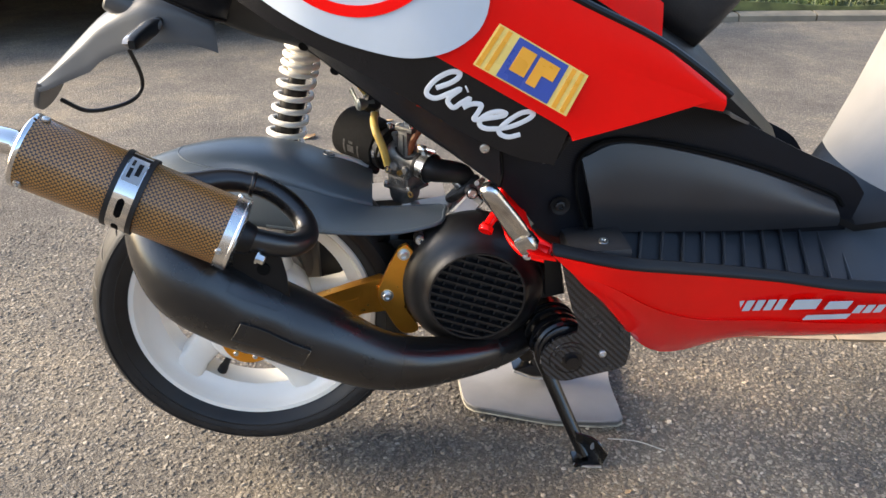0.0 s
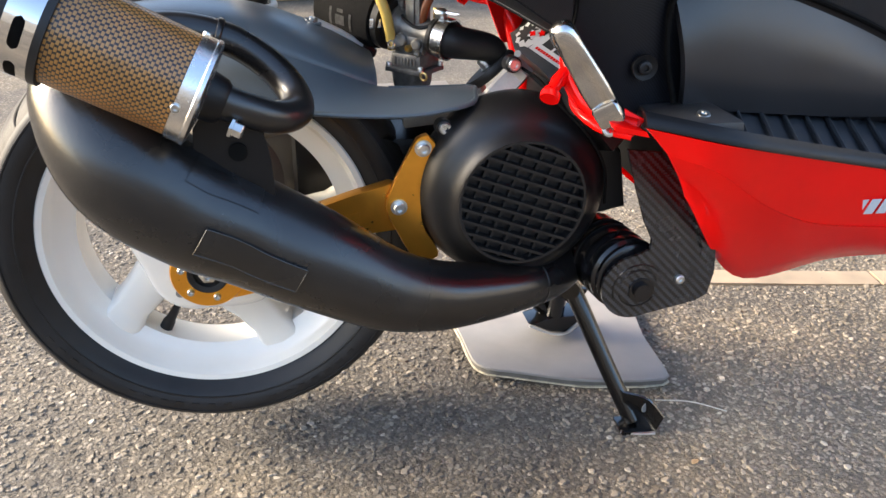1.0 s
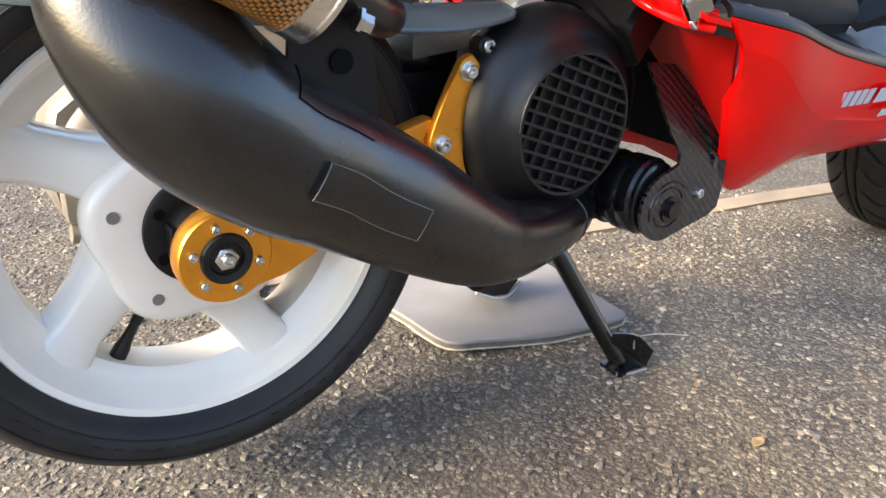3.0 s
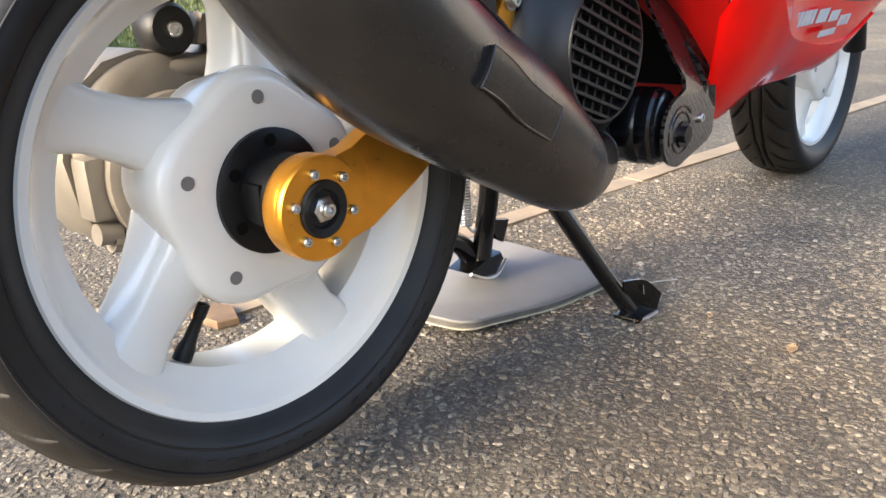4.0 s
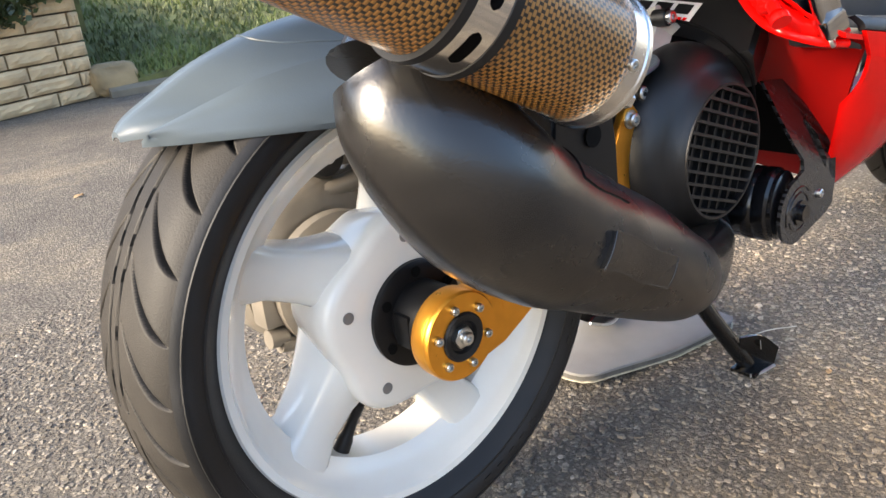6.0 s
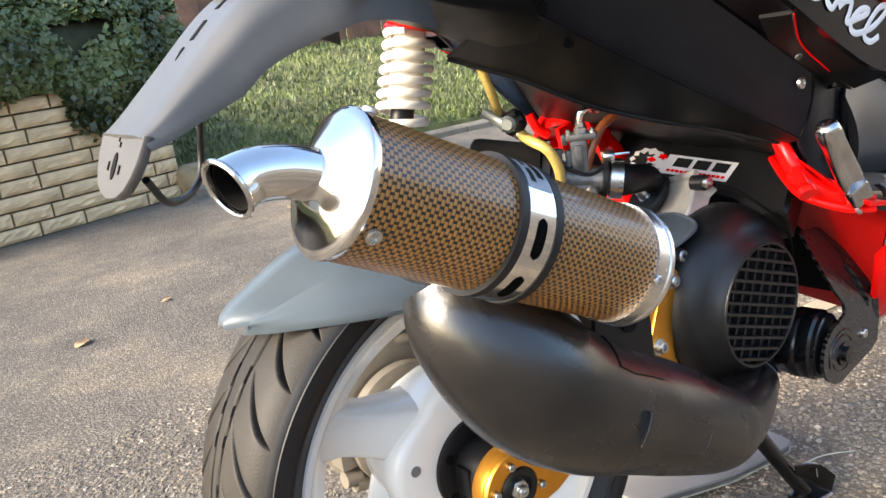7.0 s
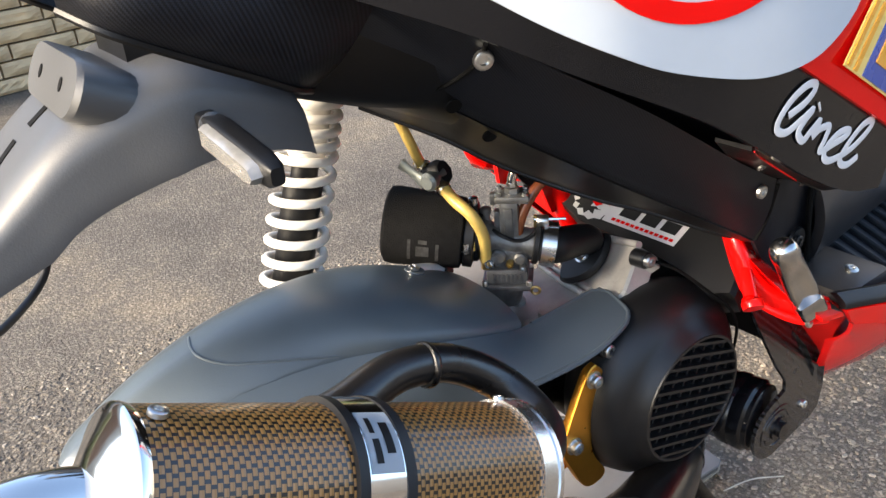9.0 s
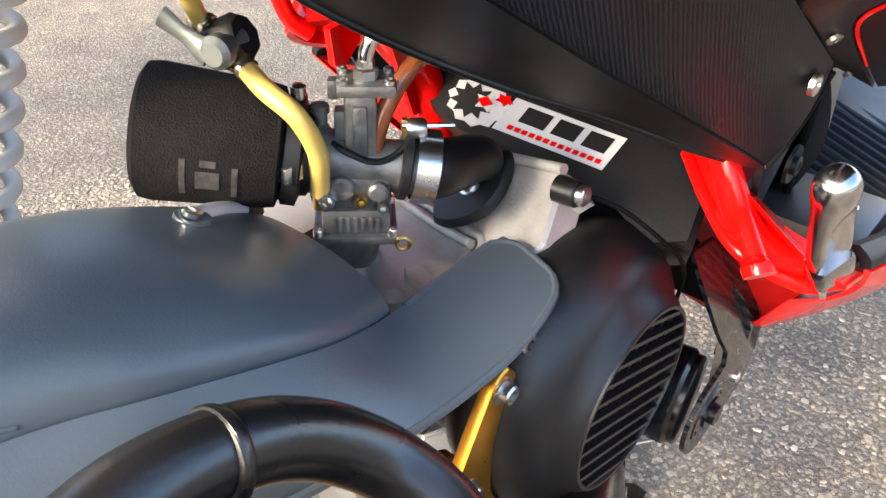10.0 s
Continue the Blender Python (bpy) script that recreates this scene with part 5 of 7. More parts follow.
for i, row in enumerate(g):
    for p in row:
        p.z -= 0.002 * math.sin(math.pi * i / 7)
part("under_panel", sheet(g, V(0, 0.002, 0.003)), M_BLK, strip, "smooth black underside of the panel")
part("under_edge", tube(UE, 0.0028, n=8), M_BLK, strip)
bolt("panel_screw", (0.322, -0.1405, 0.567), (0.1, -1, 0), 0.0055, 0.003, strip, M_ZINC)
for p in ((0.1059, 0.0096, 0.6620), (0.1174, -0.0343, 0.6638), (0.1523, -0.0282, 0.6323)):
    part("panel_recess", lathe([(0, 0.0062), (0.0012, 0.0058), (0.0012, 0.003), (0.0006, 0.001)], p, (-0.25, -0.85, -0.45), n=20), M_DARK, strip)
bolt("panel_screw", (0.108, -0.080, 0.704), (-0.3, -0.9, -0.2), 0.0065, 0.004, strip, M_ZINC)

for p in ([(0.1057, -0.0826, 0.7142), (0.1096, -0.0735, 0.7038), (0.1092, -0.0554, 0.6911), (0.1062, -0.0356, 0.6800), (0.1006, -0.0207, 0.6752)], [(0.343, -0.124, 0.514), (0.345, -0.131, 0.535), (0.341, -0.139, 0.568)]):
    part("panel_seam", tube([(x, y - 0.004, z) for x, y, z in p], 0.0016, n=8), M_DARK, strip)
part("rolled_edge", mirrored(tube([(0.010, 0.040, 0.690), (0.030, 0.016, 0.692), (0.062, -0.002, 0.694), (0.084, -0.010, 0.684), (0.100, -0.018, 0.674)], 0.0026, n=10)), M_BLK, strip)

# the fairing's edge turns in to a red lip, and a black bracket joins it to the panel
LIP = [(0.244, -0.181, 0.632), (0.298, -0.156, 0.604), (0.345, -0.155, 0.574), (0.388, -0.155, 0.551)]
part("turned_edge", mirrored(sheet(between(LIP, fair([(0.2444, 0.6334), (0.2958, 0.6010), (0.349, 0.5745), (0.3915, 0.5644)], -0.005), 4, 24), V(0, 0, 0.003))), M_BLK, side, "black turned-in fairing edge")
part("red_lip", mirrored(tube([(x, y, z - 0.001, r) for (x, y, z), r in zip(LIP[:3], (0.0005, 0.0010, 0.0006))], n=8)), M_RED, side, "red inner edge of the fairing")
part("joining_bracket", mirrored(sheet(between([(0.246, -0.150, 0.630), (0.290, -0.137, 0.600), (0.338, -0.139, 0.573), (0.392, -0.124, 0.556)], [(x, y + 0.002, z - 0.001) for x, y, z in LIP], 4, 24), V(0, 0, 0.003))), M_BLK, side, "black joining strip behind the fairing")
for p in ((0.310, -0.146, 0.592), (0.378, -0.142, 0.558)):
    bolt("strip_screw", p, (-0.2, -0.7, -0.6), 0.0034, 0.002, side, M_CARBU)

# black mid panel with its storage door
MID_T = [(0.340, -0.143, 0.572), (0.400, -0.124, 0.553), (0.433, -0.116, 0.573), (0.464, -0.109, 0.594), (0.533, -0.094, 0.601), (0.625, -0.075, 0.580), (0.748, -0.050, 0.519), (0.833, -0.040, 0.478), (0.861, -0.040, 0.448)]
MID_B = [(0.344, -0.125, 0.513), (0.372, -0.119, 0.480), (0.402, -0.112, 0.443), (0.445, -0.102, 0.428), (0.538, -0.081, 0.416), (0.633, -0.061, 0.403), (0.731, -0.042, 0.392), (0.850, -0.028, 0.381)]
mid = part("mid_panel", mirrored(sheet(between(MID_B, MID_T, 10, 40, bow=0.003), V(0, 0.004, 0), uv=True)), M_CARB, scooter, "black plastic side panel under the seat")
part("panel_lip", mirrored(sheet(between([(0.401, -0.121, 0.548), (0.433, -0.113, 0.571), (0.464, -0.106, 0.592), (0.534, -0.091, 0.599), (0.624, -0.072, 0.579), (0.669, -0.063, 0.558)], [(0.396, -0.186, 0.566), (0.414, -0.194, 0.598), (0.437, -0.200, 0.621), (0.493, -0.204, 0.632), (0.566, -0.202, 0.620), (0.590, -0.180, 0.606)], 4, 24), V(0, 0, 0.004))), M_BLK, mid, "black inner lip under the fairing")
door = between([(0.466, -0.113, 0.441), (0.565, -0.091, 0.427), (0.685, -0.067, 0.412), (0.831, -0.044, 0.402)], [(0.443, -0.116, 0.541), (0.504, -0.102, 0.553), (0.655, -0.071, 0.509), (0.817, -0.042, 0.442)], 12, 30, bow=0.012)
part("storage_door", mirrored(sheet(door, V(0, 0.010, 0))), M_DOOR, mid, "smooth black bulged side door")
part("door_gap", mirrored(tube([(0.456, -0.114, 0.447), (0.440, -0.118, 0.500), (0.444, -0.117, 0.547), (0.504, -0.103, 0.559), (0.656, -0.072, 0.517), (0.805, -0.044, 0.455), (0.833, -0.043, 0.432)], 0.0028, n=8)), M_DARK, mid)
part("bolt_boss", lathe([(0.002, 0.0125), (0.0042, 0.0118), (0.0036, 0.0095), (0.0026, 0.006)], (0.419, -0.118, 0.483), (0.1, -1, 0), n=28), M_BLK, mid)
bolt("panel_bolt", (0.419, -0.121, 0.483), (0, -1, 0), 0.0060, 0.004, mid, M_RUB)
part("footboard_end", box((0.424, -0.172, 0.424), (0.500, -0.100, 0.446), 0.008), M_DOOR, mid, "raised black end of the footboard")
bolt("end_screw", (0.468, -0.150, 0.4455), (0, -0.3, 1), 0.0060, 0.003, mid)

# seat
seat_l = []
for x, hw, z0, z1 in ((0.36, 0.13, 0.79, 0.86), (0.46, 0.14, 0.735, 0.82), (0.53, 0.130, 0.680, 0.79), (0.570, 0.112, 0.652, 0.785), (0.600, 0.100, 0.640, 0.78), (0.622, 0.094, 0.660, 0.778), (0.648, 0.085, 0.690, 0.775), (0.672, 0.070, 0.722, 0.77), (0.690, 0.050, 0.742, 0.765)):
    seat_l.append([V(x, YM + hw * math.copysign(abs(math.cos(t)) ** 0.6, math.cos(t)), (z0 + z1) / 2 + (z1 - z0) / 2 * math.copysign(abs(math.sin(t)) ** 0.6, math.sin(t))) for t in np.linspace(0, 2 * math.pi, 29)[:-1]])
bm = bmesh.new()
rings(bm, seat_l)
part("seat_edge", mirrored(tube(fair([(0.2988, 0.7949), (0.3996, 0.7413), (0.4831, 0.7013), (0.5309, 0.6714), (0.572, 0.64)], 0.002), 0.0042, n=8)), M_BLK, scooter, "black edge trim along the red panel")
seat = part("seat", bm, M_SEAT, scooter, "black vinyl seat")
part("seat_trim", mirrored(sheet(between([(0.37, -0.10, 0.765), (0.45, -0.105, 0.722), (0.53, -0.10, 0.672)], [(0.37, -0.095, 0.81), (0.45, -0.097, 0.775), (0.53, -0.092, 0.715)], 5, 14), V(0, 0.004, 0))), M_RED, seat, "red seat side trim")

# ---- floor, skirt and leg shield ----
FT = [(0.420, -0.172, 0.432), (0.480, -0.186, 0.426), (0.545, -0.174, 0.411), (0.613, -0.160, 0.395), (0.700, -0.151, 0.377), (0.800, -0.151, 0.358), (1.000, -0.153, 0.350)]
FI = [(0.430, -0.090, 0.440), (0.480, -0.085, 0.440), (0.545, -0.070, 0.430), (0.613, -0.055, 0.420), (0.700, -0.038, 0.406), (0.800, -0.022, 0.394), (1.000, -0.022, 0.390)]
floorb = part("footboard", mirrored(sheet(between(FT, FI, 8, 40), V(0, 0, -0.006))), M_FLOOR, scooter, "black rubber footboard")
for k in range(11):
    x = 0.505 + k * 0.030
    z = 0.4255 - (x - 0.48) * 0.205
    y = -0.180 + min(0.030, (x - 0.49) * 0.19)
    zi = 0.439 - (x - 0.48) * 0.160
    yi = -0.080 + (x - 0.48) * 0.17
    rib = [(x + 0.036 * u, y + (yi - y) * u, z + (zi - z) * 0.93 * u + 0.0015 - 0.004 * u) for u in (0.0, 0.5, 1.0)]
    part("tread_rib", tube(rib, 0.0042, n=8, smooth=4, flat=0.6), M_FLOOR, floorb)
SKB = [(0.470, -0.140, 0.362), (0.575, -0.088, 0.240), (0.683, -0.100, 0.262), (0.800, -0.104, 0.262), (0.920, -0.104, 0.264), (1.030, -0.10, 0.305)]
top_ = [(0.400, -0.184, 0.446), (0.480, -0.196, 0.430), (0.545, -0.183, 0.414), (0.613, -0.168, 0.398), (0.700, -0.158, 0.380), (0.800, -0.158, 0.361), (0.92, -0.160, 0.352), (1.02, -0.160, 0.352)]
mid_ = [(0.425, -0.180, 0.420), (0.470, -0.190, 0.405), (0.530, -0.181, 0.366), (0.600, -0.164, 0.336), (0.700, -0.146, 0.318), (0.810, -0.141, 0.304), (0.92, -0.141, 0.303), (1.02, -0.145, 0.330)]
g1 = between(SKB, mid_, 8, 40, bow=0.006)
g2 = between(mid_, top_, 8, 40, f=lambda p: p + V(0, 0.004 * min(1.0, max(0.0, (p.x - 0.46) / 0.04)), 0))
skirt = part("side_skirt", mirrored(sheet(g1, V(0, 0.004, 0))), M_RED, scooter, "gloss red lower side skirt")
part("upper_skirt_panel", mirrored(sheet(g2, V(0, 0.004, 0))), M_RED, skirt)
trim_lo = [(x, y + 0.001, z + 0.001) for x, y, z in top_]
trim_hi = [(x, y + 0.011, z + 0.013) for x, y, z in top_]
part("floor_trim", mirrored(sheet(between(trim_lo, trim_hi, 5, 40, bow=0.003), V(0, 0.006, -0.002))), M_BLK, skirt, "black moulded floor edge")
# white lettering on the recessed panel, too worn to read
for x0, x1, zz, h, nb in ((0.645, 0.715, 0.346, 0.017, 5), (0.722, 0.758, 0.345, 0.016, 1), (0.768, 0.800, 0.342, 0.013, 1), (0.808, 0.850, 0.334, 0.013, 3), (0.745, 0.806, 0.322, 0.008, 1)):
    w = (x1 - x0) / nb
    for i in range(nb):
        a = x0 + i * w
        rows = []
        for i2 in (0, 1):
            z = zz - h / 2 + i2 * h
            row = []
            for j in range(4):
                x = a + w * (0.70 if nb > 1 else 0.96) * j / 3 + (0.004 if i2 else 0)
                zm, zt = 0.318 - (x - 0.70) * 0.127, 0.380 - (x - 0.70) * 0.19
                row.append(V(x, -0.1475 - (z - zm) / (zt - zm) * 0.0125, z))
            rows.append(row)
        part("skirt_bar", sheet(rows, V(0, 0.001, 0)), M_WHITE, skirt)
# inner tunnel and leg shield
leg = []
for x, z, w in ((0.74, 0.505, 0.085), (0.80, 0.460, 0.085), (0.86, 0.430, 0.09), (0.93, 0.440, 0.15), (0.99, 0.52, 0.19), (1.04, 0.64, 0.205), (1.09, 0.78, 0.20)):
    leg.append([V(x - 0.03 * (1 - (j / 10 - 1) ** 2) * (1 if x > 0.9 else 0), YM + w * (j / 10 - 1), z - (0.03 * (j / 10 - 1) ** 2 if x < 0.9 else 0)) for j in range(21)])
part("tunnel", sheet(leg[:4], V(0, 0, -0.01)), M_BLK, scooter, "black centre tunnel")
part("leg_shield", sheet(leg[3:], V(0.02, 0, -0.01)), M_GREY, scooter, "light grey inner leg shield")
part("belly_pan", mirrored(sheet(between([(0.60, 0.04, 0.275), (0.80, 0.04, 0.262), (1.0, 0.04, 0.30)], [(0.60, -0.085, 0.262), (0.80, -0.10, 0.264), (1.0, -0.10, 0.30)], 4, 12), V(0, 0, 0.005))), M_RED, scooter, "red belly pan")

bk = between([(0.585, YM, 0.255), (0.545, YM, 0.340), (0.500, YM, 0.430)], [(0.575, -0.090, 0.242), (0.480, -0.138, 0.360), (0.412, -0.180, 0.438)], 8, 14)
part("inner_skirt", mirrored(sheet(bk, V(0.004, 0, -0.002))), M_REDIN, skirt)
# Added near-black sheet, standing for the shade in the engine bay.
part("engine_shade_sheet", sheet([[V(0.49 + (0.42 - z) * 0.3, y, z) for y in np.linspace(-0.070, 0.195, 6)] for z in (0.285, 0.35, 0.43, 0.50)], V(0.006, 0, 0)), M_DARK, scooter, "near-black sheet added for the shade in the engine bay")

# ---- pillion peg ----
pbr = bmesh.new()
tube([(0.356, -0.094, 0.516, 0.0085), (0.350, -0.108, 0.496, 0.0090), (0.351, -0.121, 0.474, 0.0100), (0.360, -0.137, 0.457, 0.0105), (0.378, -0.154, 0.446, 0.0100), (0.398, -0.166, 0.442, 0.009)], n=20, bm=pbr, flat=0.8)
tube([(0.344, -0.122, 0.482, 0.0050), (0.336, -0.130, 0.476, 0.0056), (0.3270, -0.1405, 0.4680, 0.0060), (0.3265, -0.1412, 0.4675, 0.0088), (0.3240, -0.1450, 0.4635, 0.0086)], n=18, smooth=3, bm=pbr)
sheet([[V(0.346, -0.108, 0.502), V(0.350, -0.138, 0.480), V(0.362, -0.160, 0.458), V(0.372, -0.178, 0.448)], [V(0.372, -0.108, 0.486), V(0.378, -0.134, 0.468), V(0.388, -0.155, 0.448), V(0.402, -0.180, 0.442)]], V(0.003, 0, -0.005), pbr)
PL_L = [(0.396, -0.065, 0.479), (0.372, -0.095, 0.463), (0.354, -0.124, 0.453), (0.366, -0.158, 0.441), (0.392, -0.172, 0.436)]
PL_U = [(0.402, -0.075, 0.494), (0.384, -0.100, 0.484), (0.374, -0.128, 0.472), (0.384, -0.150, 0.459), (0.404, -0.166, 0.449)]
sheet(between(PL_L, PL_U, 5, 20), V(0.003, 0.003, -0.001), pbr)
tube(PL_L, 0.0040, n=10, bm=pbr)
sheet(between([(0.354, -0.098, 0.510), (0.350, -0.112, 0.490), (0.352, -0.124, 0.470), (0.362, -0.140, 0.455), (0.380, -0.155, 0.445)], [(0.398, -0.080, 0.494), (0.384, -0.102, 0.484), (0.374, -0.128, 0.470), (0.384, -0.150, 0.457), (0.404, -0.166, 0.448)], 4, 16), V(0.002, 0.002, -0.002), pbr)
tube([(0.334, -0.130, 0.476, 0.005), (0.346, -0.120, 0.474, 0.007), (0.360, -0.112, 0.472, 0.009)], n=14, bm=pbr)
peg_br = part("peg_bracket", pbr, M_RED, scooter, "red pillion footpeg bracket")
bolt("bracket_screw", (0.372, -0.166, 0.441), (0.2, -0.9, 0.3), 0.0065, 0.003, peg_br, M_ZINC)
part("bracket_eye", lathe([(0, 0.0035), (0.001, 0.0035)], (0.366, -0.146, 0.460), (-0.2, -0.9, 0.4), n=12), M_DARK, peg_br)
PA, PB = V(0.3215, -0.1640, 0.5280), V(0.3760, -0.1655, 0.4490)
pd_ = (PB - PA).normalized()
pn = V(-0.55, -0.80, 0.20) - pd_ * pd_.dot(V(-0.55, -0.80, 0.20))
pn.normalize()
ps = pd_.cross(pn)
loops = []
for u, w, d in ((-0.045, 0.0020, 0.0020), (-0.038, 0.0058, 0.0052), (-0.02, 0.0085, 0.0080), (0.02, 0.0104, 0.0098), (0.06, 0.0112, 0.0104), (0.12, 0.0114, 0.0104), (0.16, 0.0112, 0.0098), (0.22, 0.0112, 0.0092), (0.40, 0.0118, 0.0092), (0.65, 0.0126, 0.0096), (0.80, 0.0122, 0.0096), (0.84, 0.0104, 0.0084)):
    lp = []
    for k in range(32):
        t = 2 * math.pi * k / 32
        flute = 1 - 0.62 * max(0.0, math.cos(t)) ** 3 * max(0.0, min(1.0, (u - 0.2) / 0.15))
        lp.append(PA.lerp(PB, u) + ps * (w * math.copysign(abs(math.sin(t)) ** 0.95, math.sin(t))) + pn * (d * flute * math.copysign(abs(math.cos(t)) ** 0.95, math.cos(t))))
    loops.append(lp)
bm = bmesh.new()
rings(bm, loops)
peg = part("pillion_footpeg", bm, M_PEG, scooter, "folded polished aluminium pillion footpeg")
loops = []
for u, w, d in ((0.80, 0.0105, 0.0075), (0.83, 0.0118, 0.0090), (0.98, 0.0120, 0.0090), (1.01, 0.0108, 0.0080)):
    loops.append([PA.lerp(PB, u) + ps * (w * a) + pn * (d * b) for a, b in ((-1, -0.7), (-0.85, -1), (0.85, -1), (1, -0.7), (1, 0.7), (0.85, 1), (-0.85, 1), (-1, 0.7))])
bm = bmesh.new()
rings(bm, loops)
part("peg_knuckle", bm, M_PEG, peg, "square aluminium knuckle")

# ---- starter drum and carbon guard ----
drum = part("crank_drum", lathe([(0.050, 0.038), (0.0, 0.039), (-0.003, 0.0405), (-0.012, 0.0405), (-0.0135, 0.0395), (-0.0150, 0.0395), (-0.0165, 0.0405), (-0.027, 0.0405), (-0.030, 0.0375), (-0.0345, 0.0375), (-0.0365, 0.0350), (-0.038, 0.012)], (0.4385, -0.062, 0.2550), (-0.15, 1, 0), n=56), M_DRUM, scooter, "black ribbed drum")
for h in (0.012, 0.026):
    part("drum_groove", lathe([(0, 0.0385), (0, 0.0402), (0.003, 0.0402), (0.003, 0.0385)], V(0.4385, -0.062, 0.2550) + V(-0.15, 1, 0).normalized() * h, (-0.15, 1, 0), n=48, closed=True), M_RUB, drum)
GP = [(0.436, 0.388), (0.472, 0.384), (0.502, 0.350), (0.518, 0.322), (0.529, 0.289), (0.532, 0.262), (0.528, 0.236), (0.515, 0.2285)] + arc(0.4450, 0.2505, 0.0365, -68, -262, 26) + [(0.4560, 0.2930), (0.4570, 0.3040), (0.4500, 0.3200), (0.4430, 0.3500)]
guard = part("carbon_guard", planar_uv(prism(GP, lambda a, b, h: V(a, -0.108 - h + max(0.0, b - 0.30) * 0.45, b), 0.004)), M_CARBG, scooter, "glossy carbon-fibre pulley guard")
part("guard_flange", planar_uv(prism([(0.520, 0.252), (0.524, 0.290), (0.515, 0.322), (0.495, 0.350), (0.490, 0.345), (0.508, 0.318), (0.516, 0.290), (0.513, 0.252)], lambda a, b, h: V(a, -0.086 - h + max(0.0, b - 0.30) * 0.45, b), 0.022)), M_CARBG, guard)
bolt("guard_bolt", (0.493, -0.112, 0.257), (0, -1, 0), 0.005, 0.004, guard)
part("pulley_nut", lathe([(0, 0.014), (0.003, 0.014), (0.003, 0.009), (0.008, 0.009), (0.008, 0.004)], (0.4520, -0.1110, 0.2470), (-0.05, -1, 0), n=24), M_DRUM, guard)
for a0, a1, r_ in ((20, 160, 0.021), (200, 330, 0.021), (40, 200, 0.0275)):
    part("guard_relief", tube([(0.4480 + r_ * math.cos(radians(a0 + (a1 - a0) * i / 12)), -0.1122, 0.2490 + r_ * math.sin(radians(a0 + (a1 - a0) * i / 12))) for i in range(13)], 0.0010, n=6), M_DRUM, guard)

# Black box added to fill the gap, standing for the shadow round the cylinder.
cyl = bmesh.new()
box((0.375, 0.024, 0.300), (0.452, 0.125, 0.455), 0.012, cyl)
part("cylinder_filler", cyl, M_BLK, scooter, "black box added for the shadow round the cylinder")
for k in range(6):
    part("cooling_fin", box((0.372, 0.004, 0.315 + k * 0.022), (0.440, 0.13, 0.318 + k * 0.022), 0.001), M_BLK, scooter)

# ---- centre stand ----
sb = tube([(0.412, 0.058, 0.206, 0.0115), (0.436, 0.046, 0.166, 0.0115), (0.450, 0.032, 0.135, 0.0115), (0.479, 0.001, 0.068, 0.0110), (0.507, -0.030, 0.006, 0.0110)], n=20)
stand = part("centre_stand", sb, M_STAND, scooter, "gloss black tubular centre stand")
ft = between([(0.500, -0.022, 0.002), (0.516, -0.034, 0.002), (0.530, -0.052, 0.003)], [(0.492, -0.026, 0.050), (0.520, -0.040, 0.046), (0.538, -0.054, 0.026)], 5, 8)
part("stand_foot", sheet(ft, V(-0.002, -0.003, 0)), M_STAND, stand, "worn flat stand foot")
part("foot_eye", lathe([(0, 0.006), (0.0008, 0.006)], (0.5155, -0.0425, 0.034), (0.5, -0.85, 0.1), n=16), M_HOLE, stand)
part("worn_edge", tube([(0.486, -0.046, 0.003), (0.505, -0.052, 0.002), (0.528, -0.056, 0.003)], 0.0022, n=8), M_ZINC, stand, "bare scraped metal edge")
part("stand_foot_plate", box((0.486, -0.052, 0.0), (0.530, -0.018, 0.005), 0.002), M_STAND, stand)
part("cross_tube", tube([(0.405, -0.030, 0.204), (0.452, 0.150, 0.206)], 0.012, n=16, smooth=1), M_STAND, stand)
part("stand_leg", tube([(0.452, 0.146, 0.205, 0.013), (0.466, 0.157, 0.146, 0.0135), (0.465, 0.165, 0.096, 0.0135), (0.464, 0.174, 0.042, 0.0135)], n=18), M_STAND, stand)
part("leg_web", prism([(0.458, 0.108), (0.506, 0.096), (0.492, 0.066), (0.476, 0.076)], xz(0.165), 0.010, 0.002), M_STAND, stand)
part("far_foot", prism([(0.422, 0.041), (0.455, 0.025), (0.48, 0.0225), (0.5, 0.04), (0.494, 0.051), (0.457, 0.05)], xz(0.200), 0.040, 0.004), M_STAND, stand, "worn black stand shoe")
part("shoe_edge", tube([(0.422, 0.157, 0.041), (0.455, 0.157, 0.025), (0.48, 0.157, 0.0235), (0.5, 0.157, 0.04)], 0.0020, n=8), M_ZINC, stand, "bare scraped metal edge")
part("kick_lever", tube([(0.309, 0.185, 0.107, 0.013), (0.352, 0.185, 0.098, 0.0135), (0.398, 0.185, 0.091, 0.0135), (0.432, 0.185, 0.076, 0.014), (0.456, 0.185, 0.051, 0.015), (0.472, 0.185, 0.025, 0.014)], n=16), M_STAND, stand)
cp, a, h = [], 0.0, 0.0
S_TOP, S_END = V(0.424, 0.165, 0.173), V(0.427, 0.165, 0.106)
while h < 1.0:
    cp.append(S_TOP.lerp(S_END, h) + V(math.cos(a), math.sin(a), 0) * 0.0062)
    a, h = a + 2 * math.pi / 12, h + 1 / (12 * 17)
part("stand_spring", tube(cp, 0.0015, n=6, smooth=1), M_ZINC, stand, "zinc return spring")
part("spring_hook", tube([S_END, S_END + V(0.008, -0.004, -0.010), S_END + V(0.016, -0.002, -0.008)], 0.0018, n=8), M_ZINC, stand)

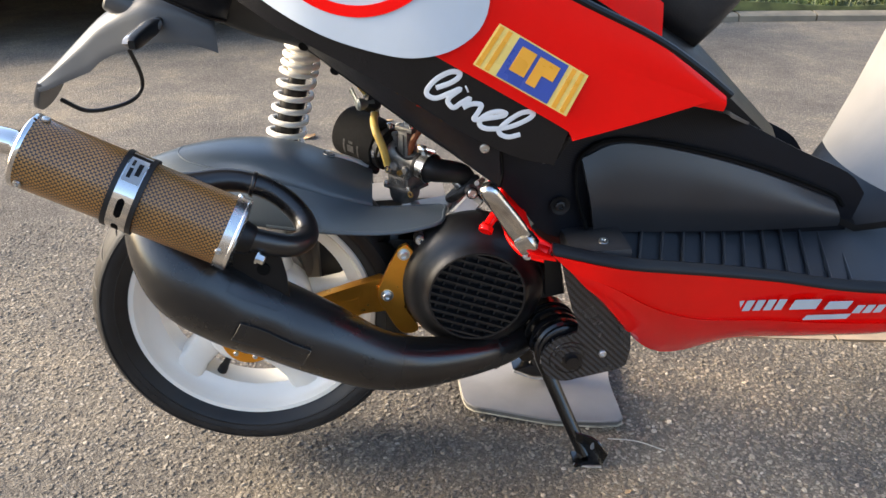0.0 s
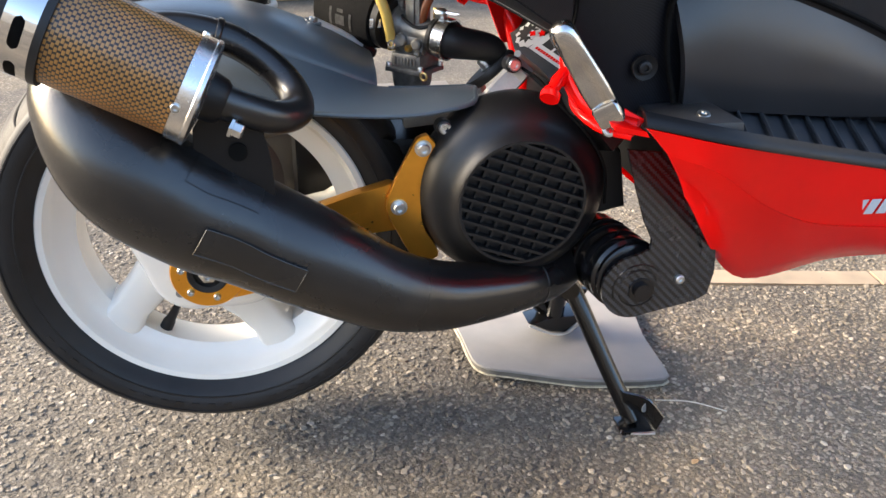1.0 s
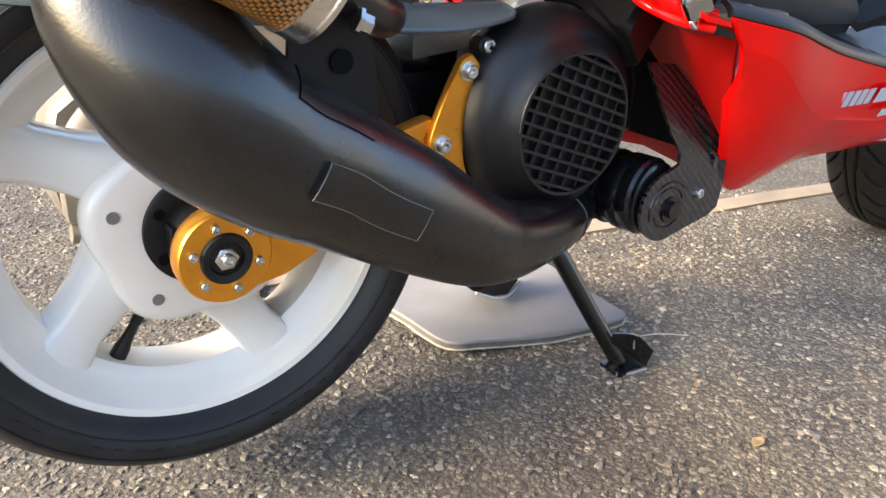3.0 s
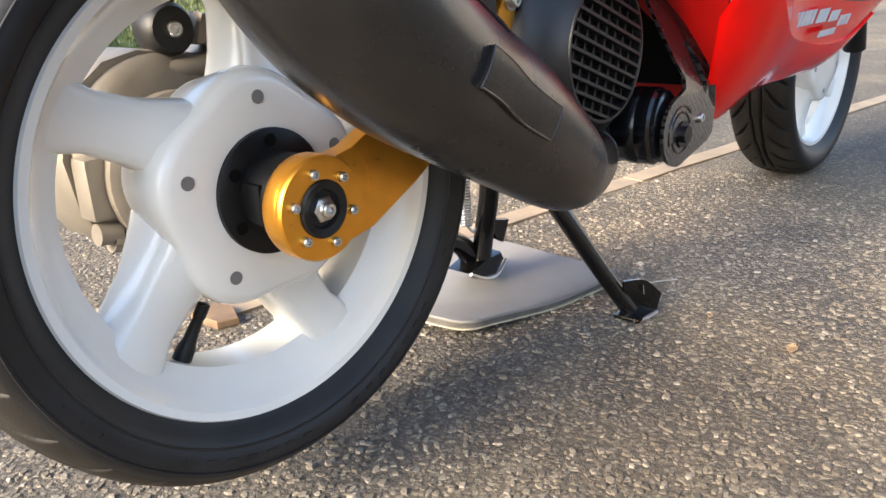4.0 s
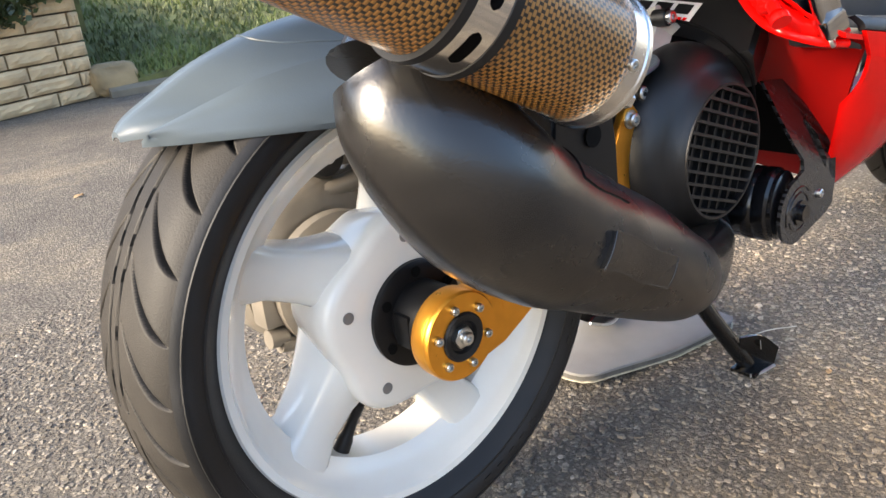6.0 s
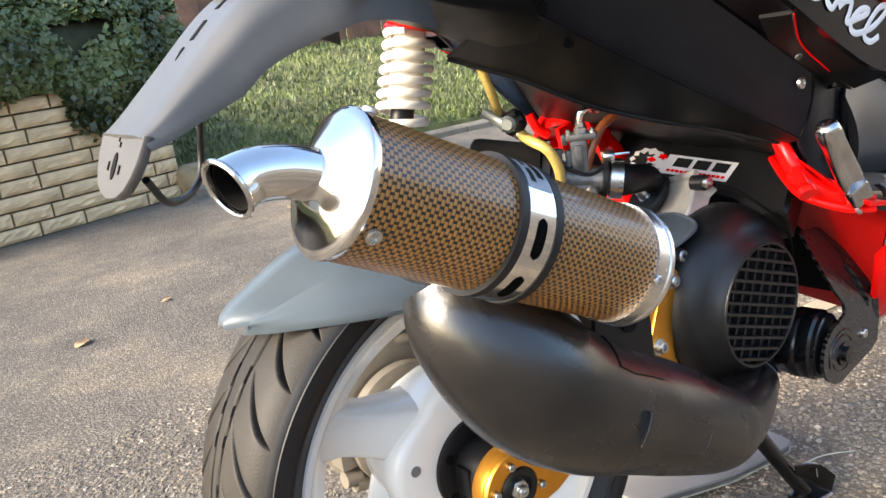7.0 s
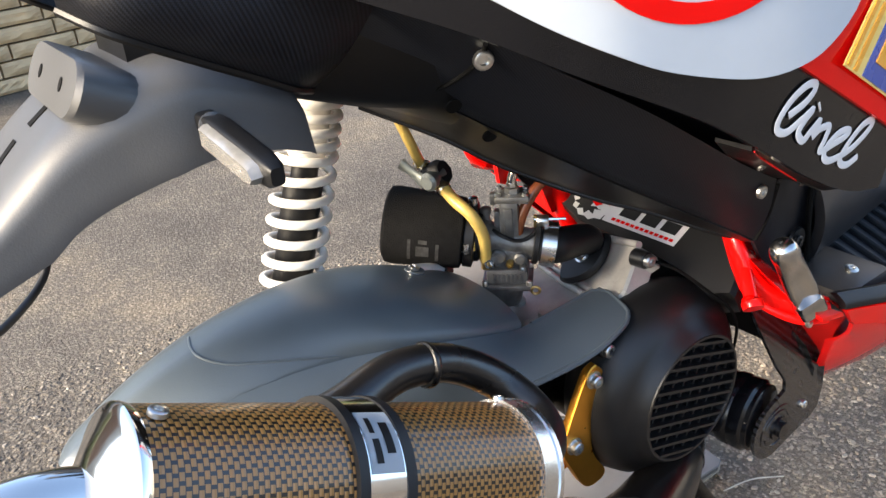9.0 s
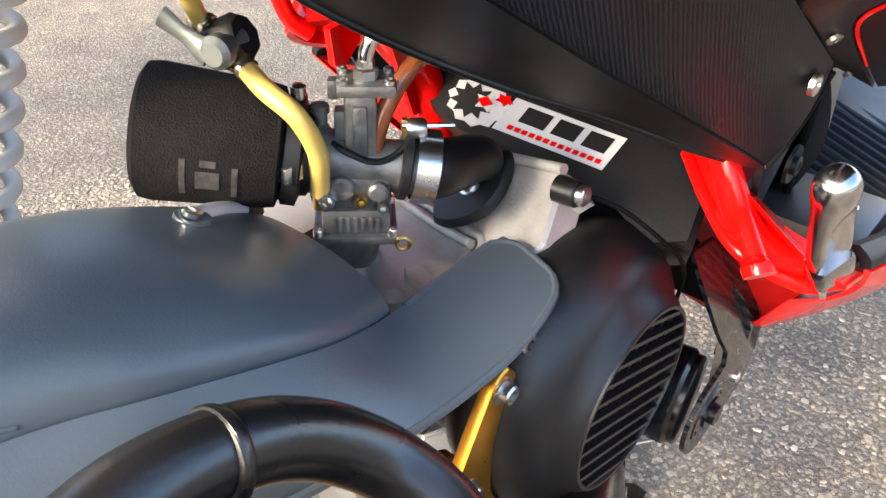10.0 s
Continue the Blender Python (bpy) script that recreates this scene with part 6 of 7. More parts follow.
# ---- transmission and brake on the far side ----
tr = prism([(-0.076, 0.298), (-0.062, 0.345), (-0.030, 0.368), (0.000, 0.374), (0.060, 0.364), (0.120, 0.388), (0.30, 0.392), (0.30, 0.240), (0.060, 0.200), (-0.020, 0.208), (-0.052, 0.226), (-0.070, 0.255)], xz(0.215), 0.075, 0.006)
trans = part("transmission_case", tr, M_CASE, scooter, "silver belt-drive transmission case")
part("case_dome", lathe([(0, 0.078), (0.006, 0.076), (0.014, 0.064), (0.018, 0.040), (0.018, 0.01)], (WX, 0.142, 0.292), (0, -1, 0), n=48), M_CASE, trans)
part("case_ridge", tube([(0.02, 0.138, 0.352), (0.07, 0.134, 0.358), (0.13, 0.134, 0.372)], 0.010, n=12), M_CASE, trans)
part("case_pad", box((-0.068, 0.118, 0.250), (-0.030, 0.145, 0.300), 0.005), M_CASE, trans)
for p, q in (((-0.066, 0.124, 0.240), (-0.048, 0.124, 0.238)), ((-0.056, 0.124, 0.232), (-0.030, 0.124, 0.226)), ((-0.032, 0.132, 0.252), (-0.026, 0.126, 0.220))):
    part("case_boss", tube([p, q], 0.009, n=14, smooth=1), M_CASE, trans)
bolt("case_bolt", (-0.030, 0.116, 0.228), (0, -1, 0), 0.005, 0.004, trans)
part("shock_mount", lathe([(0, 0.019), (0.004, 0.021), (0.026, 0.021), (0.030, 0.018), (0.030, 0.004)], (0.030, 0.160, 0.386), (0, -1, 0), n=32), M_RUB, trans, "black lower shock bush")
bolt("shock_bolt", (0.030, 0.130, 0.386), (0, -1, 0), 0.0065, 0.005, trans)
part("mount_arm", prism([(0.050, 0.372), (0.100, 0.366), (0.104, 0.384), (0.060, 0.398)], xz(0.165), 0.030, 0.003), M_CASE, trans)
part("inner_cover", lathe([(0, 0.060), (0.004, 0.066), (0.016, 0.066)], (WX, 0.105, WZ), (0, 1, 0), n=40), M_CASE, trans, "brake drum cover")

# ---- front wheel ----
front_wheel = wheel("front_wheel", 1.325, 0.232, 0.1765, 0.040, 40, "white-painted cast front wheel")
make_tyre(front_wheel, 1.325, 0.232, 0.058, 0.172, 0.232, 700, "black front tyre", 9)
part("fork_leg", mirrored(tube([(1.325, -0.045, 0.245), (1.27, -0.045, 0.40), (1.19, -0.045, 0.60)], 0.020, n=16)), M_BLK, scooter, "black front fork")

# ---- sticker on the cowl ----
def stick(name, u0, u1, v0, v1, lift, material, parent, label=""):
    """A strip on the cowl's face: u along it, v up it, in metres from the lower front corner."""
    q = [on_cowl(a - 0.25 * b, -b, lift) for a, b in ((u0, v0), (u1, v0), (u1, v1), (u0, v1))]
    return part(name, sheet([[q[0], q[1]], [q[3], q[2]]], CN * 0.0006), material, parent, label, smooth=False)


st = stick("cowl_sticker", 0.0, 0.080, 0, 0.026, 0.0004, M_STICK, cowl, "white racing sticker with black and red print")
for u0, u1 in ((0.006, 0.0225), (0.0275, 0.0445), (0.0495, 0.0680)):
    stick("print_block", u0, u1, 0.0105, 0.0225, 0.0012, M_RUB, st)
for k in range(13):
    stick("print_line", 0.004 + k * 0.0053, 0.0078 + k * 0.0053, 0.0030, 0.0062, 0.0012, M_RED, st)


def badge(name, u, v, ru, rv, spikes, deep, lift, material, turn=0.0):
    """A jagged flat shape on the cowl's face."""
    n_ = spikes * 2
    pts = [(u + ru * (1 - deep * (k % 2)) * math.cos(turn + k * 2 * math.pi / n_), -v + rv * (1 - deep * (k % 2)) * math.sin(turn + k * 2 * math.pi / n_)) for k in range(n_)]
    return part(name, prism(pts, lambda a, b, h: on_cowl(a, b, lift + h), 0.0005), material, st, smooth=False)


badge("emblem", 0.097, 0.0135, 0.0230, 0.0185, 11, 0.13, 0.0006, M_STICK)
badge("badge_shape", 0.101, 0.0130, 0.0165, 0.0135, 10, 0.34, 0.0012, M_RUB, 0.3)
badge("badge_shape", 0.091, 0.0150, 0.0090, 0.0075, 5, 0.45, 0.0017, M_STICK, 0.8)
badge("badge_shape", 0.092, 0.0150, 0.0060, 0.0040, 4, 0.30, 0.0022, M_RED)
badge("badge_shape", 0.080, 0.0210, 0.0070, 0.0048, 5, 0.40, 0.0018, M_RED, 0.5)

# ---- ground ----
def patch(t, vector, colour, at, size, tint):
    """Tints a colour inside an uneven patch on the road: painted shade or pale dust."""
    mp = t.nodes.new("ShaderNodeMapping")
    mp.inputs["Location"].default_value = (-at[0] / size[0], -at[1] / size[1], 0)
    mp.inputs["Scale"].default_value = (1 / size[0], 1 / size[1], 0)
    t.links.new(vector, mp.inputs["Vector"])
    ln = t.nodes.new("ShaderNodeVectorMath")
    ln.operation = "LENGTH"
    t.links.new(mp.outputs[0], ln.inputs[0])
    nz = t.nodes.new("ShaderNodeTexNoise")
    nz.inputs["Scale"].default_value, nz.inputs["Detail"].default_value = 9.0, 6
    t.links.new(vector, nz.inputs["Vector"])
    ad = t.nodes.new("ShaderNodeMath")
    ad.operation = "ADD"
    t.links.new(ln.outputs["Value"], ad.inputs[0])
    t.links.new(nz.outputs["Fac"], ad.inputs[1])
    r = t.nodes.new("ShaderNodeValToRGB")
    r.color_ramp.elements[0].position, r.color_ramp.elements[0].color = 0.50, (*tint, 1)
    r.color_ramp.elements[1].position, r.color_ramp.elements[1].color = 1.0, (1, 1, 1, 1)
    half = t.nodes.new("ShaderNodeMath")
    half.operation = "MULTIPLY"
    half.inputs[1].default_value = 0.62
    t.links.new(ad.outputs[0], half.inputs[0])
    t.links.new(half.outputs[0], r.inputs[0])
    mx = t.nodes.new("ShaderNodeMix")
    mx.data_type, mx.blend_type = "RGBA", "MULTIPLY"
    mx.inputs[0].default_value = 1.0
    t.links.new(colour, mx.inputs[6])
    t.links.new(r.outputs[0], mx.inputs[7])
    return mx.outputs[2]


def shade_and_dust(t, vector, colour):
    # The scooter's soft shadow, painted into the road colour as a dark patch.
    shaded_colour = patch(t, vector, colour, (0.30, -0.21), (0.37, 0.27), (0.58, 0.57, 0.575))
    return patch(t, vector, shaded_colour, (0.74, -0.05), (0.40, 0.27), (1.75, 1.66, 1.50))


def asphalt():
    m = bpy.data.materials.new("asphalt")
    m.use_nodes = True
    t = m.node_tree
    b = t.nodes["Principled BSDF"]
    tc = t.nodes.new("ShaderNodeTexCoord")

    def noise_(scale, detail=5.0, rough=0.6):
        n = t.nodes.new("ShaderNodeTexNoise")
        n.inputs["Scale"].default_value, n.inputs["Detail"].default_value, n.inputs["Roughness"].default_value = scale, detail, rough
        t.links.new(tc.outputs["Object"], n.inputs["Vector"])
        return n.outputs["Fac"]

    def ramp(fac, stops):
        r = t.nodes.new("ShaderNodeValToRGB")
        while len(r.color_ramp.elements) < len(stops):
            r.color_ramp.elements.new(0.5)
        for e, (p, c) in zip(r.color_ramp.elements, stops):
            e.position, e.color = p, (*c, 1)
        t.links.new(fac, r.inputs[0])
        return r.outputs[0]
    vor = t.nodes.new("ShaderNodeTexVoronoi")
    vor.inputs["Scale"].default_value = 165
    t.links.new(tc.outputs["Object"], vor.inputs["Vector"])
    vor2 = t.nodes.new("ShaderNodeTexVoronoi")
    vor2.inputs["Scale"].default_value = 520
    t.links.new(tc.outputs["Object"], vor2.inputs["Vector"])
    sep = t.nodes.new("ShaderNodeSeparateColor")
    t.links.new(vor.outputs["Color"], sep.inputs[0])
    chips = ramp(sep.outputs[0], [(0.0, (0.098, 0.090, 0.079)), (0.40, (0.148, 0.135, 0.117)), (0.80, (0.205, 0.187, 0.162)), (1.0, (0.270, 0.248, 0.215))])
    binder = ramp(noise_(700, 3), [(0.3, (0.062, 0.056, 0.049)), (0.7, (0.155, 0.140, 0.120))])
    edge = ramp(vor.outputs["Distance"], [(0.34, (1, 1, 1)), (0.58, (0, 0, 0))])
    mix = t.nodes.new("ShaderNodeMix")
    mix.data_type = "RGBA"
    t.links.new(edge, mix.inputs[0])
    t.links.new(binder, mix.inputs[6])
    t.links.new(chips, mix.inputs[7])
    stain = ramp(noise_(1.3, 9, 0.72), [(0.34, (0.60, 0.58, 0.57)), (0.50, (1.0, 0.96, 0.90)), (0.66, (1.75, 1.58, 1.30))])
    mul = t.nodes.new("ShaderNodeMix")
    mul.data_type, mul.blend_type = "RGBA", "MULTIPLY"
    mul.inputs[0].default_value = 1.0
    t.links.new(mix.outputs[2], mul.inputs[6])
    t.links.new(stain, mul.inputs[7])
    t.links.new(shade_and_dust(t, tc.outputs["Object"], mul.outputs[2]), b.inputs["Base Color"])
    b.inputs["Roughness"].default_value = 0.85
    b.inputs["Specular IOR Level"].default_value = 0.3
    h = t.nodes.new("ShaderNodeMath")
    h.operation = "MULTIPLY_ADD"
    t.links.new(vor.outputs["Distance"], h.inputs[0])
    h.inputs[1].default_value = -1.0
    t.links.new(noise_(600, 3), h.inputs[2])
    bp = t.nodes.new("ShaderNodeBump")
    bp.inputs["Strength"].default_value, bp.inputs["Distance"].default_value = 0.9, 0.0055
    t.links.new(h.outputs[0], bp.inputs["Height"])
    t.links.new(bp.outputs[0], b.inputs["Normal"])
    return m


M_ASPH = asphalt()
bm = bmesh.new()
xs = [-400, -60, -12, -4, -1.5, -0.6, 0, 0.6, 1.2, 2.0, 4, 10, 40, 400]
ys = [-400, -60, -12, -4, -1.5, -0.6, 0, 0.6, 1.4, 2.4, 4, 10, 40, 400]
vs = [[bm.verts.new((x, y, 0)) for x in xs] for y in ys]
for i in range(len(ys) - 1):
    for j in range(len(xs) - 1):
        bm.faces.new((vs[i][j], vs[i][j + 1], vs[i + 1][j + 1], vs[i + 1][j]))
ground = tagged(part("ground", bm, M_ASPH, smooth=False), "worn grey asphalt road surface with exposed chippings", "ground", kind="structure")

# loose and proud chippings round the scooter
M_CHIP = mat("stone_chip", (0.22, 0.21, 0.195), 0.9, var=0.3, scale=200, bump=0.5, bscale=600, spec=0.15)
ct = M_CHIP.node_tree
geo = ct.nodes.new("ShaderNodeNewGeometry")
cr_ = ct.nodes.new("ShaderNodeValToRGB")
cr_.color_ramp.elements[0].color = (0.088, 0.081, 0.071, 1)
cr_.color_ramp.elements[1].color = (0.33, 0.31, 0.275, 1)
for p_, c_ in ((0.40, (0.130, 0.119, 0.104)), (0.80, (0.180, 0.165, 0.143)), (0.97, (0.23, 0.213, 0.186))):
    cr_.color_ramp.elements.new(p_).color = (*c_, 1)
ct.links.new(geo.outputs["Random Per Island"], cr_.inputs[0])
ctc = ct.nodes.new("ShaderNodeTexCoord")
cnz = ct.nodes.new("ShaderNodeTexNoise")
cnz.inputs["Scale"].default_value, cnz.inputs["Detail"].default_value, cnz.inputs["Roughness"].default_value = 1.3, 9, 0.72
ct.links.new(ctc.outputs["Object"], cnz.inputs["Vector"])
cst = ct.nodes.new("ShaderNodeValToRGB")
cst.color_ramp.elements[0].position, cst.color_ramp.elements[0].color = 0.34, (0.82, 0.80, 0.79, 1)
cst.color_ramp.elements[1].position, cst.color_ramp.elements[1].color = 0.66, (1.45, 1.34, 1.16, 1)
ct.links.new(cnz.outputs["Fac"], cst.inputs[0])
cmx = ct.nodes.new("ShaderNodeMix")
cmx.data_type, cmx.blend_type = "RGBA", "MULTIPLY"
cmx.inputs[0].default_value = 1.0
ct.links.new(cr_.outputs[0], cmx.inputs[6])
ct.links.new(cst.outputs[0], cmx.inputs[7])
ct.links.new(shade_and_dust(ct, ctc.outputs["Object"], cmx.outputs[2]), ct.nodes["Principled BSDF"].inputs["Base Color"])
rng = np.random.default_rng(5)
verts, faces = [], []
for k in range(78000):
    x, y = rng.uniform(-0.75, 1.25), rng.uniform(-0.55, 1.0)
    r = 0.0014 + 0.0040 * rng.random() ** 2.2
    a, s = rng.uniform(0, 6.28), rng.uniform(0.5, 0.95)
    b0, top = len(verts), r * rng.uniform(0.08, 0.55)
    tx, ty = rng.uniform(-0.35, 0.35), rng.uniform(-0.35, 0.35)
    ring = []
    for q in range(6):
        t = q * math.pi / 3 + rng.uniform(-0.35, 0.35)
        j = rng.uniform(0.75, 1.15)
        px_, py_ = j * math.cos(t), s * j * math.sin(t)
        ring.append((px_ * math.cos(a) - py_ * math.sin(a), px_ * math.sin(a) + py_ * math.cos(a)))
    verts += [(x + r * p * 1.12, y + r * q * 1.12, -0.0006) for p, q in ring]
    verts += [(x + r * p * 0.8, y + r * q * 0.8, top * (1 + tx * p + ty * q)) for p, q in ring]
    faces += [(b0 + q, b0 + (q + 1) % 6, b0 + 6 + (q + 1) % 6, b0 + 6 + q) for q in range(6)] + [tuple(b0 + 6 + q for q in range(6))]
me = bpy.data.meshes.new("chippings")
me.from_pydata(verts, [], faces)
me.materials.append(M_CHIP)
tagged(new("chippings", me), "grey and tan stone chippings standing proud of the asphalt", "gravel", kind="stuff")

# flush edging strip across the road
M_EDGE = mat("pale_concrete", (0.26, 0.20, 0.135), 0.85, var=0.2, scale=14, bump=0.5, bscale=300)


def strip_pt(s, w, h):
    o, d = V(0.20, 0.415, 0), V(1.0, -0.150, 0).normalized()
    n_ = V(-d.y, d.x, 0)
    return o + d * s + n_ * w + V(0, 0, h)


edging = tagged(new("edging"), "narrow pale concrete edging set flush in the road", "kerb", kind="structure")
s = 0.0
while s < 3.0:
    l = 0.9
    bm = bmesh.new()
    g = [[strip_pt(s + 0.003 + (l - 0.006) * j / 12, w, 0.004 + 0.0012 * math.sin(7 * s + j)) for j in range(13)] for w in (-0.024, -0.012, 0.012, 0.024)]
    part("edging_stone", sheet(g, V(0, 0, -0.03)), M_EDGE, edging)
    s += l

bd = prism([(0.165, 0.425), (0.170, 0.372), (0.196, 0.362), (0.214, 0.400), (0.205, 0.432)], lambda a, b, h: V(a, b, h), 0.012, 0.002)
tagged(part("board_offcut", bd, mat("brown_board", (0.15, 0.095, 0.055), 0.8, var=0.3, scale=40, bump=0.4)), "small brown board offcut lying on the road", "board")

# ---- mat under the stand ----
mo = [(0.322, 0.205), (0.330, 0.104), (0.345, 0.086), (0.391, 0.073), (0.486, 0.050), (0.545, 0.034), (0.586, 0.030), (0.590, 0.080), (0.595, 0.150), (0.607, 0.220), (0.619, 0.285), (0.600, 0.302), (0.50, 0.317), (0.40, 0.335), (0.335, 0.325), (0.322, 0.260)]
mo = [tuple(p) for p in resample([(a, b, 0) for a, b in mo + mo[:1]], 70, 1)][:-1]
mo = [(a + 0.0015 * math.sin(40 * b), b + 0.0015 * math.sin(37 * a)) for a, b, c in mo]


def matlift(z):
    return lambda a, b, h: V(a, b, z + h + 0.004 * math.sin(a * 21 + 1) + 0.003 * math.sin(b * 17))


rm = tagged(new("rubber_mat"), "cut piece of grey mat lying under the stand", "mat")
part("mat_top", prism(mo, matlift(0.012), 0.004, 0.001), M_MATG, rm, "grey upper layer")
part("mat_backing", prism([(0.47 + (a - 0.47) * 0.99, 0.18 + (b - 0.18) * 0.99) for a, b in mo], matlift(0.0050), 0.0070), M_MATE, rm, "dark ragged backing")
part("mat_fringe", prism([(0.47 + (a - 0.47) * (1.004 + 0.005 * math.sin(70 * b + 31 * a)), 0.18 + (b - 0.18) * (1.006 + 0.006 * math.sin(83 * a))) for a, b in mo], matlift(0.0036), 0.0018), mat("pale_frayed_fleece", (0.42, 0.38, 0.29), 0.9, var=0.3, scale=80, bump=0.5), rm, "pale frayed bottom layer")

# ---- fallen leaves and a straw ----
M_LEAF = mat("dry_leaf", (0.36, 0.23, 0.11), 0.7, var=0.4, scale=60)


def leaf(x, y, size, turn):
    g = []
    for i in range(7):
        u = i / 6
        w = size * 0.34 * math.sin(math.pi * min(0.98, u + 0.06)) ** 0.8
        row = []
        for s_ in (-1, -0.5, 0, 0.5, 1):
            px, py = (u - 0.5) * size, w * s_
            row.append(V(x + px * math.cos(turn) - py * math.sin(turn), y + px * math.sin(turn) + py * math.cos(turn), 0.003 + 0.18 * size * abs(s_) ** 2 * u + 0.05 * size * math.sin(5 * u)))
        g.append(row)
    return tagged(part("leaf", sheet(g, V(0, 0, 0.0004)), M_LEAF), "small dry orange leaf on the road", "leaf", "fallen leaves")


for x, y, s_, a in ((0.554, -0.114, 0.011, 0.4), (0.520, -0.223, 0.019, 0.1), (0.232, 1.781, 0.030, 0.3), (-0.042, 1.624, 0.050, 0.7), (1.05, 2.6, 0.06, 1.0), (0.9, 0.9, 0.02, 0.5)):
    leaf(x, y, s_, a)
M_STRAW = mat("dry_straw", (0.52, 0.48, 0.38), 0.7, var=0.2)
tagged(part("straw", tube([(0.555, 0.006, 0.005), (0.60, -0.006, 0.006), (0.64, -0.030, 0.004)], 0.0010, n=6), M_STRAW), "thin dry straw lying on the asphalt", "straw")

# ---- block wall, hedge, bank ----
M_BLOCK = mat("buff_stone_block", (0.47, 0.345, 0.195), 0.85, var=0.28, scale=9, bump=0.8, bscale=60)
M_MORTAR = mat("mortar", (0.16, 0.125, 0.085), 0.9, var=0.2, scale=30, bump=0.5)
WO, WD = V(-0.26, 3.33, 0), V(1.0, 0.235, 0).normalized()
WN = V(WD.y, -WD.x, 0)
WLEN = 1.20


def wpt(s, out, z):
    return WO + WD * s + WN * out + V(0, 0, z)


bm = bmesh.new()
rings(bm, [[wpt(0, -0.02, z0), wpt(WLEN, -0.02, z0), wpt(WLEN, -0.2, z0), wpt(0, -0.2, z0)] for z0 in (-0.05, 0.76)])
wall = tagged(part("wall_block", bm, M_MORTAR, smooth=False), "low buff walling-block garden wall with ivy on top", "wall", kind="structure")
rng = np.random.default_rng(11)
blocks = []
for kind in range(6):
    L = 0.17 + 0.03 * kind
    me_bm = bmesh.new()
    g = []
    for i in range(5):
        row = []
        for j in range(9):
            ed = 0.010 if i in (0, 4) or j in (0, 8) else 0.0
            row.append(V(L * j / 8, -(0.024 - ed + (rng.uniform(-0.004, 0.006) if not ed else 0)), 0.060 * i / 4))
        g.append(row)
    sheet(g, V(0, 0.03, 0), me_bm)
    bmesh.ops.recalc_face_normals(me_bm, faces=me_bm.faces)
    me = bpy.data.meshes.new("block")
    me_bm.to_mesh(me)
    me_bm.free()
    me.materials.append(M_BLOCK)
    blocks.append((L, me))
ang = math.atan2(WD.y, WD.x)
for row in range(11):
    s = -rng.uniform(0, 0.3)
    while s < WLEN - 0.05:
        L, me = blocks[rng.integers(0, 6)]
        k = min(1.0, (WLEN - max(0, s)) / L)
        p = wpt(max(0, s), 0.0, 0.004 + row * 0.069)
        ob = new("block", me)
        ob.matrix_world = Matrix.Translation(p) @ pose(0, 0, 0, 0, 0, math.degrees(ang)) @ Matrix.Diagonal((k, 1, 1, 1))
        ob.parent = wall
        s += L + 0.010

M_IVY = mat("ivy_leaf", (0.060, 0.082, 0.026), 0.45, var=0.7, scale=4, bump=0.1)
M_GRASS = mat("grass_blade", (0.088, 0.112, 0.030), 0.6, var=0.6, scale=3)
M_SOIL = mat("bank_soil", (0.10, 0.105, 0.035), 0.95, var=0.5, scale=12, bump=0.8, bscale=60)


def scatter(name, points, size, material, label, category, tall=0.0, seed=3):
    """Many small leaves (or blades, if tall) at points with normals, in one mesh."""
    r_ = np.random.default_rng(seed)
    vv, ff = [], []
    for p, n_ in points:
        k = size * r_.uniform(0.6, 1.35)
        b0 = len(vv)
        if tall:
            a = r_.uniform(0, 6.28)
            d = V(math.cos(a), math.sin(a), 0)
            top = p + V(r_.uniform(-0.5, 0.5) * tall, r_.uniform(-0.5, 0.5) * tall, tall * r_.uniform(0.5, 1.2))
            vv += [p - d * k, p + d * k, p.lerp(top, 0.6) + d * k * 0.7, top]
            ff += [(b0, b0 + 1, b0 + 2), (b0, b0 + 2, b0 + 3)]
        else:
            n2 = (Vector(n_) + V(*r_.uniform(-0.9, 0.9, 3))).normalized()
            e = n2.orthogonal().normalized()
            f = n2.cross(e)
            a = r_.uniform(0, 6.28)
            e, f = e * math.cos(a) + f * math.sin(a), f * math.cos(a) - e * math.sin(a)
            vv += [p - e * k, p + f * k * 0.75 - e * 0.2 * k, p + e * k, p - f * k * 0.75 - e * 0.2 * k]
            ff += [(b0, b0 + 1, b0 + 2), (b0, b0 + 2, b0 + 3)]
    me = bpy.data.meshes.new(name)
    me.from_pydata(vv, [], ff)
    me.materials.append(material)
    return tagged(new(name, me), label, category, kind="stuff")


rng = np.random.default_rng(21)
pts = []
for k in range(22000):
    s = rng.uniform(0.0, WLEN + 0.15)
    t = rng.uniform(0, 1)
    bulge = 0.16 + 0.07 * noise.noise(V(s * 2.2, 3, 0)) * 2
    h = 0.25 + 0.07 * noise.noise(V(s * 1.7, 7, 0)) * 2
    a = rng.uniform(-0.85, math.pi)
    rr = rng.uniform(0.75, 1.0)
    hang = -0.10 * max(0, noise.noise(V(s * 3.0, 11, 1))) * 2 - (0.16 if s > WLEN - 0.5 else 0) * rng.random()
    p = wpt(s, -0.02 + bulge * math.cos(a) * rr, 0.80 + h * math.sin(a) * rr + (hang if a < 0.6 else 0))
    pts.append((p, WN * math.cos(a) + V(0, 0, math.sin(a))))
scatter("ivy_hedge", pts, 0.019, M_IVY, "dense dark ivy spilling over the wall top", "hedge")
# Filler inside the ivy, its colour near black for the shade between leaves.
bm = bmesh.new()
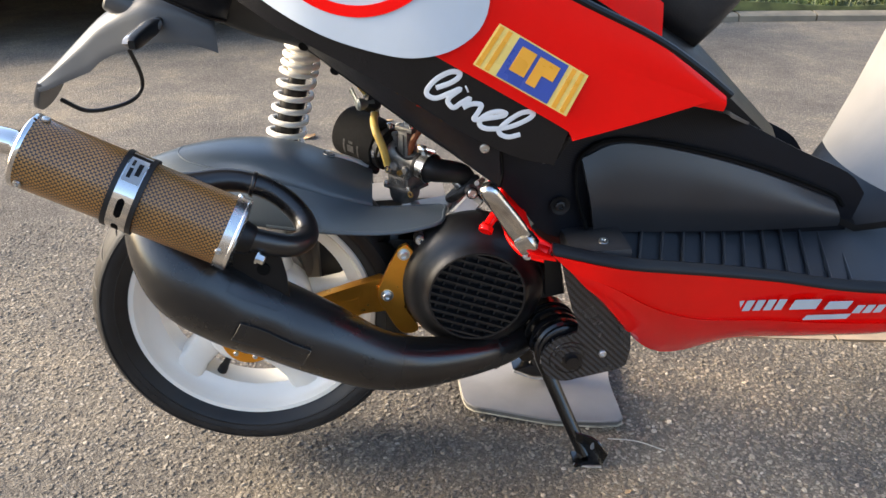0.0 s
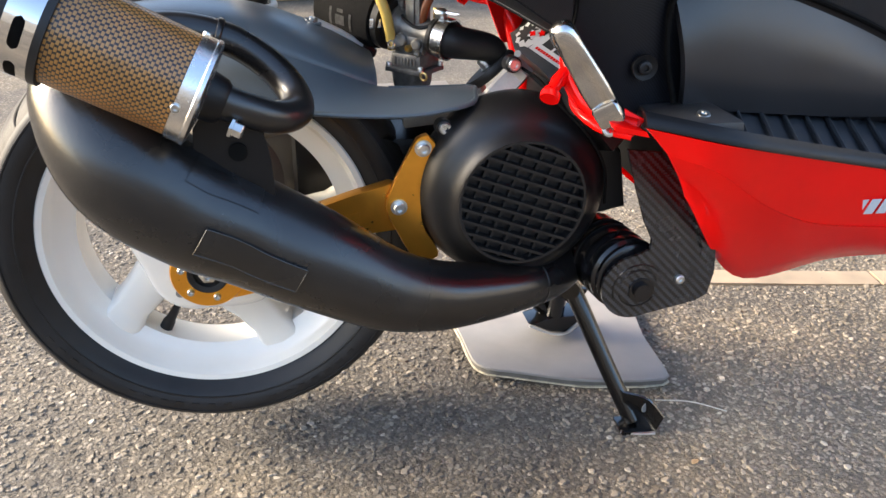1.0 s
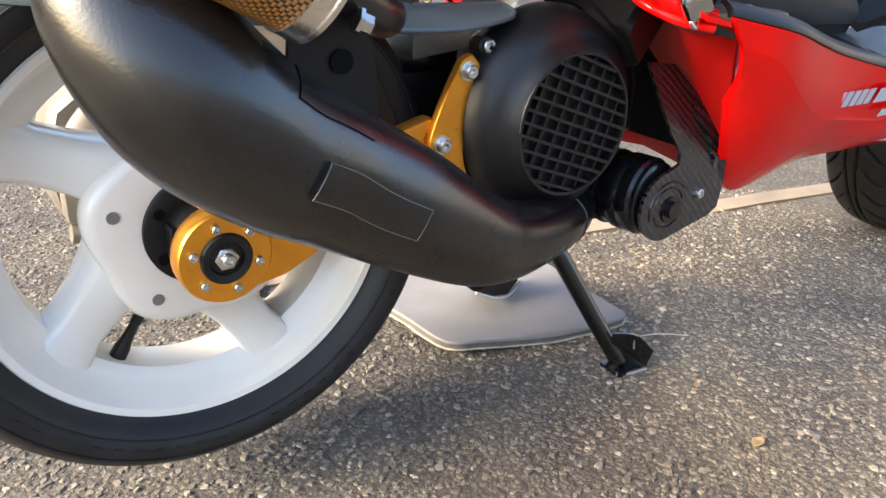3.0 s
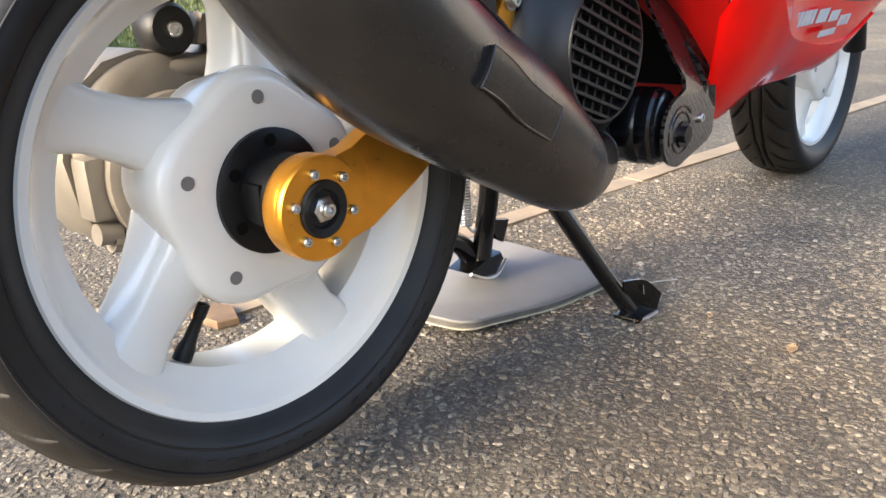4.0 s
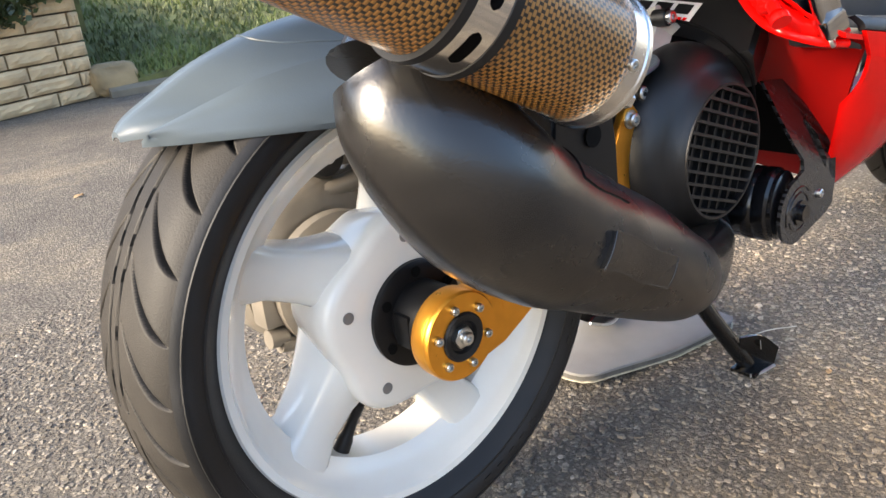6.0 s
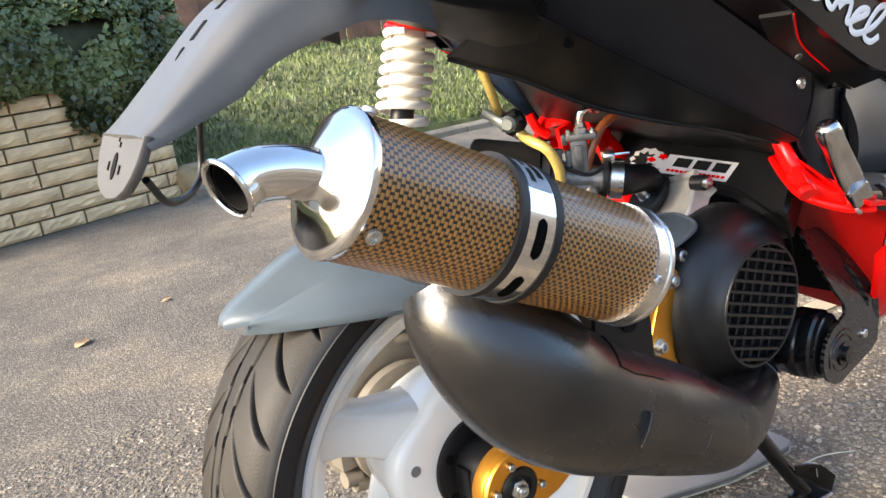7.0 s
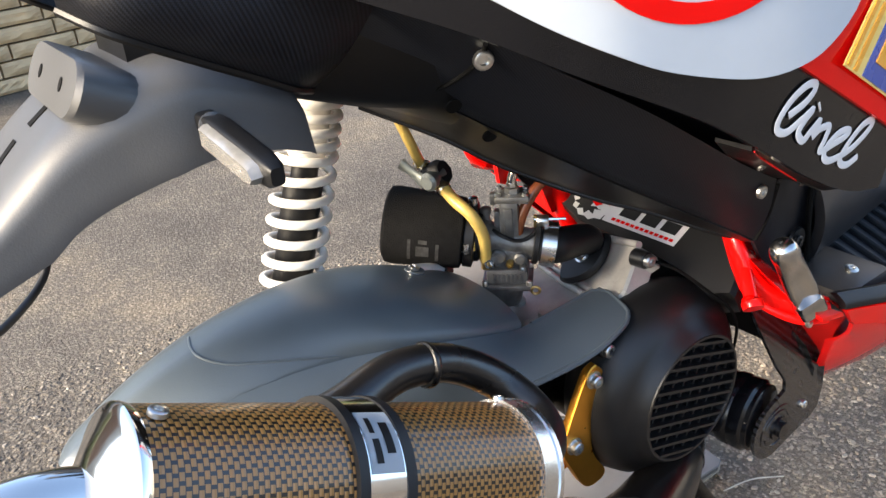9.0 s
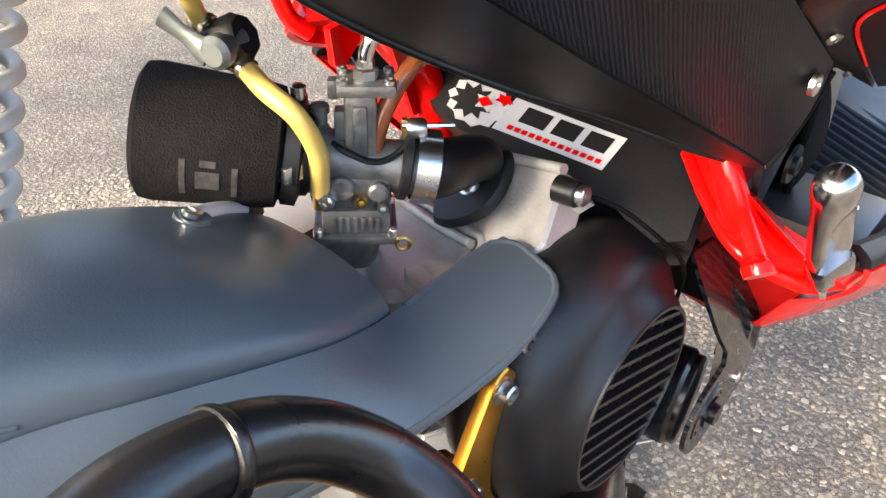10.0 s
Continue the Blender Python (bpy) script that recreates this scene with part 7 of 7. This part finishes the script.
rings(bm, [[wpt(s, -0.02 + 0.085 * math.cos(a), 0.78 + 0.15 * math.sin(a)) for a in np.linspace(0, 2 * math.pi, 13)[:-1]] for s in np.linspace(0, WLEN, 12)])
tagged(part("hedge_core", bm, mat("twigs_painted_shade", (0.022, 0.026, 0.010), 0.95, var=0.5, scale=20, bump=0.6, bscale=60)), "twiggy inside of the ivy with its shade painted in", "hedge", kind="stuff")

# raised verge and grass bank beyond the kerb, to the end of the road
KP = [V(0.93, 3.47, 0), V(1.25, 3.40, 0), V(1.7, 3.40, 0), V(2.3, 3.45, 0), V(3.1, 3.38, 0), V(6, 3.1, 0), V(14, 2.6, 0)]
M_KERB = mat("kerb_concrete", (0.15, 0.13, 0.095), 0.85, var=0.25, scale=10, bump=0.5, bscale=200)
kc = resample(KP, 60)
kerb = tagged(new("kerb"), "low worn concrete kerb along the grass verge", "kerb", kind="structure")
for i in range(0, 58, 2):
    a, b = kc[i], kc[i + 2]
    d = (b - a).normalized()
    n_ = V(-d.y, d.x, 0)
    bm = bmesh.new()
    rings(bm, [[p + n_ * w + V(0, 0, z) for w, z in ((0, -0.05), (0.005, 0.030), (0.02, 0.042), (0.09, 0.045), (0.10, -0.05))] for p in (a + d * 0.004, b - d * 0.004)])
    part("kerbstone", bm, M_KERB, kerb)
bank_g = []
for i in range(40):
    row = []
    c = kc[i]
    for j in range(12):
        w = 0.10 + 6.0 * (j / 11) ** 1.6
        z = 0.05 + 0.42 * min(1.0, w / 1.6) + 0.05 * w + 0.05 * noise.noise(V(c.x * 1.5, w * 1.5, 0))
        row.append(V(c.x - 0.10 * w, c.y + w, z))
    bank_g.append(row)
tagged(part("grass_bank", sheet(bank_g, V(0, 0, -0.05)), M_SOIL), "rising rough grass bank behind the kerb", "grass", kind="structure")
pts = []
for k in range(48000):
    i, j = rng.uniform(0, 24), 11 * rng.random() ** 1.0
    a, b = int(i), int(min(10.99, j))
    fi, fj = i - a, min(10.99, j) - b
    p = bank_g[a][b].lerp(bank_g[a + 1][b], fi).lerp(bank_g[a][b + 1].lerp(bank_g[a + 1][b + 1], fi), fj)
    pts.append((p, (0, 0, 1)))
scatter("grass", pts, 0.006, M_GRASS, "rough tufted grass on the bank", "grass", tall=0.036)

# garden behind the wall: brown fence, far hedge and a house wall
M_FENCE = mat("brown_fence_wood", (0.17, 0.085, 0.05), 0.8, var=0.35, scale=5, bump=0.4, bscale=80)
fence = tagged(new("garden_fence"), "weathered brown timber fence behind the garden", "fence")
for k in range(46):
    x = -5.0 + k * 0.21
    part("fence_board", box((x, 6.6 + 0.03 * (k % 2), 0.2), (x + 0.2, 6.63 + 0.03 * (k % 2), 2.0 + 0.03 * math.sin(k * 2.1)), 0.004), M_FENCE, fence)
part("fence_post", box((0.55, 6.5, 0.1), (0.67, 6.6, 2.1), 0.01), M_KERB, fence, "concrete fence post")
part("fence_post", box((-2.2, 6.5, 0.1), (-2.08, 6.6, 2.1), 0.01), M_KERB, fence, "concrete fence post")
bm = bmesh.new()
tagged(part("garden_lawn", sheet([[V(-8 + 0.5 * j, 2.95 + 0.235 * (max(-2.6, -8 + 0.5 * j) + 2.6) + 0.30 * i, 0.60 + 0.01 * i) for j in range(19)] for i in range(13)], V(0, 0, -0.3)), M_SOIL), "raised garden ground behind the wall", "ground", kind="structure")

# boulder between the wall's end and the verge
bm = bmesh.new()
bmesh.ops.create_icosphere(bm, subdivisions=4, radius=1)
for v in bm.verts:
    c = v.co.copy()
    k = 0.9 + 0.16 * noise.noise(c * 1.3) + 0.05 * noise.noise(c * 4)
    c = V(*(math.copysign(abs(q) ** 0.5, q) for q in c)) * k
    v.co = V(1.01 + 0.135 * c.x, 3.62 + 0.11 * c.y, 0.075 + 0.085 * c.z)
tagged(part("boulder", bm, mat("sandstone", (0.26, 0.19, 0.10), 0.9, var=0.35, scale=9, bump=0.8, bscale=90)), "rounded tan sandstone boulder beside the wall end", "rock")

# plain unseen walls, added round the street to block the low sky
M_BRICK = mat("unseen_wall_render", (0.30, 0.285, 0.26), 0.85, var=0.3, scale=3, bump=0.4, bscale=40)
for nm, lo, hi in (("sky_blocker_behind", (-16, -11.5, 0), (18, -11.2, 3.2)), ("sky_blocker_far", (-20, 14.0, 0), (22, 14.3, 5.0)), ("sky_blocker_ahead", (19, -11, 0), (19.3, 14, 5.0))):
    tagged(part(nm, box(lo, hi, 0.02), M_BRICK), "plain unseen grey wall added to block the low sky", "wall", kind="structure")
